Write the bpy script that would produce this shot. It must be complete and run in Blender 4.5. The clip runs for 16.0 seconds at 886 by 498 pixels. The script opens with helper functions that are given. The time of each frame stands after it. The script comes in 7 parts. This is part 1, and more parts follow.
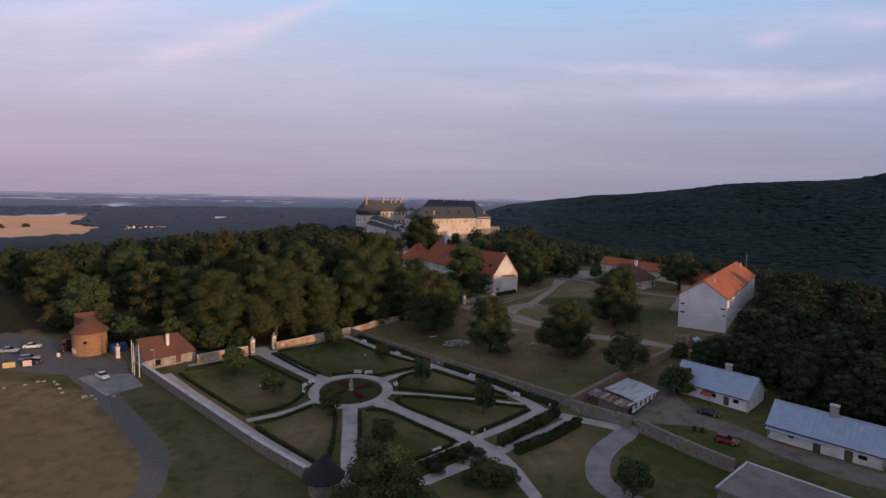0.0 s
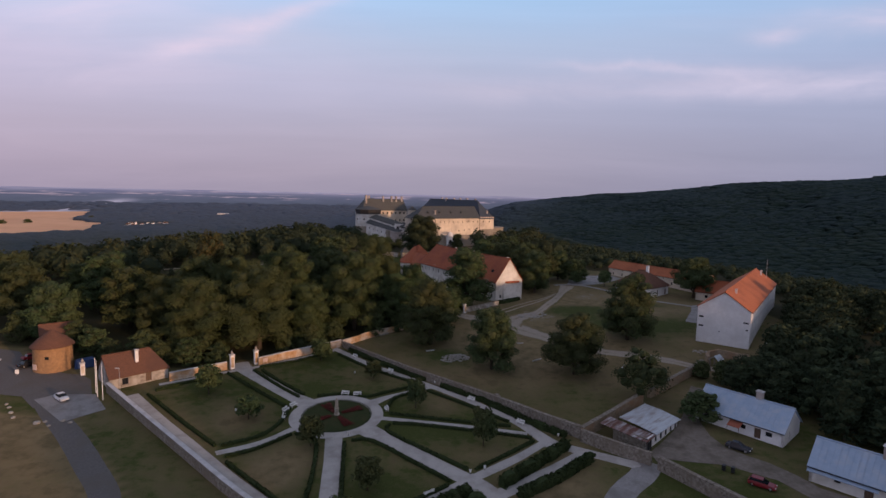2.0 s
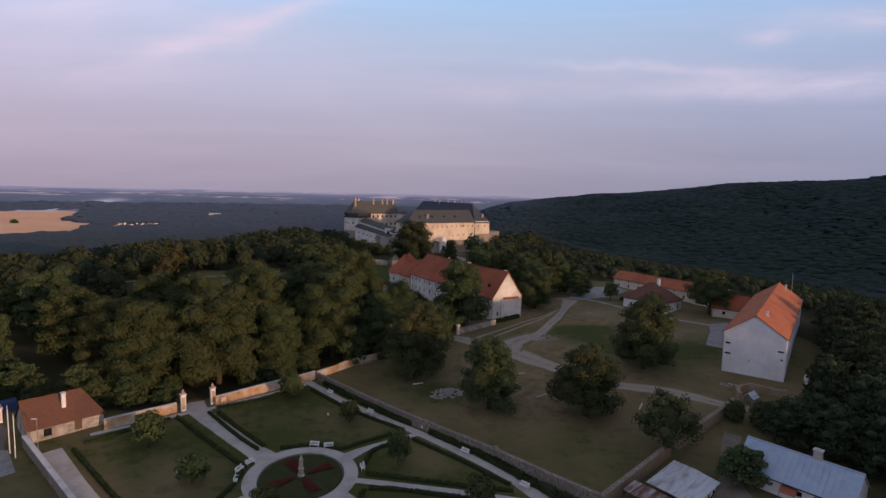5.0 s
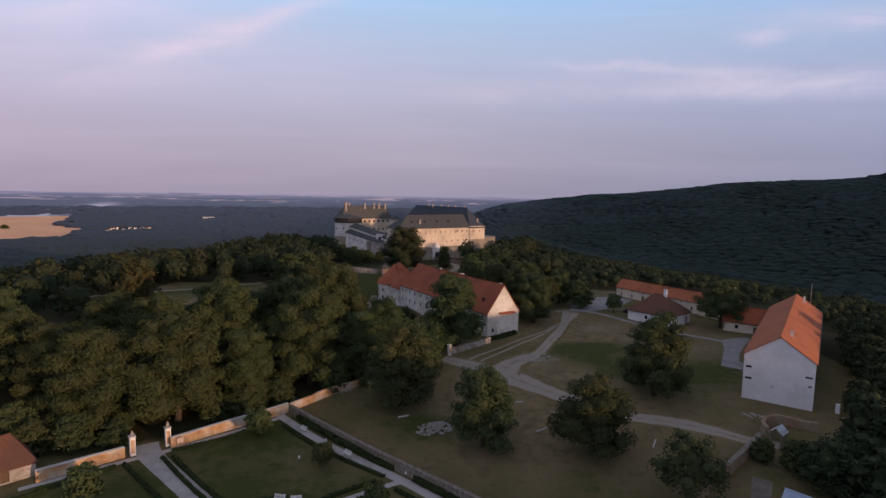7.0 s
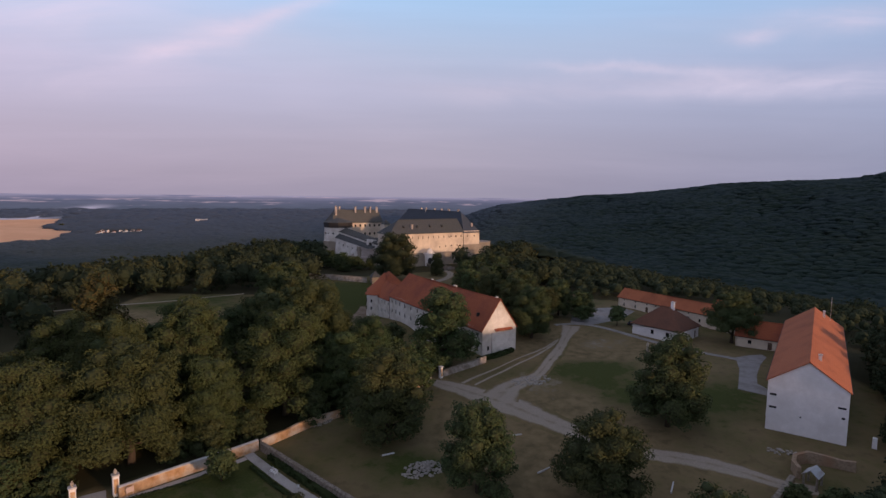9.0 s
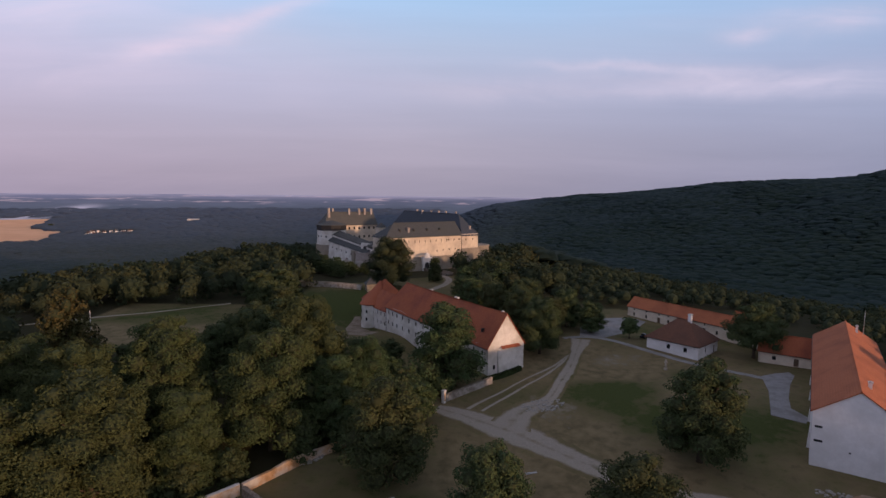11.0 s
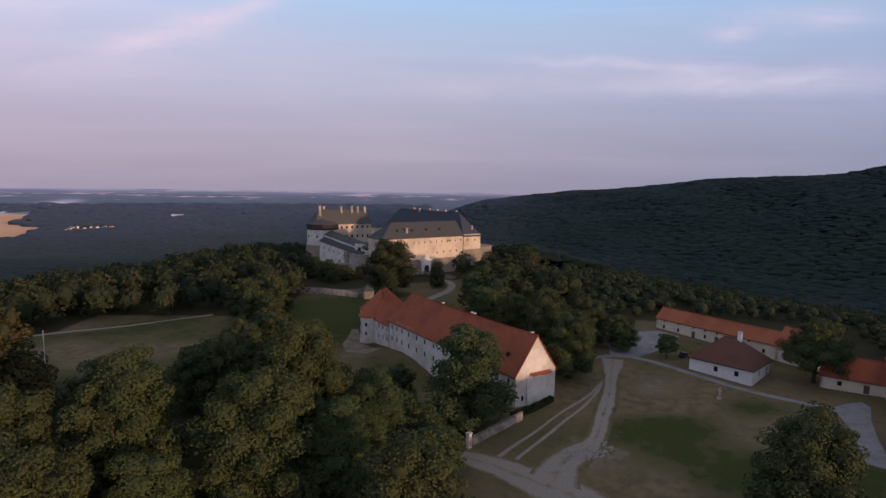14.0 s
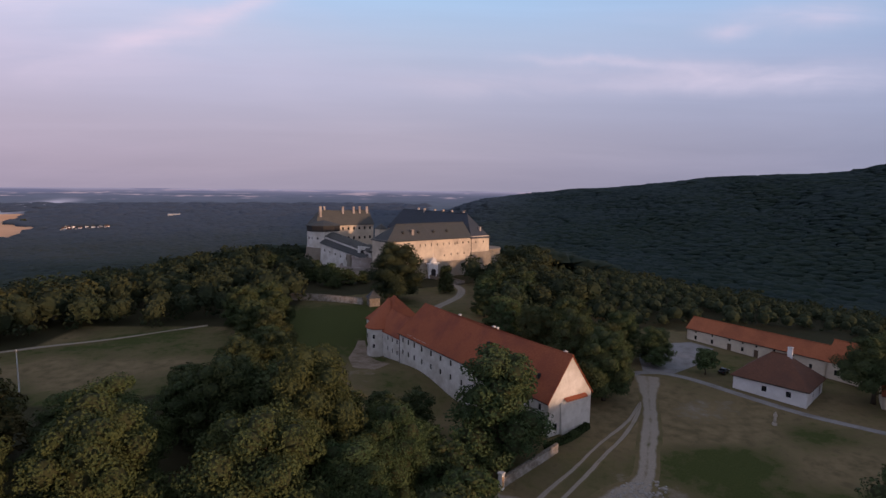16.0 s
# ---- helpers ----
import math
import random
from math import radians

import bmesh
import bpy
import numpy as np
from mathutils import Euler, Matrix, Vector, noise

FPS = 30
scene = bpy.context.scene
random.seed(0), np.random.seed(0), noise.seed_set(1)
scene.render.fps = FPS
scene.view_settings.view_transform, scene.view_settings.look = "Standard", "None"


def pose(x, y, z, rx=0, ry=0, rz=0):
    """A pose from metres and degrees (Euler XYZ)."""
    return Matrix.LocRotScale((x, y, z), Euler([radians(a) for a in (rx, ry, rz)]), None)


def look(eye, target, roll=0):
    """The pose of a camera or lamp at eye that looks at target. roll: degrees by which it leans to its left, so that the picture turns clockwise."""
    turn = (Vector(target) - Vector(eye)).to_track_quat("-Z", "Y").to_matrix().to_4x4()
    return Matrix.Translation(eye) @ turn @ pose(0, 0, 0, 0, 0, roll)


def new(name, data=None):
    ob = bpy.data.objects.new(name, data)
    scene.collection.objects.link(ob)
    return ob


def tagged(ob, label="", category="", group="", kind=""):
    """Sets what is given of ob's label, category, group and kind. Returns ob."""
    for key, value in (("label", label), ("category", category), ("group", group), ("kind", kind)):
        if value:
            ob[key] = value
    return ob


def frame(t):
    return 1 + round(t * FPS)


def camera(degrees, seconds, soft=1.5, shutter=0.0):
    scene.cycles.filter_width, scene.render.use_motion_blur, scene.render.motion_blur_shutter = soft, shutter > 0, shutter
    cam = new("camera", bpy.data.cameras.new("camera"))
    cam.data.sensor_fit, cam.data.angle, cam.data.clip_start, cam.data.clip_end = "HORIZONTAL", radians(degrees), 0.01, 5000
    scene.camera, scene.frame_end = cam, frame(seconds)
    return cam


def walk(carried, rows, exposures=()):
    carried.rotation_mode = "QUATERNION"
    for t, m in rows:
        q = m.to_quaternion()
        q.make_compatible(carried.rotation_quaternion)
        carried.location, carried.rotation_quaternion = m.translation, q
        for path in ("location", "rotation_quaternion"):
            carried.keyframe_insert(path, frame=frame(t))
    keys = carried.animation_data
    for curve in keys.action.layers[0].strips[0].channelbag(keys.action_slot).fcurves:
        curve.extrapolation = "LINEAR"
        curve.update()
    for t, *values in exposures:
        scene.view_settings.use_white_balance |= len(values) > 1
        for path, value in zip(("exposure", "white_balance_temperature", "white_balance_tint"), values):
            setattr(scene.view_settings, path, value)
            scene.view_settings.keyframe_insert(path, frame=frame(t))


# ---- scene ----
cam = camera(78.0, 16.0)
PATH = [
    (0, (0.626, 1.011, 42.008), (0.578, 3.001, 41.811), 1.0),
    (0.5, (0.992, 4.444, 42.31), (0.938, 6.433, 42.108), 1.0),
    (1, (1.218, 7.89, 42.66), (1.158, 9.878, 42.455), 1.2),
    (1.5, (1.356, 11.304, 42.986), (1.296, 13.293, 42.782), 1.2),
    (2, (1.651, 14.753, 43.385), (1.591, 16.741, 43.178), 1.3),
    (2.5, (1.786, 18.201, 43.805), (1.728, 20.189, 43.596), 1.4),
    (3, (1.853, 21.72, 44.251), (1.798, 23.708, 44.041), 1.5),
    (3.5, (1.89, 25.239, 44.674), (1.839, 27.227, 44.464), 1.5),
    (4, (1.66, 28.724, 44.967), (1.616, 30.712, 44.758), 1.5),
    (6.5, (3.696, 47.276, 47.205), (3.661, 49.264, 46.996), 1.0),
    (7, (3.956, 50.958, 47.584), (3.927, 52.947, 47.38), 0.9),
    (7.5, (4.039, 54.561, 48.072), (4.017, 56.55, 47.869), 0.9),
    (8, (4.265, 58.033, 48.561), (4.248, 60.022, 48.358), 0.8),
    (8.5, (4.665, 61.374, 49.027), (4.649, 63.364, 48.825), 0.7),
    (9, (4.938, 64.667, 49.391), (4.927, 66.657, 49.19), 0.7),
    (11.5, (1.813, 81.435, 51.587), (1.832, 83.424, 51.38), 0.7),
    (12, (0.789, 85.18, 51.711), (0.819, 87.169, 51.503), 0.8),
    (12.5, (-0.489, 89.189, 51.724), (-0.448, 91.177, 51.515), 0.7),
    (13, (-1.863, 93.303, 51.863), (-1.815, 95.291, 51.648), 0.8),
    (13.5, (-3.206, 97.284, 52.048), (-3.154, 99.271, 51.83), 0.8),
    (14, (-4.554, 101.216, 52.252), (-4.498, 103.203, 52.031), 0.8),
    (14.5, (-5.861, 105.023, 52.438), (-5.802, 107.009, 52.215), 0.7),
    (15, (-7.073, 108.716, 52.569), (-7.012, 110.703, 52.346), 0.8),
    (15.5, (-8.225, 112.41, 52.692), (-8.161, 114.397, 52.467), 0.7),
    (16, (-9.325, 116.037, 52.759), (-9.261, 118.023, 52.533), 0.7),
]
walk(cam, [(t, look(eye, target, roll)) for t, eye, target, roll in PATH])

# ---- world and sun ----
SUN_AZ, SUN_EL = 127.0, 6.0          # degrees clockwise from +y, and above the horizon
sun_dir = Vector((math.sin(radians(SUN_AZ)) * math.cos(radians(SUN_EL)), math.cos(radians(SUN_AZ)) * math.cos(radians(SUN_EL)), math.sin(radians(SUN_EL))))
lamp = bpy.data.lights.new("sun", "SUN")
lamp.energy, lamp.angle, lamp.color = 3.0, radians(1.5), (1.0, 0.60, 0.38)
sun = new("sun", lamp)
sun.matrix_world = look(sun_dir * 400, (0, 0, 0))


def build_world():
    w = bpy.data.worlds.new("sky")
    scene.world = w
    w.use_nodes = True
    n, l = w.node_tree.nodes, w.node_tree.links
    n.clear()
    out, bg = n.new("ShaderNodeOutputWorld"), n.new("ShaderNodeBackground")
    l.new(bg.outputs[0], out.inputs[0])
    sky = n.new("ShaderNodeTexSky")
    sky.sky_type, sky.sun_disc = "NISHITA", False
    sky.sun_elevation, sky.sun_rotation = radians(SUN_EL), radians(SUN_AZ)
    sky.air_density, sky.dust_density = 1.0, 2.0
    co = n.new("ShaderNodeTexCoord")
    sep = n.new("ShaderNodeSeparateXYZ")
    l.new(co.outputs["Generated"], sep.inputs[0])

    def math_node(op, a, b=None, c=None):
        m = n.new("ShaderNodeMath")
        m.operation = op
        for k, v in enumerate((a, b, c)):
            if v is None:
                continue
            if isinstance(v, (int, float)):
                m.inputs[k].default_value = v
            else:
                l.new(v, m.inputs[k])
        return m.outputs[0]

    def ramp(fac, stops, mode="LINEAR"):
        r = n.new("ShaderNodeValToRGB")
        r.color_ramp.interpolation = mode
        while len(r.color_ramp.elements) < len(stops):
            r.color_ramp.elements.new(0.5)
        for e, (p, c) in zip(r.color_ramp.elements, stops):
            e.position, e.color = p, (*c, 1)
        l.new(fac, r.inputs[0])
        return r.outputs[0]

    def mix(fac, a, b, kind="MIX"):
        m = n.new("ShaderNodeMixRGB")
        m.blend_type = kind
        for k, v in enumerate((fac, a, b)):
            if isinstance(v, (int, float)):
                m.inputs[k].default_value = v
            elif isinstance(v, tuple):
                m.inputs[k].default_value = (*v, 1)
            else:
                l.new(v, m.inputs[k])
        return m.outputs[0]

    # twilight sky opposite the low sun: mauve belt above the horizon, pale blue overhead
    z = sep.outputs[2]
    dusk = ramp(z, SKY_STOPS)
    # thin pink evening cloud: streaks of broken veil in the eastern sky
    inv = math_node("DIVIDE", 1.0, math_node("MAXIMUM", sep.outputs[1], 0.06))
    u, v = math_node("MULTIPLY", sep.outputs[0], inv), math_node("MULTIPLY", z, inv)
    flat = n.new("ShaderNodeCombineXYZ")
    l.new(u, flat.inputs[0])
    l.new(v, flat.inputs[1])

    def veil_noise(scale, sx, sy, ang, seed):
        mp = n.new("ShaderNodeMapping")
        mp.inputs["Rotation"].default_value, mp.inputs["Scale"].default_value = (0, 0, radians(ang)), (sx, sy, 1)
        mp.inputs["Location"].default_value = (seed, seed * 0.7, 0)
        l.new(flat.outputs[0], mp.inputs[0])
        no = n.new("ShaderNodeTexNoise")
        no.inputs["Scale"].default_value, no.inputs["Detail"].default_value, no.inputs["Roughness"].default_value = scale, 7, 0.58
        no.inputs["Distortion"].default_value = 0.5
        l.new(mp.outputs[0], no.inputs["Vector"])
        return no.outputs[0]

    def streak(u0, v0, slope, half_u, half_v, gain, seed):
        du = math_node("SUBTRACT", u, u0)
        wob = math_node("MULTIPLY", math_node("SUBTRACT", veil_noise(5.0, 1, 1, 0, seed + 5), 0.5), 0.05)
        dv = math_node("SUBTRACT", math_node("SUBTRACT", v, v0), math_node("ADD", math_node("MULTIPLY", du, slope), wob))
        a, b = math_node("DIVIDE", du, half_u), math_node("DIVIDE", dv, half_v)
        r2 = math_node("ADD", math_node("MULTIPLY", a, a), math_node("MULTIPLY", b, b))
        body = math_node("EXPONENT", math_node("MULTIPLY", r2, -1.0))
        grain = math_node("MULTIPLY", math_node("SUBTRACT", veil_noise(4.0, 0.8, 3.0, math.degrees(math.atan(slope)) * -1, seed), 0.30), 2.4)
        return math_node("MULTIPLY", math_node("MULTIPLY", body, math_node("MINIMUM", math_node("MAXIMUM", grain, 0.0), 1.0)), gain)

    amount = None
    for st in ((-0.39, 0.286, 0.30, 0.14, 0.024, 0.85, 1.0), (-0.50, 0.250, 0.14, 0.06, 0.010, 0.45, 2.0), (-0.27, 0.324, 0.32, 0.11, 0.013, 0.50, 9.0), (-0.62, 0.215, 0.05, 0.28, 0.040, 0.30, 6.0), (-0.66, 0.310, 0.10, 0.24, 0.045, 0.40, 12.0),
               (0.545, 0.288, 0.05, 0.050, 0.012, 1.0, 13.0), (0.70, 0.315, 0.06, 0.12, 0.024, 1.0, 5.0), (0.40, 0.300, 0.02, 0.10, 0.012, 0.25, 14.0),
               (0.36, 0.224, -0.03, 0.22, 0.008, 0.70, 7.0), (0.64, 0.206, 0.0, 0.32, 0.026, 1.1, 3.0), (0.14, 0.182, 0.02, 0.16, 0.018, 0.50, 4.0), (0.45, 0.184, 0.0, 0.26, 0.012, 0.40, 15.0)):
        x = streak(*st)
        amount = x if amount is None else math_node("ADD", amount, x)
    veil = math_node("MULTIPLY", math_node("MAXIMUM", math_node("SUBTRACT", veil_noise(2.2, 0.6, 3.2, 0, 8.0), 0.44), 0.0), 0.4)
    amount = math_node("MINIMUM", math_node("ADD", amount, veil), 0.8)
    dusk = mix(amount, dusk, (0.74, 0.61, 0.74))
    # faint level layers in the haze
    layer = math_node("ADD", math_node("MULTIPLY", veil_noise(2.4, 0.5, 9.0, 0, 17.0), 0.16), 0.92)
    tone = n.new("ShaderNodeCombineXYZ")
    for k in range(3):
        l.new(layer, tone.inputs[k])
    dusk = mix(1.0, dusk, tone.outputs[0], "MULTIPLY")
    # the western half of the view is a little pinker and lighter, the other bluer
    side = math_node("ADD", math_node("MULTIPLY", math_node("MINIMUM", math_node("MAXIMUM", u, -1.2), 1.2), 0.6), 0.5)
    dusk = mix(1.0, dusk, ramp(side, [(0.0, (1.20, 1.11, 1.12)), (0.5, (1.02, 1.03, 1.03)), (1.0, (0.80, 0.93, 1.02))]), "MULTIPLY")
    # warm afterglow round the sun, outside the view
    dot = n.new("ShaderNodeVectorMath")
    dot.operation = "DOT_PRODUCT"
    l.new(co.outputs["Generated"], dot.inputs[0])
    dot.inputs[1].default_value = sun_dir
    glow = math_node("POWER", math_node("MAXIMUM", dot.outputs["Value"], 0.0), 5.0)
    dusk = mix(math_node("MULTIPLY", glow, 0.5), dusk, (0.95, 0.62, 0.42))
    total = mix(1.0, dusk, mix(1.0, sky.outputs[0], (0.012, 0.012, 0.012), "MULTIPLY"), "ADD")
    l.new(total, bg.inputs[0])
    bg.inputs[1].default_value = SKY_STRENGTH


SKY_STRENGTH = 1.0
SKY_STOPS = [(0.0, (0.31, 0.28, 0.375)), (0.05, (0.355, 0.318, 0.43)), (0.09, (0.385, 0.35, 0.47)), (0.187, (0.445, 0.445, 0.605)), (0.25, (0.439, 0.505, 0.69)), (0.32, (0.392, 0.561, 0.82)), (0.42, (0.34, 0.41, 0.57)), (0.6, (0.29, 0.31, 0.41)), (1.0, (0.245, 0.255, 0.33))]
build_world()


# ---- materials ----
def nodes_of(name):
    m = bpy.data.materials.new(name)
    m.use_nodes = True
    return m, m.node_tree.nodes, m.node_tree.links, m.node_tree.nodes["Principled BSDF"]


def surface(name, c1, c2, scale=3.0, c3=None, scale3=0.25, rough=0.85, bump=0.3, dist=0.03, world=True, random_hue=0.0, metal=0.0, rows=None, mid=0.5, stretch=(1, 1, 1), spread=0.18):
    """Two tones by a fine noise, a third by a wide one, relief, and rows of pieces where asked."""
    m, n, l, b = nodes_of(name)
    b.inputs["Roughness"].default_value, b.inputs["Metallic"].default_value = rough, metal
    b.inputs["Specular IOR Level"].default_value = 0.5 if rough < 0.6 else (0.08 if bump == 0.0 or rough > 0.94 else 0.25)
    if world:
        vec = n.new("ShaderNodeNewGeometry").outputs["Position"]
    else:
        vec = n.new("ShaderNodeTexCoord").outputs["Object"]
    mp = n.new("ShaderNodeMapping")
    mp.inputs["Scale"].default_value = stretch
    l.new(vec, mp.inputs[0])
    vec = mp.outputs[0]

    def noise_tex(s, detail=5, rough_=0.6):
        t = n.new("ShaderNodeTexNoise")
        t.inputs["Scale"].default_value, t.inputs["Detail"].default_value, t.inputs["Roughness"].default_value = s, detail, rough_
        l.new(vec, t.inputs["Vector"])
        return t.outputs[0]

    def ramp2(fac, lo, hi):
        r = n.new("ShaderNodeMapRange")
        r.inputs[1].default_value, r.inputs[2].default_value = lo, hi
        l.new(fac, r.inputs[0])
        return r.outputs[0]

    def mixc(fac, a, bb):
        x = n.new("ShaderNodeMixRGB")
        for k, v in enumerate((fac, a, bb)):
            if isinstance(v, (int, float)):
                x.inputs[k].default_value = v
            elif isinstance(v, tuple):
                x.inputs[k].default_value = (*v, 1)
            else:
                l.new(v, x.inputs[k])
        return x.outputs[0]

    fine = noise_tex(scale)
    col = mixc(ramp2(fine, mid - spread, mid + spread), c1, c2)
    if c3:
        col = mixc(ramp2(noise_tex(scale3, 6), 0.45, 0.66), col, c3)
    height = fine
    if rows:
        axis, size, depth = rows
        wv = n.new("ShaderNodeTexWave")
        wv.wave_type, wv.bands_direction, wv.wave_profile = "BANDS", axis, "SAW"
        wv.inputs["Scale"].default_value = 0.314 / size
        wv.inputs["Distortion"].default_value, wv.inputs["Detail"].default_value = 0.35, 1
        l.new(vec, wv.inputs["Vector"])
        dk = n.new("ShaderNodeMixRGB")
        dk.blend_type = "MULTIPLY"
        dk.inputs[0].default_value = depth
        l.new(col, dk.inputs[1])
        l.new(wv.outputs[0], dk.inputs[2])
        col = dk.outputs[0]
        ad = n.new("ShaderNodeMath")
        l.new(fine, ad.inputs[0])
        l.new(wv.outputs["Fac"], ad.inputs[1])
        height = ad.outputs[0]
    if random_hue:
        info = n.new("ShaderNodeObjectInfo")
        hs = n.new("ShaderNodeHueSaturation")
        r1 = n.new("ShaderNodeMapRange")
        r1.inputs[3].default_value, r1.inputs[4].default_value = 0.5 - random_hue * 0.16, 0.5 + random_hue * 0.08
        r2 = n.new("ShaderNodeMapRange")
        r2.inputs[3].default_value, r2.inputs[4].default_value = 1 - random_hue * 0.9, 1 + random_hue * 0.9
        l.new(info.outputs["Random"], r1.inputs[0])
        l.new(info.outputs["Random"], r2.inputs[0])
        l.new(r1.outputs[0], hs.inputs["Hue"])
        l.new(r2.outputs[0], hs.inputs["Value"])
        l.new(col, hs.inputs["Color"])
        col = hs.outputs[0]
    l.new(col, b.inputs["Base Color"])
    if bump:
        bp = n.new("ShaderNodeBump")
        bp.inputs["Strength"].default_value, bp.inputs["Distance"].default_value = bump, dist
        l.new(height, bp.inputs["Height"])
        l.new(bp.outputs[0], b.inputs["Normal"])
    return m


def attribute_ground(name):
    """Grass whose dryness, bareness and shade of wood floor come with the mesh."""
    m, n, l, b = nodes_of(name)
    b.inputs["Roughness"].default_value = 0.95
    b.inputs["Specular IOR Level"].default_value = 0.06
    pos = n.new("ShaderNodeNewGeometry").outputs["Position"]

    def noise_tex(s, detail=6):
        t = n.new("ShaderNodeTexNoise")
        t.inputs["Scale"].default_value, t.inputs["Detail"].default_value, t.inputs["Roughness"].default_value = s, detail, 0.62
        l.new(pos, t.inputs["Vector"])
        return t.outputs[0]

    def mixc(fac, a, bb, kind="MIX"):
        x = n.new("ShaderNodeMixRGB")
        x.blend_type = kind
        for k, v in enumerate((fac, a, bb)):
            if isinstance(v, (int, float)):
                x.inputs[k].default_value = v
            elif isinstance(v, tuple):
                x.inputs[k].default_value = (*v, 1)
            else:
                l.new(v, x.inputs[k])
        return x.outputs[0]

    def attr(name_):
        a = n.new("ShaderNodeAttribute")
        a.attribute_name = name_
        return a.outputs["Fac"]

    def mrange(v, lo, hi):
        r = n.new("ShaderNodeMapRange")
        r.inputs[1].default_value, r.inputs[2].default_value = lo, hi
        l.new(v, r.inputs[0])
        return r.outputs[0]

    def add(a, bb):
        x = n.new("ShaderNodeMath")
        l.new(a, x.inputs[0])
        l.new(bb, x.inputs[1])
        return x.outputs[0]

    big, mid_, fine = noise_tex(0.045), noise_tex(0.35), noise_tex(3.5)
    green = mixc(mrange(fine, 0.3, 0.7), (0.045, 0.057, 0.017), (0.076, 0.088, 0.028))
    straw = mixc(mrange(mid_, 0.35, 0.65), (0.225, 0.172, 0.095), (0.130, 0.106, 0.056))
    dry = mrange(add(add(attr("dry"), big), mid_), 1.30, 1.72)
    col = mixc(dry, green, straw)
    bare = mrange(add(attr("bare"), mid_), 0.95, 1.35)
    col = mixc(bare, col, mixc(mrange(fine, 0.3, 0.7), (0.27, 0.232, 0.185), (0.38, 0.335, 0.28)))
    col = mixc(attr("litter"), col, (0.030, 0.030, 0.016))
    l.new(col, b.inputs["Base Color"])
    bp = n.new("ShaderNodeBump")
    bp.inputs["Strength"].default_value, bp.inputs["Distance"].default_value = 0.5, 0.12
    l.new(add(fine, mid_), bp.inputs["Height"])
    l.new(bp.outputs[0], b.inputs["Normal"])
    return m


def toned(material, tint, name="tone"):
    """Lets a mesh attribute shift a material towards a second tone."""
    n, l = material.node_tree.nodes, material.node_tree.links
    b = n["Principled BSDF"]
    src = b.inputs["Base Color"].links[0].from_socket
    a, x = n.new("ShaderNodeAttribute"), n.new("ShaderNodeMixRGB")
    a.attribute_name = name
    x.inputs[2].default_value = (*tint, 1)
    l.new(a.outputs["Fac"], x.inputs[0])
    l.new(src, x.inputs[1])
    l.new(x.outputs[0], b.inputs["Base Color"])
    return material


def glass_dark(name):
    m, n, l, b = nodes_of(name)
    b.inputs["Base Color"].default_value, b.inputs["Roughness"].default_value = (0.012, 0.014, 0.018, 1), 0.12
    return m


def plain(name, c, rough=0.6, metal=0.0):
    return surface(name, tuple(v * 0.92 for v in c), tuple(min(1, v * 1.06) for v in c), 6.0, rough=rough, bump=0.05, metal=metal)


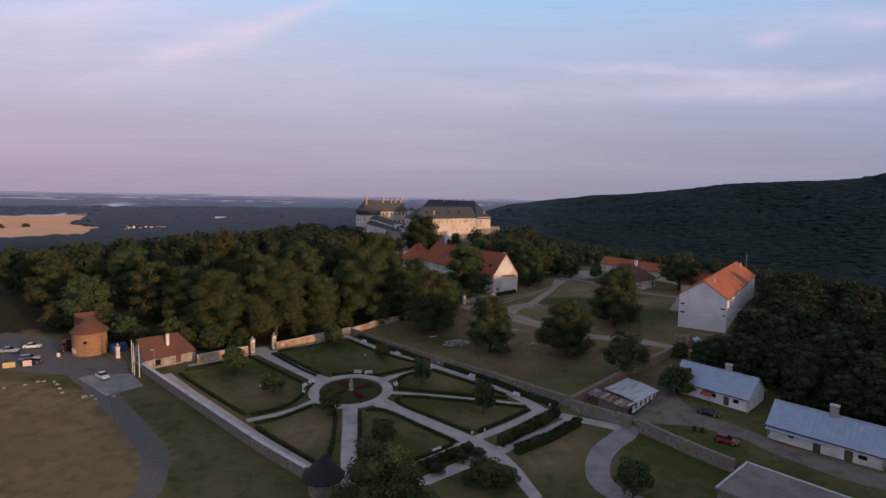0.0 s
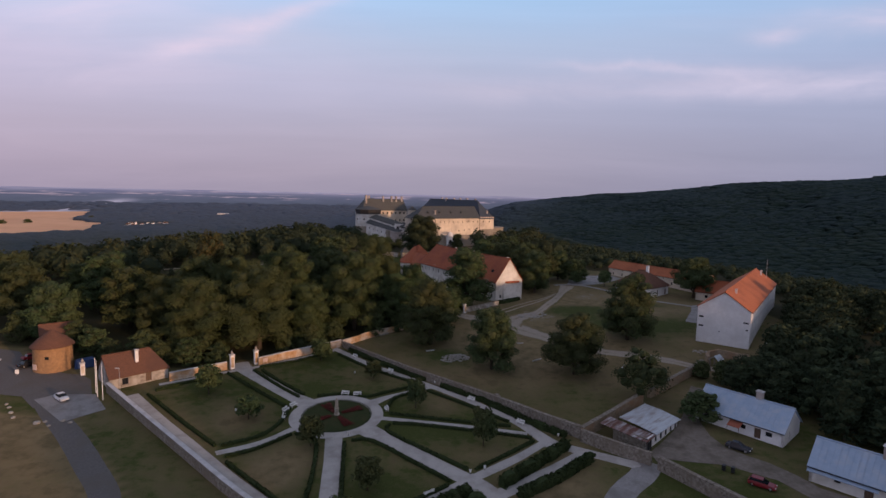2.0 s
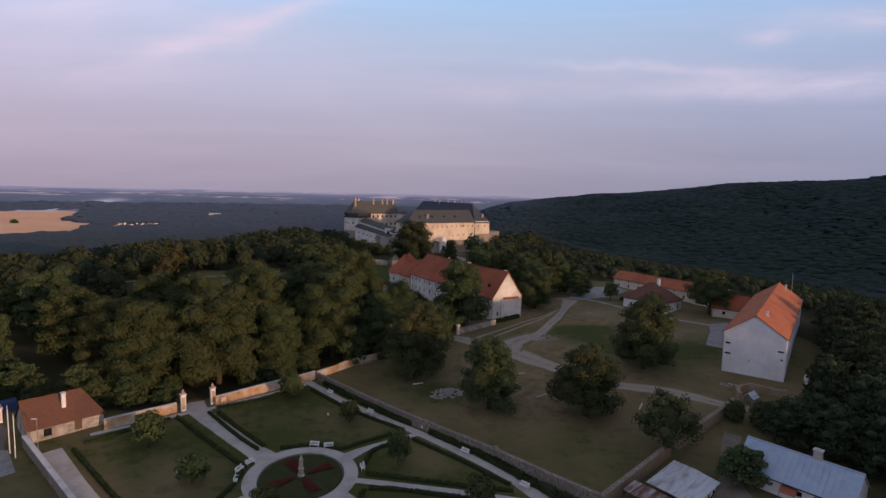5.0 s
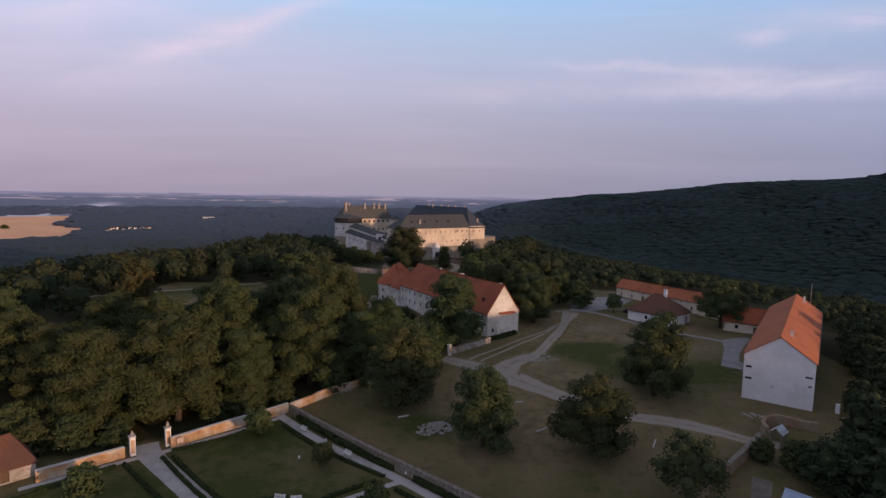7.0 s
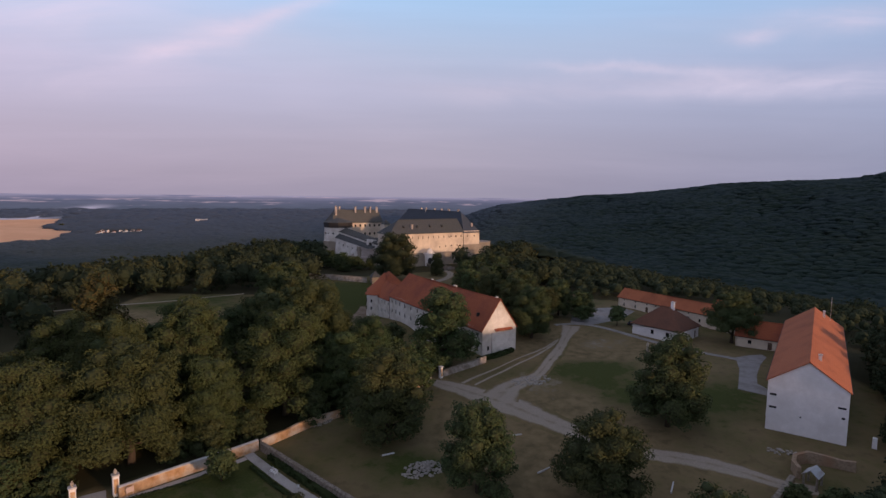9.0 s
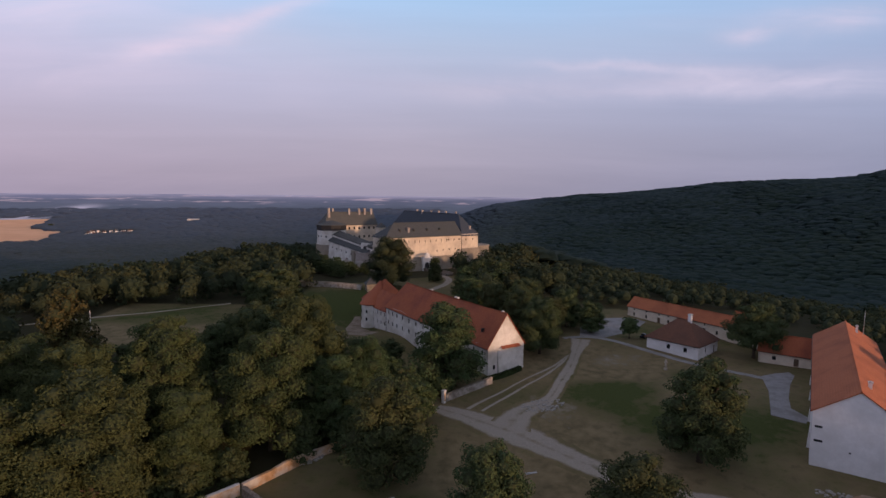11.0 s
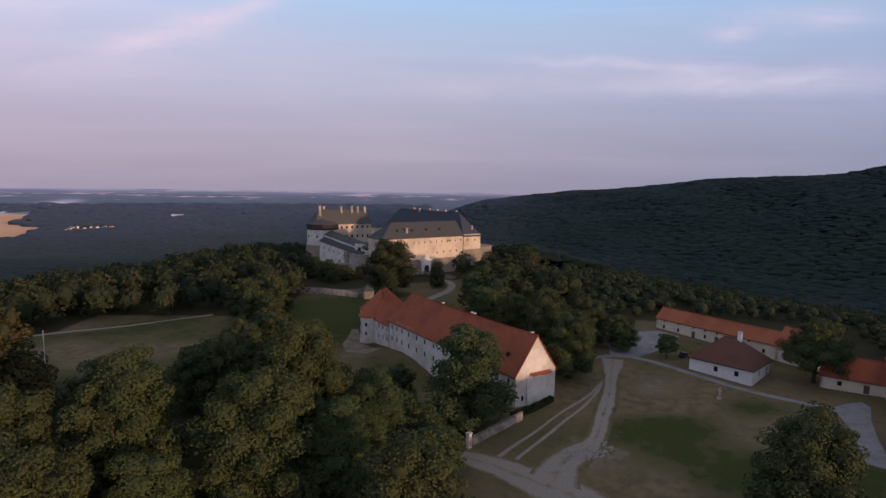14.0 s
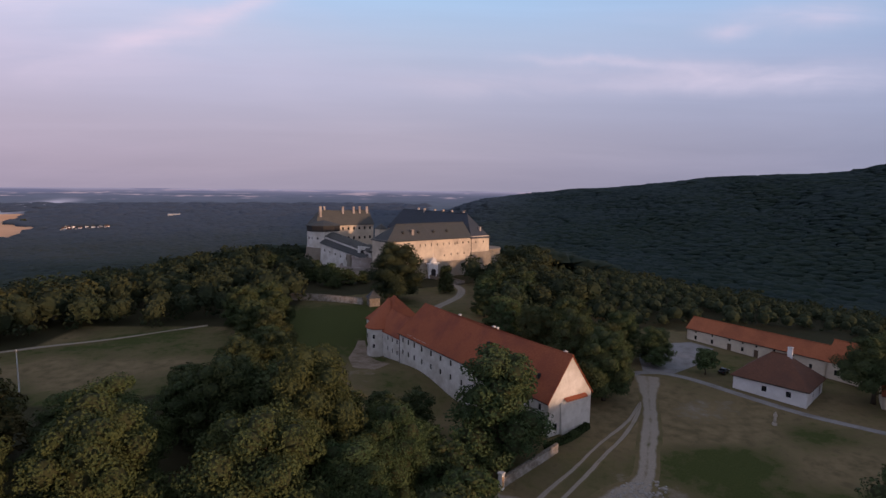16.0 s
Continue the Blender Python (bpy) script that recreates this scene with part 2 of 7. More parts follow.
M = {
    "ground": attribute_ground("grass_ground"),
    "gravel": surface("pale_gravel", (0.39, 0.37, 0.35), (0.49, 0.465, 0.44), 5.0, (0.33, 0.31, 0.29), 0.3, 0.95, 0.4, 0.03),
    "dirt": surface("dusty_track", (0.225, 0.18, 0.135), (0.31, 0.255, 0.20), 2.0, (0.15, 0.118, 0.08), 0.3, 0.95, 0.5, 0.05),
    "yard": surface("trodden_yard", (0.165, 0.142, 0.12), (0.225, 0.198, 0.17), 1.2, (0.12, 0.104, 0.08), 0.25, 0.97, 0.5, 0.05),
    "asphalt": surface("worn_asphalt", (0.105, 0.098, 0.096), (0.145, 0.136, 0.13), 3.0, (0.12, 0.108, 0.095), 0.2, 0.9, 0.3, 0.02),
    "paving": surface("grey_paving", (0.235, 0.225, 0.22), (0.30, 0.29, 0.285), 2.5, (0.19, 0.18, 0.17), 0.3, 0.9, 0.3, 0.02),
    "white": surface("white_limewash", (0.73, 0.71, 0.71), (0.81, 0.79, 0.79), 1.2, (0.66, 0.64, 0.63), 0.18, 0.9, 0.15, 0.02),
    "old_white": surface("stained_plaster", (0.62, 0.59, 0.55), (0.74, 0.71, 0.67), 0.9, (0.50, 0.46, 0.41), 0.22, 0.92, 0.25, 0.03),
    "cream": surface("cream_plaster", (0.60, 0.51, 0.405), (0.69, 0.595, 0.48), 0.7, (0.47, 0.395, 0.32), 0.12, 0.9, 0.15, 0.03),
    "ochre": surface("ochre_render", (0.27, 0.155, 0.080), (0.38, 0.225, 0.115), 1.6, (0.21, 0.13, 0.075), 0.3, 0.92, 0.3, 0.03),
    "stone": surface("rubble_stone", (0.11, 0.094, 0.078), (0.34, 0.30, 0.25), 2.2, (0.20, 0.165, 0.13), 0.3, 0.95, 0.9, 0.10),
    "battered": surface("castle_rubble", (0.24, 0.205, 0.165), (0.34, 0.30, 0.245), 1.6, (0.22, 0.18, 0.14), 0.1, 0.95, 0.8, 0.12),
    "stone_pale": surface("pale_castle_stone", (0.35, 0.30, 0.275), (0.46, 0.405, 0.37), 0.8, (0.29, 0.245, 0.22), 0.15, 0.93, 0.4, 0.06),
    "coping": surface("pale_coping", (0.50, 0.49, 0.49), (0.60, 0.59, 0.59), 2.0, (0.42, 0.41, 0.40), 0.4, 0.9, 0.2, 0.02),
    "tile_red": surface("red_clay_tile", (0.30, 0.085, 0.040), (0.40, 0.125, 0.060), 3.0, (0.25, 0.075, 0.045), 0.15, 0.85, 0.6, 0.05, False, rows=("Z", 0.28, 0.14)),
    "tile_orange": surface("orange_clay_tile", (0.36, 0.115, 0.052), (0.45, 0.155, 0.075), 3.0, (0.30, 0.10, 0.05), 0.15, 0.85, 0.6, 0.05, False, rows=("Z", 0.28, 0.14)),
    "tile_brown": surface("brown_clay_tile", (0.130, 0.062, 0.042), (0.180, 0.088, 0.057), 3.0, (0.12, 0.062, 0.045), 0.2, 0.88, 0.6, 0.05, False, rows=("Z", 0.25, 0.14)),
    "slate": surface("grey_shingle", (0.064, 0.070, 0.075), (0.098, 0.102, 0.104), 2.0, (0.078, 0.084, 0.080), 0.08, 0.8, 0.5, 0.05, False, rows=("Z", 0.5, 0.3)),
    "slate_green": surface("weathered_shingle", (0.085, 0.086, 0.082), (0.125, 0.122, 0.112), 2.0, (0.08, 0.08, 0.076), 0.08, 0.8, 0.5, 0.05, False, rows=("Z", 0.5, 0.3)),
    "tin_blue": surface("blue_painted_tin", (0.26, 0.35, 0.47), (0.32, 0.41, 0.53), 0.8, (0.36, 0.42, 0.50), 0.5, 0.42, 0.05, 0.01, False),
    "tin_old": surface("bare_grey_tin", (0.40, 0.43, 0.47), (0.52, 0.55, 0.58), 0.9, (0.26, 0.22, 0.21), 0.5, 0.45, 0.1, 0.01, False, stretch=(0.4, 3, 1)),
    "rust": surface("rusted_tin", (0.10, 0.045, 0.035), (0.16, 0.075, 0.055), 1.4, (0.38, 0.37, 0.38), 0.5, 0.7, 0.2, 0.02, False, stretch=(0.4, 3, 1)),
    "wood": surface("weathered_board", (0.10, 0.065, 0.045), (0.15, 0.10, 0.07), 4.0, rough=0.8, bump=0.2),
    "dark": surface("dark_paint", (0.022, 0.022, 0.024), (0.034, 0.032, 0.032), 4.0, rough=0.7, bump=0.05),
    "glass": glass_dark("window_glass"),
    "bench": plain("white_bench_paint", (0.78, 0.77, 0.76), 0.5),
    "statue": surface("pale_sandstone", (0.40, 0.35, 0.29), (0.50, 0.44, 0.37), 6.0, (0.30, 0.26, 0.21), 1.2, 0.9, 0.4, 0.02),
    "bark": surface("grey_brown_bark", (0.055, 0.042, 0.032), (0.085, 0.068, 0.052), 5.0, rough=0.95, bump=0.8, dist=0.05),
    "leaf": surface("summer_leaf", (0.040, 0.060, 0.027), (0.064, 0.092, 0.039), 0.8, (0.078, 0.094, 0.038), 0.12, 0.75, 0.0, random_hue=0.2),
    # colour of the crown cores, darker to paint shade behind the leaves
    "leaf_dark": surface("inner_shade_leaf", (0.040, 0.052, 0.026), (0.056, 0.069, 0.034), 0.7, rough=0.9, bump=0.0, random_hue=0.2),
    "leaf_olive": surface("olive_leaf", (0.047, 0.067, 0.027), (0.071, 0.093, 0.036), 0.8, (0.066, 0.083, 0.032), 0.15, 0.75, 0.0, random_hue=0.2),
    # woodland leaf; its darker tone also stands in for shade on slope trees
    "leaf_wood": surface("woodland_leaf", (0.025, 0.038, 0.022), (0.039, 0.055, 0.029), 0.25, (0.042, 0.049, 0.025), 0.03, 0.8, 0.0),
    # same for massed crowns: shade between leaves put into the core colour
    "leaf_deep": surface("deep_shade_leaf", (0.028, 0.038, 0.022), (0.040, 0.051, 0.028), 0.3, rough=0.9, bump=0.0),
    "hedge": surface("clipped_hedge", (0.022, 0.034, 0.014), (0.042, 0.058, 0.022), 2.5, rough=0.85, bump=0.0),
    "wood_far": surface("distant_canopy", (0.0240, 0.0350, 0.0215), (0.0360, 0.0490, 0.0280), 0.12, (0.036, 0.044, 0.025), 0.006, 0.95, 0.12, 1.5, mid=0.5, spread=0.2),
    "petal": surface("red_bedding_flowers", (0.075, 0.012, 0.010), (0.13, 0.022, 0.015), 4.0, rough=0.8, bump=0.3),
    "car_white": plain("white_car_paint", (0.70, 0.70, 0.71), 0.3),
    "car_silver": plain("silver_car_paint", (0.42, 0.43, 0.45), 0.3, 0.4),
    "car_black": plain("black_car_paint", (0.02, 0.02, 0.024), 0.25),
    "car_red": plain("dark_red_car_paint", (0.20, 0.012, 0.018), 0.3),
    "tyre": plain("tyre_rubber", (0.018, 0.018, 0.018), 0.9),
    "chrome": plain("bright_trim", (0.55, 0.55, 0.56), 0.3, 0.7),
    "lampglass": plain("pale_lamp_glass", (0.55, 0.54, 0.50), 0.2),
    "redlens": plain("red_lamp_lens", (0.30, 0.02, 0.02), 0.3),
    "yellow": plain("yellow_banner", (0.62, 0.50, 0.22), 0.7),
    "pink": plain("pale_pink_banner", (0.72, 0.55, 0.47), 0.7),
    "bluetarp": plain("blue_tarpaulin", (0.03, 0.06, 0.15), 0.6),
    "redtarp": plain("faded_red_tarpaulin", (0.30, 0.10, 0.06), 0.7),
    "rubble": surface("loose_fieldstone", (0.24, 0.22, 0.19), (0.40, 0.375, 0.34), 3.0, rough=0.95, bump=0.5, dist=0.05),
    "bin": plain("dark_bin_plastic", (0.02, 0.02, 0.022), 0.5),
    "lawn": surface("clipped_lawn", (0.028, 0.040, 0.016), (0.045, 0.056, 0.023), 2.5, (0.055, 0.052, 0.024), 0.4, 0.95, 0.4, 0.05),
    "slate_dark": surface("black_shingle", (0.022, 0.022, 0.024), (0.040, 0.038, 0.038), 3.0, rough=0.75, bump=0.5, dist=0.03, world=False, rows=("Z", 0.25, 0.3)),
    "ochre_old": surface("peeling_ochre_plaster", (0.34, 0.19, 0.09), (0.60, 0.39, 0.22), 0.7, (0.60, 0.54, 0.47), 0.30, 0.95, 0.5, 0.05),
    "stone_warm": surface("ochre_rubble_stone", (0.24, 0.18, 0.12), (0.38, 0.30, 0.22), 2.4, (0.30, 0.19, 0.12), 0.3, 0.95, 0.9, 0.10),
    "stubble": surface("straw_stubble", (0.80, 0.44, 0.25), (0.87, 0.50, 0.29), 0.02, (0.74, 0.39, 0.22), 0.004, 0.95, 0.0),
    "slate_blue": surface("blue_grey_shingle", (0.045, 0.056, 0.075), (0.070, 0.082, 0.104), 2.0, (0.055, 0.066, 0.082), 0.08, 0.75, 0.5, 0.05, False, rows=("Z", 0.5, 0.2)),
    # dirty plaster, toned down further to stand in for the yard wall's shade
    "dirty_shaded_white": surface("grimy_shaded_plaster", (0.30, 0.27, 0.24), (0.46, 0.43, 0.40), 0.9, (0.20, 0.17, 0.14), 0.5, 0.95, 0.5, 0.04),
    "leaf_rust": surface("rusty_leaf", (0.058, 0.058, 0.023), (0.096, 0.078, 0.029), 0.8, (0.050, 0.062, 0.024), 0.15, 0.75, 0.0, random_hue=0.1),
    "slab": surface("flat_concrete_roof", (0.185, 0.172, 0.155), (0.235, 0.22, 0.20), 1.5, (0.14, 0.125, 0.11), 0.25, 0.9, 0.2, 0.02),
}


# second tones of the far crowns: the hill's shade, then distance haze
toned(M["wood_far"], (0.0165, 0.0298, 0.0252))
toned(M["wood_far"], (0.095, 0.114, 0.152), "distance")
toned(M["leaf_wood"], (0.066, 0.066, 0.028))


# ---- geometry helpers ----
class Geo:
    """A bag of faces that becomes one mesh."""

    def __init__(self):
        self.v, self.f = [], []

    def face(self, *pts):
        k = len(self.v)
        self.v += [tuple(p) for p in pts]
        self.f.append(tuple(range(k, k + len(pts))))
        return self

    def box(self, x0, y0, z0, x1, y1, z1, top=0.0):
        """A box; top draws its upper rim in by so much."""
        a, t = [(x0, y0), (x1, y0), (x1, y1), (x0, y1)], top
        b = [(x0 + t, y0 + t), (x1 - t, y0 + t), (x1 - t, y1 - t), (x0 + t, y1 - t)]
        k = len(self.v)
        self.v += [(*p, z0) for p in a] + [(*p, z1) for p in b]
        self.f += [(k + 3, k + 2, k + 1, k), (k + 4, k + 5, k + 6, k + 7)]
        self.f += [(k + i, k + (i + 1) % 4, k + 4 + (i + 1) % 4, k + 4 + i) for i in range(4)]
        return self

    def rings(self, rings, close=True, caps=True):
        """Skins a row of loops of equal length."""
        k, n_ = len(self.v), len(rings[0])
        for r in rings:
            self.v += [tuple(p) for p in r]
        for j in range(len(rings) - 1):
            for i in range(n_ if close else n_ - 1):
                a, b = k + j * n_ + i, k + j * n_ + (i + 1) % n_
                self.f.append((a, b, b + n_, a + n_))
        if caps and close:
            self.f.append(tuple(k + i for i in range(n_))[::-1])
            self.f.append(tuple(k + (len(rings) - 1) * n_ + i for i in range(n_)))
        return self

    def lathe(self, profile, seg=16, cx=0, cy=0, a0=0, a1=360):
        full = abs(a1 - a0) >= 360
        cnt = seg if full else seg + 1
        ang = [radians(a0 + (a1 - a0) * i / seg) for i in range(cnt)]
        return self.rings([[(cx + r * math.cos(a), cy + r * math.sin(a), z) for a in ang] for r, z in profile], close=full)

    def tube(self, pts, radii, seg=6):
        rs = []
        for i, p in enumerate(pts):
            p = Vector(p)
            d = (Vector(pts[min(i + 1, len(pts) - 1)]) - Vector(pts[max(i - 1, 0)])).normalized()
            s = d.cross(Vector((0.3, 1, 0.2))).normalized()
            t = d.cross(s)
            rs.append([p + (s * math.cos(2 * math.pi * k / seg) + t * math.sin(2 * math.pi * k / seg)) * radii[i] for k in range(seg)])
        return self.rings(rs)

    def mesh(self, name, material, smooth=False):
        me = bpy.data.meshes.new(name)
        me.from_pydata(self.v, [], self.f)
        if material:
            me.materials.append(material)
        if smooth:
            me.polygons.foreach_set("use_smooth", [True] * len(me.polygons))
        me.update()
        return me


def part(name, geo, material, parent, label="", at=None, smooth=False):
    """One mesh object under a thing or under a part."""
    me = geo if isinstance(geo, bpy.types.Mesh) else geo.mesh(name, M[material] if isinstance(material, str) else material, smooth)
    ob = new(name, me)
    ob.parent = parent
    if at is not None:
        ob.matrix_basis = at
    return tagged(ob, label)


def thing(name, label, category, m=None, group="", kind=""):
    ob = new(name)
    if m is not None:
        ob.matrix_basis = m
    return tagged(ob, label, category, group, kind)


def single(name, geo, material, label, category, m=None, group="", kind="", smooth=False):
    ob = new(name, geo.mesh(name, M[material] if isinstance(material, str) else material, smooth))
    if m is not None:
        ob.matrix_basis = m
    return tagged(ob, label, category, group, kind)


# ---- ground ----
YS = [-400, 60, 100, 118, 134, 150, 180, 205, 230, 250, 290, 340, 400, 440, 520]
ZS = [-8, -7.4, -6.6, -5.7, -4.7, -3.9, -1.2, 1.3, 2.3, 3.3, 4.3, 4.4, 4.8, 4.8, -2]


def smooth01(t):
    t = np.clip(t, 0, 1)
    return t * t * (3 - 2 * t)


def site_z(x, y):
    k = np.clip(1 - (y - 175) / 60, 0, 1)
    dip = -5.6 * np.exp(-((x + 28) / 22) ** 2 - ((y - 287) / 30) ** 2)
    dip = dip - 5.2 * np.exp(-((x + 5) / 15) ** 2 - ((y - 245) / 16) ** 2)
    return dip + np.interp(y, YS, ZS) + k * (0.055 * np.maximum(0, x - 20) + 0.045 * np.maximum(0, -35 - x))


def height(x, y):
    """The lie of the land: the plateau, its wooded flanks, the plain and the long hill."""
    x, y = np.asarray(x, float), np.asarray(y, float)
    xr = np.interp(y, [-400, 120, 170, 260, 300, 400, 480], [140, 110, 98, 125, 110, 60, 30])
    xl = np.interp(y, [-400, 100, 160, 250, 300, 400, 480], [-400, -260, -170, -150, -130, -100, -90])
    d = np.maximum(np.maximum(np.maximum(x - xr, xl - x), y - 490), 0)
    r = np.hypot(x, y - 60)
    az = np.degrees(np.arctan2(x, y - 60))
    # beyond 2600 the plain is bent upwards to fit the camera's horizon
    low = np.interp(r, [0, 250, 450, 700, 1200, 1900, 2600, 4750, 7000], [-6, -14, -34, -62, -88, -98, -92, 6, -260])
    crest_r = np.interp(az, [-20, 5, 11, 22, 30, 38, 50, 75, 110], [2700, 2400, 2300, 2100, 1950, 1800, 1600, 1300, 1000])
    crest_z = np.interp(az, [-20, 0, 5, 11, 22, 30, 38, 39.4, 42, 50, 75, 110], [-100, -14, -2, 17, 64, 82, 98, 105, 112, 118, 118, 100])
    q = r / crest_r
    valley = np.interp(r, [0, 200, 380, 520], [-6, -24, -52, -48])
    rise = smooth01((q - 0.26) / 0.74)
    hill = np.where(q < 1, valley * (1 - rise) + crest_z * rise, crest_z - (q - 1) * crest_r * 0.09)
    hill = hill + 5 * np.sin(az * 0.55 + r * 0.006) * np.clip(q, 0, 1) * (r > 300)
    w_hill = smooth01((az + 2) / 9) * smooth01((130 - az) / 30)
    outer = low * (1 - w_hill) + np.maximum(hill, low) * w_hill
    w = smooth01(d / 210)
    behind = smooth01((-y - 100) / 200)
    w = w * (1 - behind)
    return site_z(x, y) * (1 - w) + outer * w


def spaced(lo, hi, step, far, ratio=1.16):
    a = list(np.arange(lo, hi + 0.1, step))
    s, p = step, hi
    while p < far:
        s *= ratio
        p += s
        a.append(min(p, far))
    s, p, b = step, lo, []
    while p > -far:
        s *= ratio
        p -= s
        b.append(max(p, -far))
    return np.array(b[::-1] + a)


GX = spaced(-190, 150, 2.0, 4850, 1.10)
GY = spaced(40, 520, 2.0, 4850, 1.10)
GZ = height(*np.meshgrid(GX, GY))


def on_ground(x, y):
    """The ground sheet's own height, between its vertices too."""
    i = int(np.clip(np.searchsorted(GX, x) - 1, 0, len(GX) - 2))
    j = int(np.clip(np.searchsorted(GY, y) - 1, 0, len(GY) - 2))
    u, v = (x - GX[i]) / (GX[i + 1] - GX[i]), (y - GY[j]) / (GY[j + 1] - GY[j])
    return float((GZ[j, i] * (1 - u) + GZ[j, i + 1] * u) * (1 - v) + (GZ[j + 1, i] * (1 - u) + GZ[j + 1, i + 1] * u) * v)


def inside(x, y, poly):
    x, y = np.asarray(x, float), np.asarray(y, float)
    res = np.zeros(x.shape, bool)
    for (x0, y0), (x1, y1) in zip(poly, poly[1:] + poly[:1]):
        c = (y0 > y) != (y1 > y)
        with np.errstate(divide="ignore", invalid="ignore"):
            res ^= c & (x < (x1 - x0) * (y - y0) / (y1 - y0 + 1e-12) + x0)
    return res


GARDEN = [(-67, 138), (-32, 168), (25, 121), (12, 92), (-22, 88)]
WOOD_NEAR = [(-64, 148), (-30, 174), (-8, 192), (-6, 206), (-22, 236), (-36, 262), (-60, 246), (-96, 236), (-130, 262), (-190, 260), (-190, 170), (-112, 152), (-90, 146)]
MEADOW = [(-134, 272), (-86, 303), (-66, 290), (-50, 262), (-60, 243), (-97, 235), (-130, 244)]


def ground():
    X, Y = np.meshgrid(GX, GY)
    nx, ny = len(GX), len(GY)
    v = np.stack([X, Y, GZ], -1).reshape(-1, 3)
    idx = np.arange(nx * ny).reshape(ny, nx)
    f = np.stack([idx[:-1, :-1], idx[:-1, 1:], idx[1:, 1:], idx[1:, :-1]], -1).reshape(-1, 4)
    me = bpy.data.meshes.new("ground")
    me.from_pydata(v.tolist(), [], f.tolist())
    x, y = v[:, 0], v[:, 1]
    dry = np.interp(y, [110, 150], [0.46, 0.58])
    dry[inside(x, y, [(-190, 40), (-47, 40), (-50, 95), (-75, 118), (-112, 122), (-190, 130)])] = 0.82
    dry[inside(x, y, GARDEN)] = 0.30
    dry[inside(x, y, MEADOW)] = 0.42
    for cx, cy, rad, amt in ((-45, 124, 8, 0.5), (-30, 106, 8, 0.65), (-8, 112, 7, 0.3), (5, 115, 8, 0.3), (-2, 134, 7, 0.4), (-24, 150, 9, 0.35), (18, 104, 8, 0.6), (40, 228, 15, 0.5), (56, 218, 22, 0.5), (35, 190, 12, 0.4), (30, 170, 25, 0.25), (15, 176, 16, 0.35), (-112, 262, 9, 0.5), (-92, 258, 8, 0.6), (-100, 250, 7, 0.5), (-78, 264, 7, 0.45), (-122, 254, 6, 0.4), (45, 95, 12, -0.3)):
        dry += amt * np.exp(-((x - cx) ** 2 + (y - cy) ** 2) / rad ** 2)
    for cx, cy, rx, ry in ((44, 207, 15, 13), (50, 214, 12, 7), (58, 192, 20, 9), (70, 222, 8, 6), (-40, 310, 18, 26), (0, 165, 9, 6)):
        dry -= 0.6 * np.exp(-((x - cx) / rx) ** 2 - ((y - cy) / ry) ** 2)
    bare = np.zeros(len(v))
    for cx, cy, rad, amt in ((28, 205, 9, 0.45), (45, 172, 9, 0.35), (-28, 268, 8, 0.5), (-24, 255, 8, 0.35), (60, 100, 9, 0.35), (75, 158, 8, 0.35), (-106, 276, 10, 0.3), (-100, 262, 8, 0.3), (-84, 272, 9, 0.3), (-122, 262, 9, 0.35), (62, 238, 12, 0.4), (50, 232, 9, 0.4), (30, 196, 10, 0.3)):
        bare += amt * np.exp(-((x - cx) ** 2 + (y - cy) ** 2) / rad ** 2)
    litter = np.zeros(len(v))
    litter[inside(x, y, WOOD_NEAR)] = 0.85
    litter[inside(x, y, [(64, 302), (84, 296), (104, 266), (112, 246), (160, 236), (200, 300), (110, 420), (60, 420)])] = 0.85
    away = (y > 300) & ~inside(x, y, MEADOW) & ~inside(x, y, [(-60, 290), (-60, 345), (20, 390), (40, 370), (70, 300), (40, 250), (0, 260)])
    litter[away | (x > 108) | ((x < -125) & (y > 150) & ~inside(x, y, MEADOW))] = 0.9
    for nm, val in (("dry", dry), ("bare", bare), ("litter", litter)):
        me.attributes.new(nm, "FLOAT", "POINT").data.foreach_set("value", val.astype(np.float32))
    me.polygons.foreach_set("use_smooth", [True] * len(me.polygons))
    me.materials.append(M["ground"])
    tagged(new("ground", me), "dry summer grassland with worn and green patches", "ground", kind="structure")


ground()


def smooth_line(pts, step=2.0):
    """A Catmull-Rom line through the points, cut into even steps."""
    p = [Vector((*q, 0)) for q in pts]
    if len(p) == 2:
        raw = [p[0].lerp(p[1], i / 40) for i in range(41)]
    else:
        p = [p[0] * 2 - p[1]] + p + [p[-1] * 2 - p[-2]]
        raw = []
        for i in range(1, len(p) - 2):
            for k in range(20):
                t = k / 20
                a, b, c, d = p[i - 1], p[i], p[i + 1], p[i + 2]
                raw.append(0.5 * (2 * b + (c - a) * t + (2 * a - 5 * b + 4 * c - d) * t * t + (3 * b - a - 3 * c + d) * t ** 3))
        raw.append(p[-2])
    out = [raw[0]]
    for q in raw[1:]:
        if (q - out[-1]).length >= step:
            out.append(q)
    if (raw[-1] - out[-1]).length > 0.2:
        out.append(raw[-1])
    return [(q.x, q.y) for q in out]


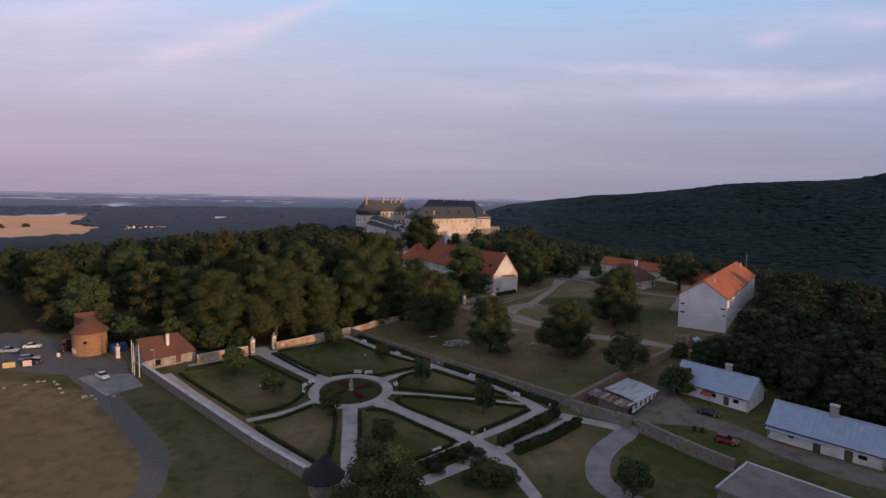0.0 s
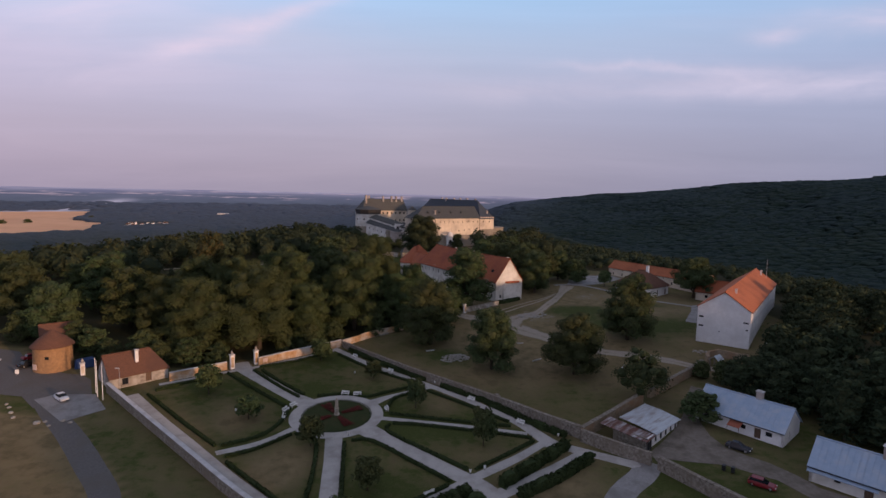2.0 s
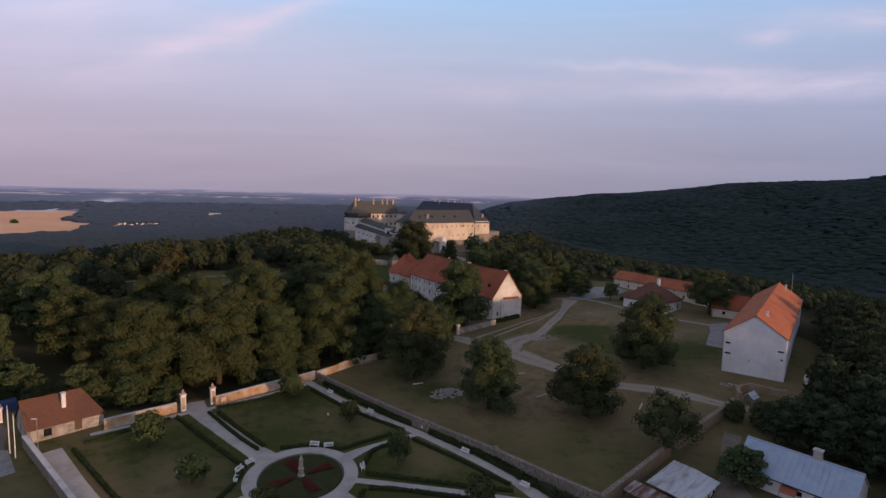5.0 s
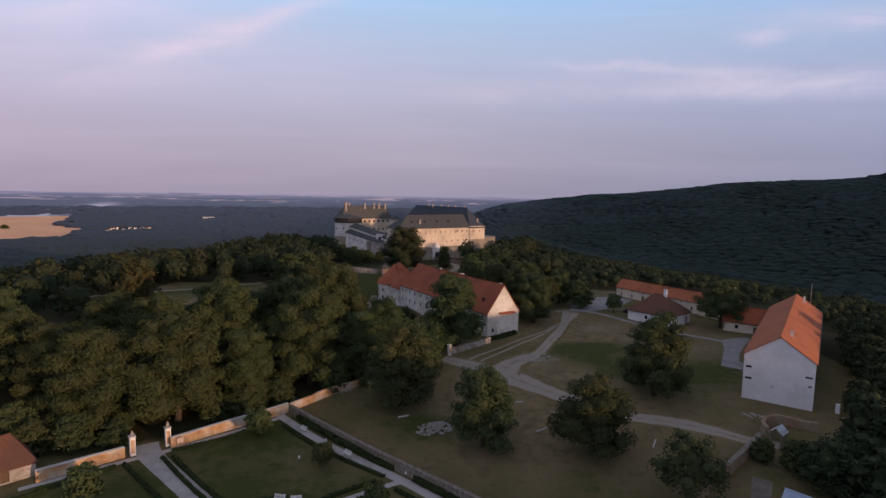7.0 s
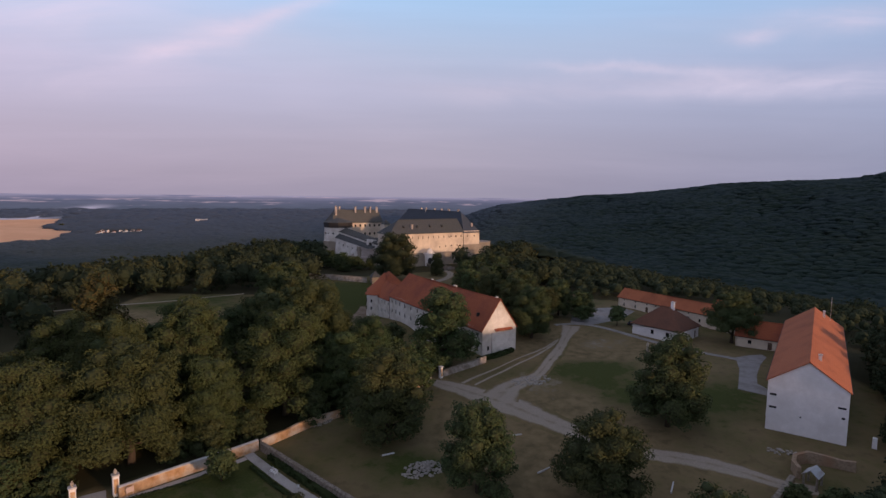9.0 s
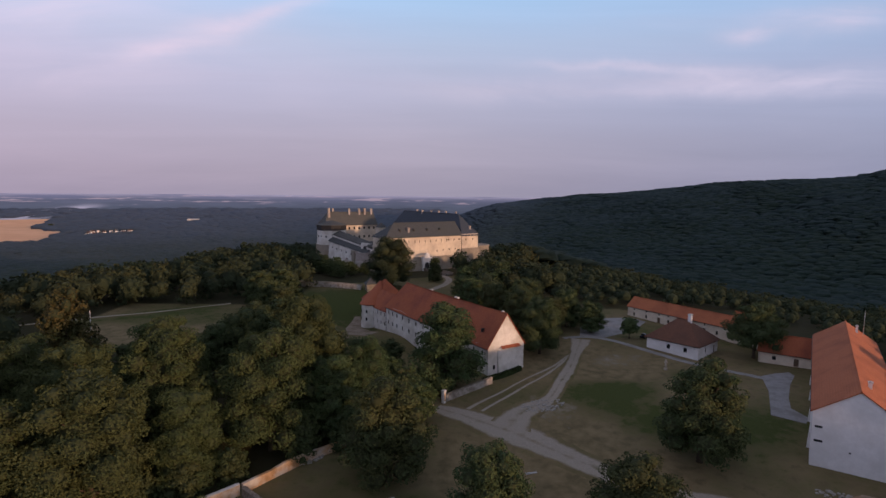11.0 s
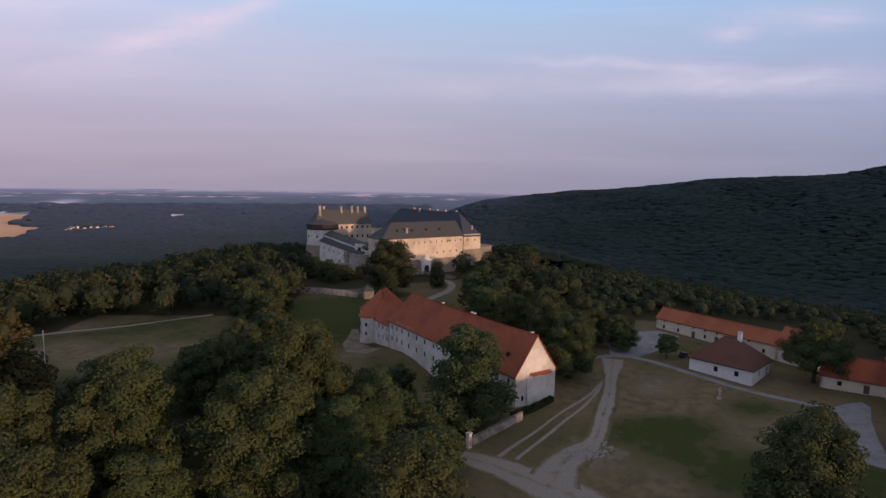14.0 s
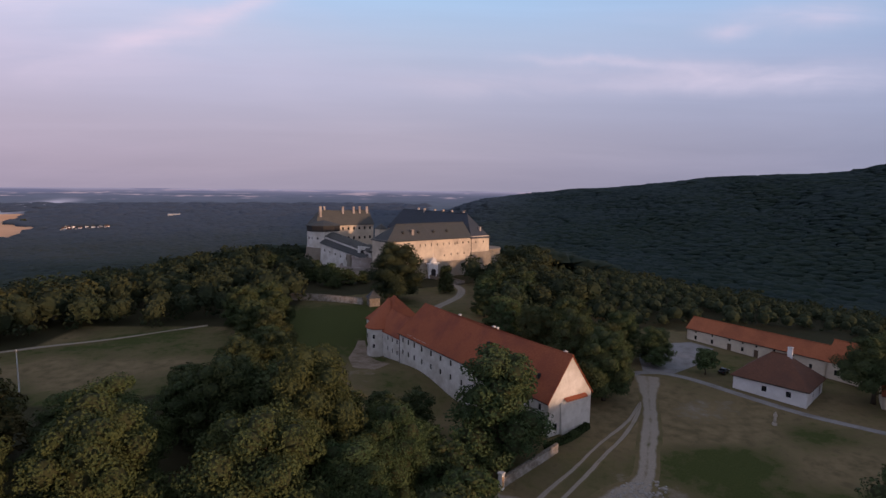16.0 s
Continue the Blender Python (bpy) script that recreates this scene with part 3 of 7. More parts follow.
def strip(name, pts, width, material, label, category="path", lift=0.07, rough_edge=0.1, seed=1, cross=None, kind="structure"):
    rnd = random.Random(seed)
    line = smooth_line(pts, 1.6)
    soft = material == "dirt"
    cross = cross or (8 if soft else max(2, int((width(0.5) if callable(width) else width) / 1.3)))
    geo, rows_ = Geo(), []
    for i, (x, y) in enumerate(line):
        x0, y0 = line[max(i - 1, 0)]
        x1, y1 = line[min(i + 1, len(line) - 1)]
        d = Vector((x1 - x0, y1 - y0)).normalized()
        nrm = Vector((-d.y, d.x))
        w = width(i / max(1, len(line) - 1)) if callable(width) else width
        w = w * 1.5 if soft else w
        a = w / 2 + (math.sin(i * 0.55 + seed) + math.sin(i * 0.21 + seed * 2.3) + rnd.uniform(-0.5, 0.5)) * 0.5 * rough_edge
        b = w / 2 + (math.sin(i * 0.47 + seed * 1.7) + math.sin(i * 0.26 + seed * 0.6) + rnd.uniform(-0.5, 0.5)) * 0.5 * rough_edge
        row = []
        for k in range(cross + 1):
            s = -a + (a + b) * k / cross
            px, py = x + nrm.x * s, y + nrm.y * s
            edge = -0.16 if k in (0, cross) else 0.0
            row.append((px, py, on_ground(px, py) + lift + edge * lift / 0.07 * 0.4))
        rows_.append(row)
    geo.rings(rows_, close=False, caps=False)
    # faces look up
    geo.f = [tuple(reversed(f)) for f in geo.f]
    ob = single(name, geo, "ground" if soft else material, label, category, kind=kind, smooth=True)
    if soft:
        # worn bare along the middle, grown over towards the verges
        prof = [0.0, 0.42, 0.95, 1.0, 0.72, 1.0, 0.95, 0.42, 0.0]
        ob.data.attributes.new("bare", "FLOAT", "POINT").data.foreach_set("value", np.array(prof * len(line), np.float32))
        ob.data.attributes.new("dry", "FLOAT", "POINT").data.foreach_set("value", np.full(len(ob.data.vertices), 0.7, np.float32))
    return ob


def patch(name, poly, material, label, category="pavement", lift=0.05, step=2.0):
    """A flat area laid on the ground, cut to its outline."""
    bm = bmesh.new()
    bm.faces.new([bm.verts.new((*p, 0)) for p in poly])
    for axis in (0, 1):
        lo, hi = min(p[axis] for p in poly), max(p[axis] for p in poly)
        c = math.ceil(lo / step) * step
        while c < hi:
            co, no = [0, 0, 0], [0, 0, 0]
            co[axis], no[axis] = c, 1
            bmesh.ops.bisect_plane(bm, geom=bm.verts[:] + bm.edges[:] + bm.faces[:], plane_co=co, plane_no=no)
            c += step
    for vtx in bm.verts:
        vtx.co.z = on_ground(vtx.co.x, vtx.co.y) + lift
    bmesh.ops.recalc_face_normals(bm, faces=bm.faces)
    me = bpy.data.meshes.new(name)
    bm.to_mesh(me)
    bm.free()
    if me.polygons and me.polygons[0].normal.z < 0:
        me.flip_normals()
    me.materials.append(M[material])
    return tagged(new(name, me), label, category, kind="structure")


# ---- houses ----
def turn(x, y, z, ang):
    return pose(x, y, z, 0, 0, ang)


def wall_geo(length, low, high, holes, thick=0.45, gable=None):
    """A wall in the x-z plane, outside at y = 0 and inside at y = thick, with openings cut through; gable: the ridge's height over the middle."""
    xs = sorted({0.0, length, *[h[0] for h in holes], *[h[0] + h[2] for h in holes]})
    zs = sorted({low, high, *[h[1] for h in holes], *[h[1] + h[3] for h in holes]})
    g = Geo()

    def solid(a, b):
        return not any(h[0] < a < h[0] + h[2] and h[1] < b < h[1] + h[3] for h in holes)

    for i in range(len(xs) - 1):
        for j in range(len(zs) - 1):
            if solid((xs[i] + xs[i + 1]) / 2, (zs[j] + zs[j + 1]) / 2):
                x0, x1, z0, z1 = xs[i], xs[i + 1], zs[j], zs[j + 1]
                g.face((x0, 0, z0), (x1, 0, z0), (x1, 0, z1), (x0, 0, z1))
                g.face((x1, thick, z0), (x0, thick, z0), (x0, thick, z1), (x1, thick, z1))
    for x, z, w, h in [q[:4] for q in holes]:
        g.face((x, 0, z), (x, thick, z), (x + w, thick, z), (x + w, 0, z))
        g.face((x, 0, z + h), (x + w, 0, z + h), (x + w, thick, z + h), (x, thick, z + h))
        g.face((x, 0, z), (x, 0, z + h), (x, thick, z + h), (x, thick, z))
        g.face((x + w, 0, z), (x + w, thick, z), (x + w, thick, z + h), (x + w, 0, z + h))
    for x in (0, length):
        g.face((x, 0, low), (x, 0, high), (x, thick, high), (x, thick, low))
    g.face((0, 0, high), (length, 0, high), (length, thick, high), (0, thick, high))
    if gable:
        m = length / 2
        g.face((0, 0, high), (length, 0, high), (m, 0, gable))
        g.face((0, thick, high), (m, thick, gable), (length, thick, high))
        g.face((0, 0, high), (m, 0, gable), (m, thick, gable), (0, thick, high))
        g.face((length, 0, high), (length, thick, high), (m, thick, gable), (m, 0, gable))
    return g


def roof_geo(L, W, eave, ridge, over, hip0=0.0, hip1=0.0, thick=0.22, end=0.3, sag=0.0):
    """A pitched roof; hip0 and hip1 say how far the hips draw the ridge in at each end (0: a gable)."""
    k = (ridge - eave) / (W / 2)
    ze = eave - over * k
    x0, x1 = -(over if hip0 else end), L + (over if hip1 else end)
    r0, r1 = (hip0, L - hip1) if (hip0 or hip1) else (x0, x1)
    r0 = hip0 if hip0 else x0
    r1 = L - hip1 if hip1 else x1
    m = W / 2
    polys = [[(x0, -over, ze), (x1, -over, ze), (r1, m, ridge), (r0, m, ridge)], [(x1, W + over, ze), (x0, W + over, ze), (r0, m, ridge), (r1, m, ridge)]]
    if hip0:
        polys.append([(x0, W + over, ze), (x0, -over, ze), (r0, m, ridge)])
    if hip1:
        polys.append([(x1, -over, ze), (x1, W + over, ze), (r1, m, ridge)])
    g = Geo()
    for p in polys:
        cells = [p]
        if len(p) == 4 and sag:
            cells, nseg = [], 10
            a, b, c, d = [Vector(q) for q in p]
            def pt(s, t):
                q = a.lerp(b, s).lerp(d.lerp(c, s), t)
                q.z -= sag * math.sin(math.pi * s) * t + 0.25 * sag * math.sin(9 * s + 4 * t)
                return q
            for i in range(nseg):
                for j in range(3):
                    cells.append([pt(i / nseg, j / 3), pt((i + 1) / nseg, j / 3), pt((i + 1) / nseg, (j + 1) / 3), pt(i / nseg, (j + 1) / 3)])
        for q in cells:
            g.face(*q)
            g.face(*[(x, y, z - thick) for x, y, z in reversed(q)])
        for q, s in zip(p, p[1:] + p[:1]):
            g.face(q, (q[0], q[1], q[2] - thick), (s[0], s[1], s[2] - thick), s)
    return g, (r0, r1, m)


SIDES = {"front": 0, "right": 1, "back": 2, "left": 3}


def side_pose(side, L, W):
    return {"front": pose(0, 0, 0), "right": pose(L, 0, 0, 0, 0, 90), "back": pose(L, W, 0, 0, 0, 180), "left": pose(0, W, 0, 0, 0, -90)}[side]


window_cache = {}


def window_parts(parent, at, w, h, kind):
    """A framed window with its panes, or a door leaf, set into the reveal."""
    key = (round(w, 2), round(h, 2), kind)
    if key not in window_cache:
        f = Geo()
        t = min(0.07, w * 0.12)
        f.box(0, 0, 0, t, 0.06, h).box(w - t, 0, 0, w, 0.06, h).box(t, 0, 0, w - t, 0.06, t).box(t, 0, h - t, w - t, 0.06, h)
        if kind == "window" and w > 0.7:
            f.box(w / 2 - 0.03, 0.005, t, w / 2 + 0.03, 0.05, h - t).box(t, 0.008, h * 0.62, w - t, 0.047, h * 0.62 + 0.05)
        p = Geo()
        if kind == "door":
            for i in range(3):
                a = t + (w - 2 * t) * i / 3
                p.box(a + 0.01, 0.015, t, a + (w - 2 * t) / 3 - 0.01, 0.05, h - t)
        else:
            p.box(t, 0.025, t, w - t, 0.035, h - t)
        window_cache[key] = (f.mesh("frame", M["wood" if kind == "door" else "dark"]), p.mesh("pane", M["wood" if kind == "door" else "glass"]))
    fm, pm = window_cache[key]
    ob = part("door" if kind == "door" else "window", fm, None, parent, at=at)
    part("leaf" if kind == "door" else "pane", pm, None, ob)
    return ob


def chimney(parent, x, y, z0, z1, w=0.9, d=0.9, material="white"):
    c = part("chimney", Geo().box(x - w / 2, y - d / 2, z0, x + w / 2, y + d / 2, z1), material, parent)
    part("cap", Geo().box(x - w / 2 - 0.12, y - d / 2 - 0.12, z1, x + w / 2 + 0.12, y + d / 2 + 0.12, z1 + 0.16).box(x - w * 0.3, y - d * 0.3, z1 + 0.16, x + w * 0.3, y + d * 0.3, z1 + 0.3), "coping", c)
    return c


def house(name, label, x, y, ang, L, W, base, eave, ridge, wall, roof, over=0.5, hips=(0, 0), openings=None, sag=0.05, foot=1.5, category="house", gutter=True, plinth=None):
    """openings: side -> list of (along, sill above base, width, height, kind)."""
    th = thing(name, label, category, turn(x, y, base, ang))
    e, r = eave - base, ridge - base
    for side in SIDES:
        n_ = L if side in ("front", "back") else W
        holes = [(a - w / 2, z, w, h, k) for a, z, w, h, k in (openings or {}).get(side, [])]
        gab = r - 0.12 if (side == "left" and not hips[0]) or (side == "right" and not hips[1]) else None
        ln = n_ if side in ("front", "back") else n_ - 0.9
        shift = 0 if side in ("front", "back") else 0.45
        holes = [(a - shift, z, w, h, k) for a, z, w, h, k in holes]
        m = side_pose(side, L, W) @ pose(shift, 0, 0)
        if gab:
            m = side_pose(side, L, W)
            holes = [(a + shift, z, w, h, k) for a, z, w, h, k in holes]
            ln, shift = n_, 0
            m = m @ pose(0, -0.003, 0)
        wl = part("wall", wall_geo(ln, -foot, e, holes, 0.45, gab), wall, th, at=m)
        for a, z, w, h, k in holes:
            window_parts(wl, pose(a, 0.17, z), w, h, k)
    geo, (r0, r1, mid) = roof_geo(L, W, e + 0.06, r, over, *hips, sag=sag)
    rf = part("roof", geo, roof, th)
    cap = Geo().tube([(r0 + (r1 - r0) * i / 8, mid, r + 0.03 - sag * math.sin(math.pi * i / 8)) for i in range(9)], [0.17] * 9, 6)
    part("ridge", cap, roof, rf)
    if gutter:
        k = (r - e) / (W / 2)
        for yy, s in ((-over - 0.06, "gutter"), (W + over + 0.06, "gutter")):
            part(s, Geo().box(-0.2, yy - 0.07, e - over * k - 0.16, L + 0.2, yy + 0.07, e - over * k - 0.03), "dark", rf)
    return th


def rows_of(n_, first, step, z, w, h, kind="window"):
    return [(first + i * step, z, w, h, kind) for i in range(n_)]


# the long red-roofed convent
con = house("long_manor", "long white two-storey manor with a steep red tiled roof", 26.6, 228.7, 121.5, 63.0, 12.46, 2.0, 9.8, 18.4, "old_white", "tile_red", 0.45, (0, 4.5),
            openings={"back": [(L_, z, 0.85, 1.5, "window") for L_ in [63.0 - v for v in (2.6, 6.8, 11.6, 16.4, 21.2, 26, 30.8, 35.6, 40.4, 45.2, 50, 54.2, 57.6, 60.8)] for z in (1.2, 4.9)],
                      "left": [(2.2, 1.2, 0.8, 1.3, "window")]}, sag=0.45, foot=6.0)
for cx, cy in ((2.2, 5.9), (25.0, 5.9), (26.4, 5.9), (41, 5.9)):
    chimney(con, cx, cy, 13.4, 16.45, 0.5, 0.5)
part("dormer_hatch", Geo().box(24, 8.6, 12.6, 24.7, 9.4, 13.6, 0.05), "dark", con)
part("dormer_hatch", Geo().box(5, 10.0, 10.6, 5.7, 10.8, 11.6, 0.05), "dark", con)
# small tiled weather ledge across the gable
ledge = Geo()
ledge.face((-0.9, 1.8, 7.0), (-0.05, 1.8, 7.55), (-0.05, 8.2, 7.55), (-0.9, 8.2, 7.0)).face((-0.9, 8.2, 6.9), (-0.05, 8.2, 7.4), (-0.05, 1.8, 7.4), (-0.9, 1.8, 6.9))
ledge.face((-0.9, 1.8, 6.9), (-0.9, 1.8, 7.0), (-0.9, 8.2, 7.0), (-0.9, 8.2, 6.9))
part("ledge", ledge, "tile_red", con)
# buttress flare of the gable foot
part("buttress", Geo().rings([[(-0.9, 3.4, -1.5), (-0.9, 9.2, -1.5), (0.1, 9.2, -1.5), (0.1, 3.4, -1.5)], [(-0.12, 3.4, 6.6), (-0.12, 9.2, 6.6), (0.1, 9.2, 6.6), (0.1, 3.4, 6.6)]]), "old_white", con)
for a in (25.0, 62.6):
    part("drainpipe", Geo().tube([(a, 12.62, -3.0), (a, 12.62, 7.6)], [0.09, 0.09], 6), "dark", con)
# low link, end pavilion and round corner tower
MX, MY, MO = Vector((-0.5225, 0.8526)), Vector((-0.8526, -0.5225)), Vector((26.6, 228.7))
house("manor_link", "low white link of the manor with small windows", *(MO + MX * 63.1 + MY * 1.6), 121.5, 15.0, 10.4, 0.2, 7.4, 12.6, "old_white", "tile_red", 0.35,
      openings={"back": [(15.0 - a, z, 0.8, 1.4, "window") for a in (2.2, 5.2, 8.2) for z in (1.4, 4.8)]}, gutter=False)
house("manor_pavilion", "white end pavilion with a steep hipped red roof", *(MO + MX * 78.2 - MY * 5.2), 121.5, 15.0, 14.0, 0.2, 7.4, 15.4, "old_white", "tile_red", 0.4, (6.6, 6.6),
      openings={"back": [(15 - a, z, 0.8, 1.3, "window") for a in (10.5, 12.6) for z in (1.2, 4.4)]}, gutter=False)
tur = thing("corner_tower", "round white corner tower with a pointed red tiled roof", "tower", turn(-24.2, 289.4, 0.0, 0))
part("wall", Geo().lathe([(3.9, -3), (3.75, 0.6), (3.6, 7.6), (3.85, 7.75), (3.85, 7.95), (3.5, 7.95)], 28), "old_white", tur, smooth=False)
tr_ = part("roof", Geo().rings([[(r * math.cos(2 * math.pi * k / 28) + ox, r * math.sin(2 * math.pi * k / 28) + oy, z) for k in range(28)] for r, ox, oy, z in ((4.3, 0, 0, 7.65), (4.35, 0, 0, 7.85), (3.4, 0.8, 3.2, 9.8), (2.0, 1.7, 7.4, 12.2), (0.4, 2.6, 11.6, 14.8))]), "tile_red", tur)
part("finial", Geo().lathe([(0.1, 14.6), (0.16, 15.4), (0.05, 15.8), (0.03, 17.0)], 8, 2.6, 11.4), "dark", tr_)
for a in (200, 250, 300):
    for z in (1.6, 4.6):
        s, c = math.sin(radians(a)), math.cos(radians(a))
        part("window", Geo().box(-0.35, -0.08, 0, 0.35, 0.12, 1.2), "glass", tur, at=pose(3.66 * c, 3.66 * s, z, 0, 0, a + 90))

# the long barn
barn = house("granary", "tall white granary with a long orange tiled roof", 83.7, 167.8, 55.6, 67, 13.8, 1.7, 11.96, 16.86, "white", "tile_orange", 0.35,
             openings={"back": [(a, z, 0.9, 1.0, "window") for a in (4, 10, 16, 22, 28, 34, 40, 46, 52, 58, 63) for z in (2.0, 6.4)],
                       "front": [(a, z, 1.0, 1.3, "window") for a in (4, 9, 14, 19, 24, 29, 34, 40, 46, 52, 58, 64) for z in (2.2, 5.4, 8.2)],
                       "left": [(12.7, 6.6, 1.4, 0.45, "window"), (13.0, 4.6, 0.6, 0.45, "window"), (1.0, 6.9, 1.3, 0.5, "window"), (1.0, 4.2, 1.6, 0.5, "window"), (6.0, 3.2, 0.3, 0.35, "window")]}, sag=0.05)
chimney(barn, 7.5, 5.2, 11.8, 15.0, 0.6, 0.6)
chimney(barn, 61, 4.6, 11.6, 15.2, 0.5, 0.5)
mast = Geo().tube([(63, 3, 11), (63, 3, 19.4)], [0.08, 0.05], 6).box(62.2, 2.94, 18.3, 63.8, 3.06, 18.45).box(62.5, 2.9, 17.5, 63.0, 3.1, 17.9)
part("antenna_mast", mast, "chrome", barn)
for a in (7.0, 20.0, 33.0, 46.0):
    part("buttress", Geo().rings([[(a, 13.7, -1.5), (a + 1.0, 13.7, -1.5), (a + 1.0, 14.4, -1.5), (a, 14.4, -1.5)], [(a, 13.7, 5.5), (a + 1.0, 13.7, 5.5), (a + 1.0, 13.9, 5.5), (a, 13.9, 5.5)]]), "white", barn)
house("linking_range", "low cream range with a red tiled roof", 97.0, 235.0, -36.0, 14.5, 8, 2.8, 6.4, 10.6, "cream", "tile_red", 0.5, openings={"front": [(9.5, 0.0, 1.2, 2.2, "door"), (4, 1.0, 1.0, 1.2, "window")]})
hip = house("hipped_house", "white cottage with a broad hipped brown tiled roof", 68.6, 247.2, -48.5, 16.0, 14.0, 3.0, 7.1, 12.6, "white", "tile_brown", 0.6, (6.2, 6.2),
            openings={"front": [(7.0, 1.2, 1.1, 1.4, "window"), (12.2, 1.2, 1.1, 1.4, "window")], "right": [(5.5, 0.9, 1.0, 1.5, "window"), (11.6, 0, 1.3, 2.3, "door")], "left": [(4, 1.2, 1.0, 1.3, "window")]}, sag=0.06)
chimney(hip, 10.2, 7.0, 8.2, 11.4, 1.0, 0.9)
longh = house("service_range", "long cream service range with an orange tiled roof", 76.6, 288.6, -57.8, 40, 7.6, 3.6, 8.1, 11.2, "cream", "tile_orange", 0.4,
              openings={"front": [(3, 1.0, 0.8, 1.3, "window"), (8.5, 1.0, 0.8, 1.3, "window"), (14, 0.0, 1.3, 2.4, "door"), (18, 1.0, 0.8, 1.3, "window"), (22, 0.0, 1.3, 2.4, "door"), (27, 1.0, 0.8, 1.3, "window"), (32, 1.0, 0.8, 1.3, "window"), (36.5, 1.0, 0.8, 1.3, "window")]
                        + [(a, 3.2, 0.6, 0.6, "window") for a in (3, 8.5, 14, 18, 22, 27, 32)]}, sag=0.08)
block = house("end_range", "cream end range with a steeper orange tiled roof", 97.6, 254.2, -57.8, 11, 9.6, 3.2, 8.3, 13.0, "cream", "tile_orange", 0.4,
              openings={"front": [(2.6, 1.4, 1.2, 1.4, "window"), (6.8, 1.4, 1.2, 1.4, "window")]}, gutter=False)
chimney(block, 9.0, 6.2, 8.0, 11.4, 0.9, 0.9)

# the gatehouse by the garden
gh = house("gatehouse", "low gatehouse with a half-hipped brown tiled roof", -76.4, 131.9, 49.0, 12.6, 8.6, -2.9, 0.0, 4.2, "dirty_shaded_white", "tile_brown", 0.35, (0, 2.6),
           openings={"front": [(3.2, 0.6, 1.3, 1.5, "window"), (8.2, 0.3, 1.3, 2.2, "door")], "left": [(3.4, 0.9, 0.8, 1.5, "window")]}, sag=0.08, gutter=False)
chimney(gh, 6.4, 2.2, 4.6, 7.6, 0.7, 0.6)
# ochre round tower
ot = thing("round_tower", "squat round ochre tower with a low brown cone roof", "tower", turn(-97.0, 142.0, -1.8, 0))
part("wall", Geo().lathe([(4.3, -1.5), (4.2, 0.0), (4.0, 5.9), (4.2, 6.0), (4.2, 6.2), (3.8, 6.2)], 36), "ochre", ot)
part("roof", Geo().lathe([(4.6, 5.95), (4.6, 6.15), (2.9, 7.8), (0.15, 9.8)], 36), "tile_brown", ot)
part("window", Geo().box(-0.4, -0.1, 0, 0.4, 0.1, 0.7), "glass", ot, at=pose(4.07 * math.sin(radians(20)), -4.07 * math.cos(radians(20)), 3.4, 0, 0, 20))
part("notice_board", Geo().box(-0.7, -0.08, 0, 0.7, 0.02, 1.3), "pink", ot, at=pose(4.2 * math.sin(radians(-22)), -4.2 * math.cos(radians(-22)), 0.9, 0, 0, -22), label="pale notice board")
house("side_cottage", "small cottage with a white gable and brown roof", -105.5, 149.0, 40, 7, 5.5, -1.0, 4.0, 6.6, "white", "tile_brown", 0.3, gutter=False)

# tin-roofed houses on the lane
h1 = house("tin_cottage", "small white cottage with a blue tin roof", 52.8, 128.4, -48, 16.6, 8.6, -3.3, -0.1, 3.3, "white", "tin_blue", 0.6,
           openings={"front": [(12.0, 0.1, 1.2, 2.0, "door"), (14.0, 1.1, 1.2, 0.9, "window"), (9.3, 1.1, 1.0, 0.9, "window")], "right": [(3.2, 0.6, 0.7, 1.7, "window")]}, sag=0.02)
chimney(h1, 10.4, 4.6, 5.4, 8.0, 1.2, 0.9, "stone_pale")
h2 = house("tin_house", "low white house with a blue tin roof", 62.0, 105.3, -46, 18, 8.4, -4.0, -0.9, 2.5, "old_white", "tin_blue", 0.5,
           openings={"front": [(8.2, 0.0, 1.2, 2.0, "door"), (13.0, 0.0, 1.3, 2.1, "door"), (15, 1.1, 1.3, 0.8, "window"), (4, 1.2, 0.9, 0.8, "window")], "right": [(2.6, 0.6, 0.8, 1.6, "window"), (5.2, 0.6, 0.8, 1.6, "window")]}, sag=0.02)
chimney(h2, 9.6, 4.2, 5.2, 8.2, 1.3, 1.0, "stone_pale")
for h_, L_ in ((h1, 16.6), (h2, 18)):
    rf = [c for c in h_.children if c.name.startswith("roof")][0]
    ev, rd, wd, ov = (3.26, 6.6, 8.6, 0.6) if h_ is h1 else (3.16, 6.5, 8.4, 0.5)
    drop = ov * (rd - ev) / (wd / 2)
    for i in range(1, int(L_ / 0.9)):
        s = Geo()
        for ya, za, yb, zb in ((-ov, ev - drop, wd / 2, rd), (wd + ov, ev - drop, wd / 2, rd)):
            s.tube([(i * 0.9, ya, za + 0.03), (i * 0.9, yb, zb + 0.03)], [0.035, 0.035], 4)
        part("seam", s, "tin_blue", rf)
    if h_ is h2:
        part("pent_roof", Geo().rings([[(-0.2, -0.9, 2.0), (9.5, -0.9, 2.0), (9.5, -0.9, 2.1), (-0.2, -0.9, 2.1)], [(-0.2, 0.0, 2.5), (9.5, 0.0, 2.5), (9.5, 0.0, 2.6), (-0.2, 0.0, 2.6)]]), "tin_blue", h_)

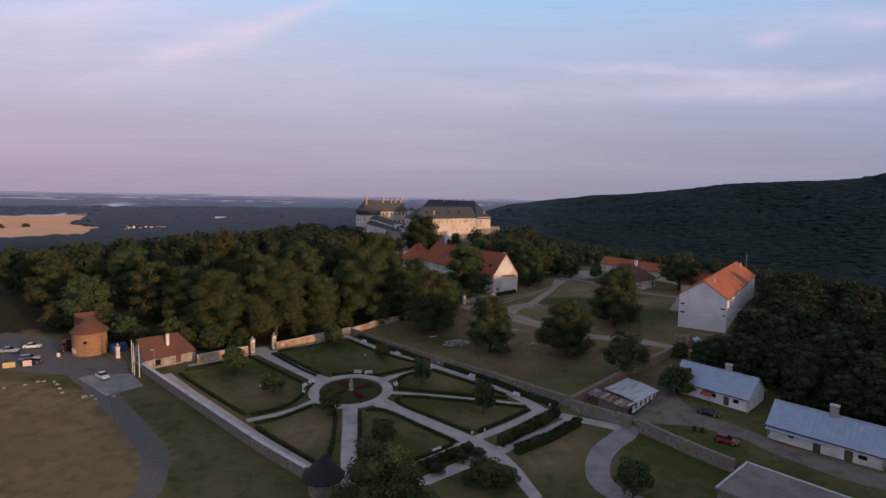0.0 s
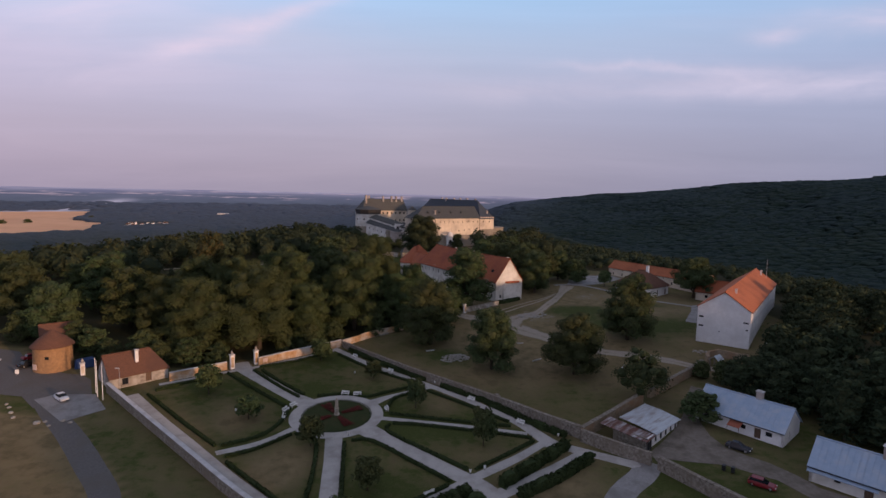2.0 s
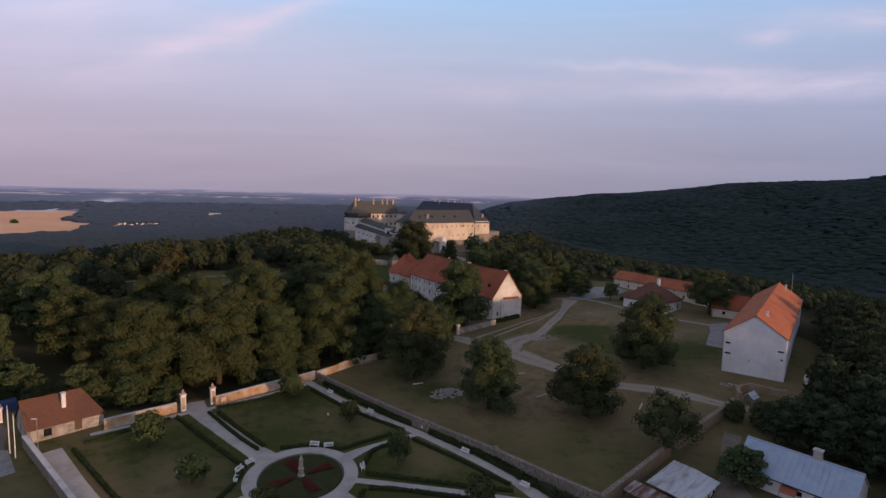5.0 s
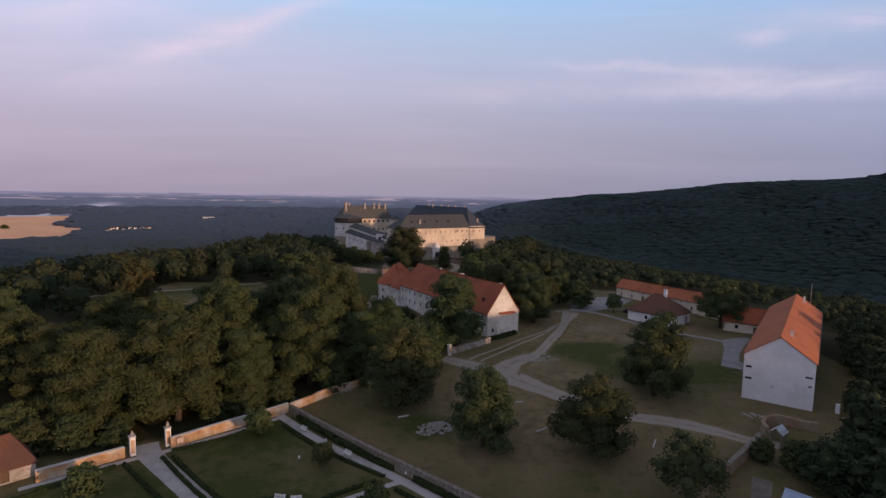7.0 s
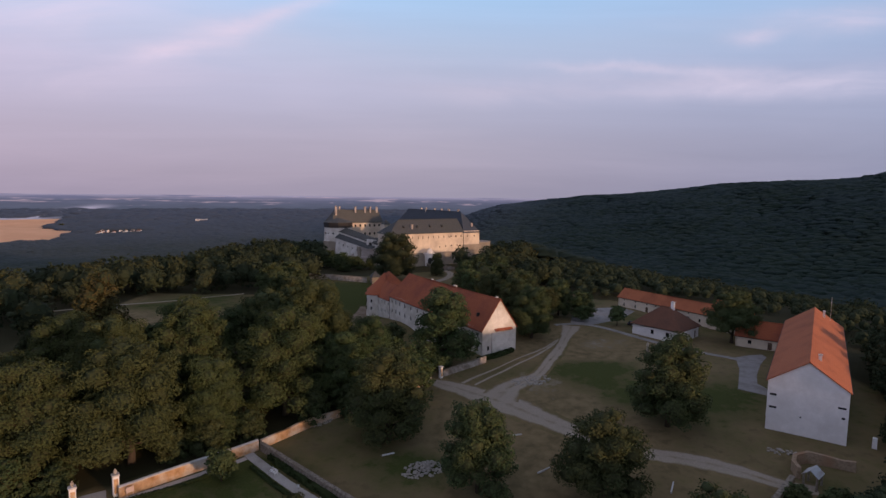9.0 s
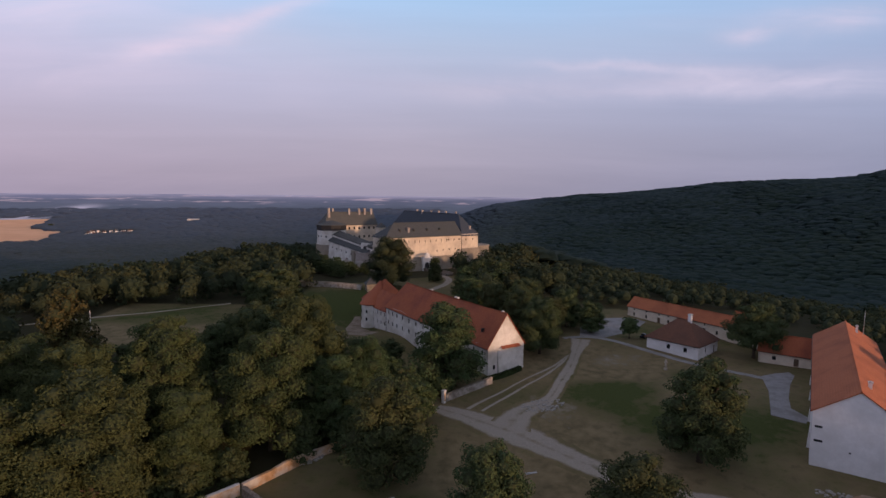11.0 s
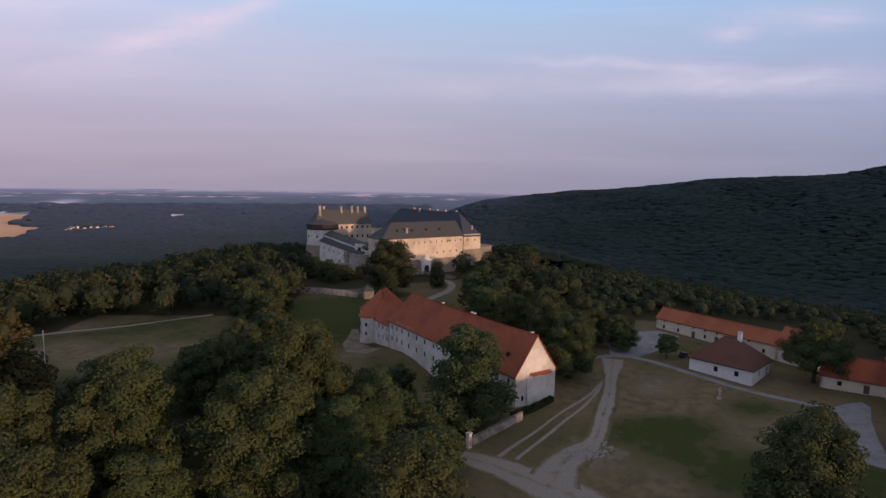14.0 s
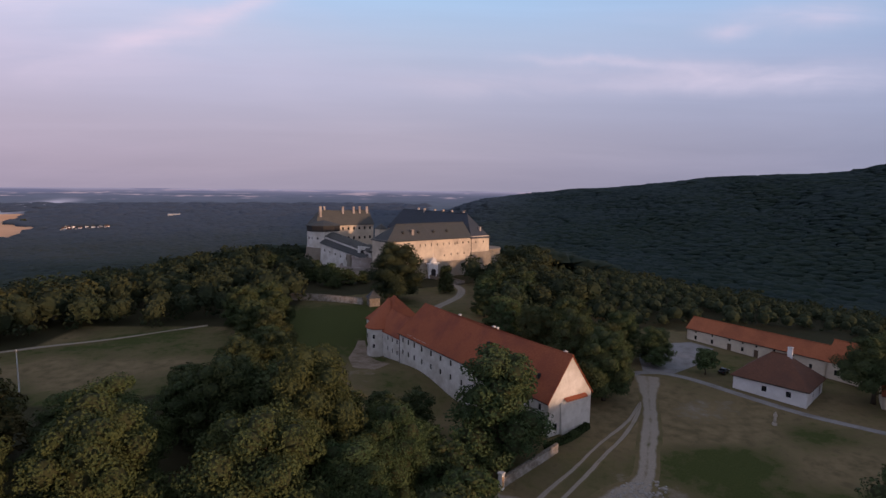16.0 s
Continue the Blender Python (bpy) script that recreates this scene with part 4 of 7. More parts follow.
# the outbuilding with the patched tin roof
shed = thing("outbuilding", "white outbuilding with a patched grey tin roof", "shed", turn(38.2, 115.6, -5.0, 45.6))
part("wall", wall_geo(13.5, -1, 2.6, [(1.2 + i * 2.2, 0.9, 0.9, 1.4, "window") for i in range(6)], 0.3), "white", shed)
part("wall", wall_geo(7.0, -1, 2.6, [], 0.3), "old_white", shed, at=pose(13.5, 0.0, 0, 0, 0, 90))
part("wall", wall_geo(7.0, -1, 2.6, [], 0.3), "stone", shed, at=pose(0, 7.0, 0, 0, 0, -90))
for i in range(6):
    window_parts(shed, pose(1.2 + i * 2.2, 0.1, 0.9), 0.9, 1.4, "window")
part("roof", Geo().rings([[(3.0, -0.5, 2.62), (14.0, -0.5, 2.62), (14.0, -0.5, 2.75), (3.0, -0.5, 2.75)], [(3.0, 3.6, 3.35), (14.0, 3.6, 3.35), (14.0, 3.6, 3.48), (3.0, 3.6, 3.48)], [(3.0, 7.4, 3.6), (14.0, 7.4, 3.6), (14.0, 7.4, 3.75), (3.0, 7.4, 3.75)]]), "tin_old", shed)
part("lean_to_roof", Geo().rings([[(-0.8, -0.4, 2.2), (3.0, -0.4, 2.45), (3.0, -0.4, 2.57), (-0.8, -0.4, 2.32)], [(-0.8, 9.5, 2.8), (3.0, 9.5, 3.1), (3.0, 9.5, 3.22), (-0.8, 9.5, 2.92)]]), "rust", shed, "rust-red patched tin lean-to roof")
part("gate", Geo().box(-0.2, -0.35, -0.4, 1.3, -0.28, 2.0), "dark", shed)
# flat concrete roof below the lane
fl = thing("flat_store", "flat-roofed store with a pale concrete roof", "shed", turn(51.6, 92.6, -5.6, -47))
part("wall", Geo().box(0, -12.5, -1.5, 21, 0, 2.3), "stone", fl)
part("roof", Geo().box(-0.25, -12.75, 2.3, 21.25, 0.25, 2.55), "slab", fl)
part("kerb", Geo().box(-0.25, -12.75, 2.55, 0.1, 0.25, 2.7).box(0.1, -0.1, 2.55, 21.25, 0.25, 2.7), "coping", fl)

# ---- the castle ----
def castle():
    c = thing("castle", "massive cream castle with grey shingle roofs on a stone base", "castle", pose(0, 0, 0))
    F, P = Vector((0.827, 0.562, 0)), Vector((-0.562, 0.827, 0))     # along the entrance front, and inwards
    fa = math.degrees(math.atan2(F.y, F.x))
    A = Vector((-31.4, 386.6, 0)) + F * 3.6

    def wing(x, y, ang, L, W, base, eave, ridge, wall, roof, hips, openings, stone_top=None, over=0.6):
        m = turn(x, y, base, ang)
        e, r = eave - base, ridge - base
        for side in SIDES:
            n_ = L if side in ("front", "back") else W
            holes = [(a - w / 2, z, w, h, k) for a, z, w, h, k in openings.get(side, [])]
            sh = 0 if side in ("front", "back") else 0.6
            wl = part("wall", wall_geo(n_ - 2 * sh, -6, e, [(a - sh, z, w, h, k) for a, z, w, h, k in holes], 0.6, None if (side in ("front", "back") or hips[0 if side == "left" else 1]) else r - 0.3), wall, c, at=m @ side_pose(side, L, W) @ pose(sh, 0, 0))
            for a, z, w, h, k in holes:
                window_parts(wl, pose(a - sh, 0.3, z), w, h, k)
        geo, (r0, r1, mid) = roof_geo(L, W, e + 0.06, r, over, *hips, thick=0.3)
        rf = part("roof", geo, roof, c, at=m)
        part("ridge", Geo().tube([(r0, mid, r + 0.03), (r1, mid, r + 0.03)], [0.25, 0.25], 6), roof, rf)
        if stone_top is not None:
            g = Geo()
            t = stone_top - base
            ring = lambda o, z: [(-o, -o, z), (L + o, -o, z), (L + o, W + o, z), (-o, W + o, z)]
            g.rings([ring(2.6, -8), ring(0.35, t), ring(0.02, t + 0.3)], caps=False)
            part("battered_base", g, "battered", c, at=m)
        return m

    def stack(m, x, y, z0, z1, s=1.3):
        k = part("chimney", Geo().box(x - s / 2, y - s / 2, z0, x + s / 2, y + s / 2, z1), "stone_pale", c, at=m)
        part("cap", Geo().box(x - s / 2 - 0.2, y - s / 2 - 0.2, z1, x + s / 2 + 0.2, y + s / 2 + 0.2, z1 + 0.3), "stone_pale", k)

    def dormer(m, x, y, z, w=1.0, roof="slate"):
        d = part("dormer", Geo().box(x - w / 2, y - 0.8, z, x + w / 2, y + 1.6, z + 0.9), "dark", c, at=m)
        part("dormer_roof", Geo().rings([[(x - w / 2 - 0.15, y - 1, z + 0.85), (x + w / 2 + 0.15, y - 1, z + 0.85), (x, y - 1, z + 1.5)], [(x - w / 2 - 0.15, y + 2, z + 0.85), (x + w / 2 + 0.15, y + 2, z + 0.85), (x, y + 2, z + 1.5)]]), roof, d)

    # entrance wing
    up = [(23 + i * 3.9, 13.0, 0.5, 1.5, "window") for i in range(6)] + [(44.0, 13.4, 0.9, 1.0, "window"), (48, 13.4, 0.9, 1.0, "window"), (52, 13.4, 0.9, 1.0, "window")]
    up += [(3 + i * 4.2, 13.0, 0.5, 1.5, "window") for i in range(5)]
    lo = [(40, 7.4, 0.8, 0.9, "window"), (44.5, 7.6, 0.8, 0.9, "window"), (49, 7.6, 0.8, 0.9, "window"), (35.5, 7.0, 0.8, 0.9, "window")]
    m = wing(A.x, A.y, fa, 53.8, 15.5, 8.5, 25.5, 33.0, "cream", "slate", (9.5, 0), {"front": up + lo}, 12.6)
    for x in (11, 20.5, 30, 39):
        dormer(m, x, 3.4, 19.8)
    stack(m, 16.5, 2.6, 18, 21.6, 1.2)
    # portal
    pt = part("portal", Geo().box(-2.9, -0.5, -2, 2.9, 1.7, 6.3).box(-3.6, -0.9, 6.3, 3.6, 1.7, 6.8), "white", c, "white stepped baroque gate surround", at=m @ pose(26.8, -1.75, -2.6))
    part("gable_top", Geo().rings([[(-2.2, -0.5, 6.8), (2.2, -0.5, 6.8), (2.2, 0.1, 6.8), (-2.2, 0.1, 6.8)], [(-1.7, -0.5, 8.6), (1.7, -0.5, 8.6), (1.7, 0.1, 8.6), (-1.7, 0.1, 8.6)], [(-0.6, -0.5, 9.6), (0.6, -0.5, 9.6), (0.6, 0.1, 9.6), (-0.6, 0.1, 9.6)]]).tube([(0, -0.2, 9.5), (0, -0.2, 12.0)], [0.16, 0.05], 6), "white", pt)
    part("gate_arch", Geo().rings([[(1.45 * math.cos(a), -0.56, 2.4 + 1.45 * math.sin(a)) for a in [math.pi * i / 10 for i in range(11)]] + [(-1.45, -0.56, -1), (1.45, -0.56, -1)], [(1.45 * math.cos(a), -0.4, 2.4 + 1.45 * math.sin(a)) for a in [math.pi * i / 10 for i in range(11)]] + [(-1.45, -0.4, -1), (1.45, -0.4, -1)]]), "dark", pt)
    part("bridge", Geo().box(-2.2, -24, -2.2, 2.2, -0.6, -0.4).box(-2.5, -24, -0.4, -2.1, -0.6, 0.7).box(2.1, -24, -0.4, 2.5, -0.6, 0.7), "stone", pt, "stone entrance bridge with parapets")
    # right wing, running inwards from the front's far corner
    B = A + F * 53.8
    m2 = turn(B.x, B.y, 8.5, fa)
    mr = wing(*(B + F * 12.6 - P * 0.5).xy, fa + 90, 92, 12.6, 8.5, 25.6, 37.4, "cream", "slate_blue", (12.5, 10), {"left": [(3, 13.2, 0.9, 1.0, "window"), (8.5, 13.2, 0.9, 1.0, "window")], "front": rows_of(12, 6, 7, 13, 0.9, 1.3)}, 16.5)
    for x in (18, 28, 37, 46, 56, 66):
        stack(mr, x, 4.6 + (x % 3), 25.5, 30.0, 1.1)
    stack(mr, 3.5, 4.0, 18, 21.6, 1.1)
    for x in (30, 44):
        dormer(mr @ pose(x, 12.6 - 3.0, 0, 0, 0, 180), 0, 0, 21.0)
    part("drainpipe", Geo().tube([(0, -0.15, -2), (0, -0.15, 16.6)], [0.12, 0.12], 6), "dark", c, at=m2)
    # low round platform beyond the right corner
    part("bastion_platform", Geo().lathe([(11.5, -10), (10.2, 9.6), (10.6, 9.8), (10.6, 10.6), (10.0, 10.6)], 30), "battered", c, at=m2 @ pose(17, 10, -1.5))
    # far residential wing, seen over the courtyard
    kx = Vector((-69, 474, 0))
    wins = [(2.4 + i * 4.0, z, 1.5, 1.9, "window") for i in range(7) for z in (3.2, 9.3, 15.6)]
    ml = wing(kx.x, kx.y, fa, 29, 14, 8.0, 27.6, 36.0, "cream", "slate_green", (0.01, 0.01), {"front": wins}, None)
    for x in (9, 17, 21.5, 27):
        stack(ml, x, 6.0, 24, 30.4, 1.3)
    # left range with its steep roof and the western bastion
    mw = wing(*(kx - F * 13 - P * 1.5).xy, fa, 13.5, 15, 8.0, 27.0, 36.4, "old_white", "slate_green", (5, 0.01), {"front": rows_of(2, 4, 5, 15, 1.2, 1.5)}, 10)
    stack(mw, 5, 5, 22, 31.0, 1.5)
    stack(mw, 10, 10, 24, 30.6, 1.2)
    b = turn(-74.0, 464.0, 4.0, 0)
    part("bastion", Geo().lathe([(12.6, -14), (10.6, 10.5), (10.8, 10.7), (10.3, 10.8), (9.9, 19.6), (10.3, 19.8), (10.3, 20.4), (9.6, 20.4)], 9), "old_white", c, at=b)
    part("bastion_foot", Geo().lathe([(13.4, -16), (10.75, 10.45)], 9), "battered", c, at=b)
    part("gallery", Geo().lathe([(10.4, 20.2), (10.4, 23.9)], 9), "dark", c, "dark timber gallery under the roof", at=b)
    part("bastion_roof", Geo().lathe([(10.4, 23.7), (11.1, 23.7), (11.1, 23.95), (5.5, 25.6), (0.2, 27.0)], 9), "slate", c, at=b)
    for a in range(215, 330, 22):
        part("window", Geo().box(-0.5, -0.15, 0, 0.5, 0.15, 1.3), "glass", c, at=b @ pose(9.75 * math.cos(radians(a)), 9.75 * math.sin(radians(a)), 15.5, 0, 0, a + 90))
    # white stair turret between front and courtyard
    part("stair_turret", Geo().box(-2.4, -2.4, -4, 2.4, 2.4, 22.0), "cream", c, at=turn(-33.2, 409, 8, fa))
    part("turret_roof", Geo().rings([[(-2.7, -2.7, 21.9), (2.7, -2.7, 21.9), (2.7, 2.7, 21.9), (-2.7, 2.7, 21.9)], [(-0.1, -0.1, 24.6), (0.1, -0.1, 24.6), (0.1, 0.1, 24.6), (-0.1, 0.1, 24.6)]]), "slate_green", c, at=turn(-33.2, 409, 8, fa))
    # outwork with its lean-to roof falling towards the front
    o = turn(-74.5, 452.0, 4.0, -50.5)
    part("curtain_wall", Geo().rings([[(0, 0, -9), (50, 0, -9), (50, 4.5, -9), (0, 4.5, -9)], [(0, 1.2, 13.6), (50, 1.2, 8.6), (50, 4.5, 8.6), (0, 4.5, 13.6)]]), "old_white", c, at=o)
    part("walk_roof", Geo().rings([[(-0.5, 0.5, 13.4), (48, 0.5, 8.8), (48, 0.5, 9.1), (-0.5, 0.5, 13.7)], [(-0.5, 4.3, 15.9), (48, 4.3, 10.6), (48, 4.3, 10.9), (-0.5, 4.3, 16.2)]]), "slate", c, at=o)
    part("inner_wall", Geo().rings([[(-0.5, 4.2, -4), (50, 4.2, -4), (50, 4.9, -4), (-0.5, 4.9, -4)], [(-0.5, 4.2, 17.6), (50, 4.2, 12.0), (50, 4.9, 12.0), (-0.5, 4.9, 17.6)]]), "old_white", c, at=o)
    part("upper_walk_roof", Geo().rings([[(-0.5, 3.8, 17.5), (50, 3.8, 11.9), (50, 3.8, 12.2), (-0.5, 3.8, 17.8)], [(-0.5, 9.2, 20.0), (50, 9.2, 14.0), (50, 9.2, 14.3), (-0.5, 9.2, 20.3)]]), "slate_green", c, at=o)
    for k in range(7):
        part("loophole", Geo().box(-0.35, -0.05, 0, 0.35, 0.5, 1.1), "glass", c, at=o @ pose(5 + k * 6.2, 0.85, 9.0 - k * 0.62))
    porch = part("porch", wall_geo(5.4, -6, 13.2, [(1.7, 8.2, 1.8, 3.0)], 0.5, 16.0), "old_white", c, "white gabled porch of the outwork", at=o @ pose(50.2, 9.0, 0, 0, 0, -90) @ pose(0, -5.0, 0))
    part("porch_door", Geo().box(1.75, 0.2, 8.2, 3.45, 0.3, 11.1), "dark", porch)
    part("porch_roof", Geo().rings([[(-0.4, -0.3, 12.9), (2.7, -0.3, 16.1), (5.8, -0.3, 12.9), (2.7, -0.3, 16.4)], [(-0.4, 4.8, 12.9), (2.7, 4.8, 16.1), (5.8, 4.8, 12.9), (2.7, 4.8, 16.4)]]), "slate_green", porch)
    part("rampart", Geo().lathe([(15.6, -12), (14.4, 3.0), (14.7, 3.2), (14.7, 4.3), (14.0, 4.3), (14.0, -12)], 22, a0=165, a1=318), "stone_pale", c, "low curving stone rampart", at=turn(-42.5, 421.0, 5.0, 0))
    part("court_wall", Geo().box(0, 0, -4, 17, 1.0, 13.5).box(0, -0.2, 13.5, 17, 1.2, 13.9), "old_white", c, at=turn(-47.5, 424.0, 5.0, -38))
    # solid dark panels stand in for the shade inside open arches
    for k in range(3):
        part("arch", Geo().rings([[(1.3 * math.cos(a), q, 2.6 + 1.3 * math.sin(a)) for a in [math.pi * i / 8 for i in range(9)]] + [(-1.3, q, 0), (1.3, q, 0)] for q in (-0.12, 0.1)]), "dark", c, "dark panel painted as a shaded courtyard arch", at=turn(-47.5, 424.0, 5.0, -38) @ pose(3.5 + k * 4.6, 0, 8.2))
    part("spur_bastion", Geo().lathe([(8.8, -10), (7.6, 6.6), (7.9, 6.8), (7.9, 7.8), (7.3, 7.8), (7.3, 6.4), (0.1, 6.2)], 30), "stone_pale", c, at=turn(-42.5, 420.0, 6.0, 0))
    part("terrace", Geo().box(0, 0, -6, 26, 40, 9.6), "battered", c, at=turn(-52, 424, 4, fa - 8))


castle()


# ---- trees ----
def leaf_cloud(rnd, lobes, count, size, shell=0.55):
    """Small bent leaf sprays spread over a set of ellipsoid lobes, facing outwards."""
    g = Geo()
    vol = [l_[3] * l_[3] * l_[4] ** 0.5 for l_ in lobes]
    tot = sum(vol)
    for (cx, cy, cz, rr, rz), vv in zip(lobes, vol):
        for _ in range(max(4, int(count * vv / tot))):
            u, a = rnd.uniform(-0.65, 1), rnd.uniform(0, 2 * math.pi)
            s = math.sqrt(max(0, 1 - u * u))
            d = Vector((s * math.cos(a), s * math.sin(a), u))
            k = shell + (1.12 - shell) * rnd.random() ** 0.5
            p = Vector((cx + d.x * rr * k, cy + d.y * rr * k, cz + d.z * rz * k))
            nrm = (d + Vector((rnd.uniform(-1, 1), rnd.uniform(-1, 1), rnd.uniform(-0.6, 0.9))) * 0.55).normalized()
            t = nrm.cross(Vector((rnd.uniform(-1, 1), rnd.uniform(-1, 1), rnd.uniform(-1, 1)))).normalized()
            b = nrm.cross(t)
            z = size * rnd.uniform(0.6, 1.3)
            bend = nrm * z * 0.3
            g.face(p - t * z * 0.6 - bend, p - b * z * 0.45, p + t * z * 0.7 - bend * 0.7, p + b * z * 0.5)
    return g


def lobes_of(rnd, kind):
    """Lobes of a crown of height 1 standing on the ground."""
    out = []
    if kind == "cone":
        for i in range(30):
            z = 0.10 + 0.84 * i / 29
            rad = 0.30 * (1 - (z - 0.1) / 0.98) ** 0.8 + 0.02
            a = i * 2.4
            out.append((math.cos(a) * rad * 0.62, math.sin(a) * rad * 0.62, z, rad * 0.55 * rnd.uniform(0.8, 1.15), 0.085))
        return out
    if kind == "ball":
        out.append((0, 0, 0.56, 0.25, 0.32))
        for i in range(18):
            a = i * 2.4
            z = 0.24 + 0.62 * (i + 0.5) / 18
            q = rnd.uniform(0.16, 0.25) * (1.0 if z < 0.6 else 0.72)
            out.append((math.cos(a) * q, math.sin(a) * q, z, rnd.uniform(0.09, 0.14), rnd.uniform(0.08, 0.13)))
        return out
    wide = {"broad": 0.36, "tall": 0.28, "spread": 0.42}[kind]
    foot = {"broad": 0.06, "tall": 0.04, "spread": 0.20}[kind]
    out.append((0, 0, 0.52, wide * 0.62, 0.36))
    # each bough carries a large clump with two smaller ones at its tip
    for i in range(30):
        a = i * 2.39996 + rnd.uniform(-0.35, 0.35)
        z = foot + 0.05 + (0.88 - foot) * (i + 0.5) / 30
        q = (z - foot) / (1 - foot)
        rad = wide * (math.sin(math.pi * min(1, 0.26 + 0.70 * q)) ** 0.8) * rnd.uniform(0.70, 1.06)
        size = rnd.uniform(0.085, 0.135) * (1.12 - 0.25 * q)
        x, y, z = math.cos(a) * rad * 0.76, math.sin(a) * rad * 0.76, z + rnd.uniform(-0.03, 0.03)
        out.append((x, y, z, size, size * rnd.uniform(0.72, 0.95)))
        for _ in range(2):
            b, e, k = a + rnd.uniform(-1.0, 1.0), rnd.uniform(-0.4, 0.9), size * rnd.uniform(0.75, 1.0)
            small = size * rnd.uniform(0.45, 0.65)
            out.append((x + math.cos(b) * k * math.cos(e), y + math.sin(b) * k * math.cos(e), min(0.95, z + k * math.sin(e)), small, small * 0.85))
    out.append((rnd.uniform(-0.04, 0.04), rnd.uniform(-0.04, 0.04), 0.90, 0.10, 0.09))
    return out


# solid lobes filling the crown, so gaps between sprays look shaded
def core_geo(lobes, k=0.62):
    g = Geo()
    for cx, cy, cz, rr, rz in lobes:
        g.lathe([(0.01, cz - rz * k)] + [(rr * k * math.sin(math.pi * i / 4), cz - rz * k * math.cos(math.pi * i / 4)) for i in range(1, 4)] + [(0.01, cz + rz * k)], 6, cx, cy)
    return g


def trunk_geo(rnd, kind, lobes):
    g = Geo()
    top = 0.62 if kind != "cone" else 0.9
    th = 0.022 if kind != "ball" else 0.014
    pts = [(rnd.uniform(-0.01, 0.01) * i, rnd.uniform(-0.01, 0.01) * i, -0.04 + (top + 0.04) * i / 5) for i in range(6)]
    g.tube(pts, [th * 1.5, th * 1.05, th * 0.9, th * 0.75, th * 0.5, th * 0.25], 7)
    if kind not in ("cone",):
        for cx, cy, cz, rr, rz in lobes[1::6]:
            s = min(top - 0.08, max(0.14, cz - 0.22))
            g.tube([(0, 0, s), (cx * 0.5, cy * 0.5, (s + cz) / 2 + 0.02), (cx, cy, cz)], [th * 0.55, th * 0.35, th * 0.12], 5)
    return g


tree_kinds = {}


def tree_meshes(kind, variant, count, size, leaf="leaf"):
    key = (kind, variant, leaf, count)
    if key not in tree_kinds:
        rnd = random.Random(hash((kind == "broad", kind == "tall", variant)) % 997 + variant * 13)
        lobes = lobes_of(rnd, kind)
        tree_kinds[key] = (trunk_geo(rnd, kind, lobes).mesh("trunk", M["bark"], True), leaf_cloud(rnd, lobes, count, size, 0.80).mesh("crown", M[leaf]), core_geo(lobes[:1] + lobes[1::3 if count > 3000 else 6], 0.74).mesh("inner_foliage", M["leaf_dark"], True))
    return tree_kinds[key]


def tree(x, y, h, w, kind="broad", variant=0, label="broad leafy deciduous tree in full summer leaf", leaf="leaf", count=13000, size=0.0182, group="park trees", name="tree", spin=None, sink=0.0):
    wide = {"broad": 0.80, "tall": 0.64, "spread": 0.92, "cone": 0.52, "ball": 0.66}[kind]
    tm, cm, km = tree_meshes(kind, variant, count, size, leaf)
    s = w / h / wide
    spin = spin if spin is not None else (x * 37.7 + y * 13.1) % 360
    th = thing(name, label, "tree", Matrix.Translation((x, y, on_ground(x, y) - sink)) @ pose(0, 0, 0, 0, 0, spin) @ Matrix.Diagonal((h * s, h * s, h, 1)), group)
    part("trunk", tm, None, th)
    cr = part("crown", cm, None, th)
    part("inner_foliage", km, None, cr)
    return th


# meadow trees on the slope above the garden
for x, y, h, w, kd, vr in ((11.1, 157.0, 17.0, 14.0, "broad", 0), (32.3, 154.0, 16.0, 16.0, "broad", 1), (53.0, 178.0, 19.5, 17.5, "broad", 2), (-6.3, 174.0, 20.0, 18.0, "broad", 3), (97.5, 238.0, 17.0, 18.5, "spread", 0)):
    tree(x, y, h, w, kd, vr, "large dense tree standing alone on dry grass", group="meadow trees")
tree(44.2, 138.0, 12.0, 12.5, "spread", 1, "thin half-bare tree beside the stone wall", "leaf", 3000, 0.028, "meadow trees")
tree(5.0, 214.5, 21.5, 18.0, "tall", 0, "tall dark tree before the manor front", group="manor trees")
for x, y, h, w, kd, vr in ((33.2, 240.0, 17.5, 15.0, "broad", 1), (29.0, 252.0, 18.0, 16.0, "broad", 2), (22.0, 262.0, 18.0, 15.0, "broad", 0), (40.0, 262.0, 13.0, 14.0, "spread", 0), (48.0, 270.0, 14.0, 13.0, "broad", 3), (55.5, 264.0, 10.5, 11.0, "broad", 2), (14.0, 275.0, 17.0, 15.0, "broad", 3), (34.0, 274.0, 17.0, 15.0, "broad", 0)):
    tree(x, y, h, w, kd, vr, "leafy tree in the belt behind the manor", group="manor trees")
tree(66.0, 256.0, 7.8, 6.4, "ball", 0, "small round tree on the paved yard", count=1600, size=0.05, group="manor trees")
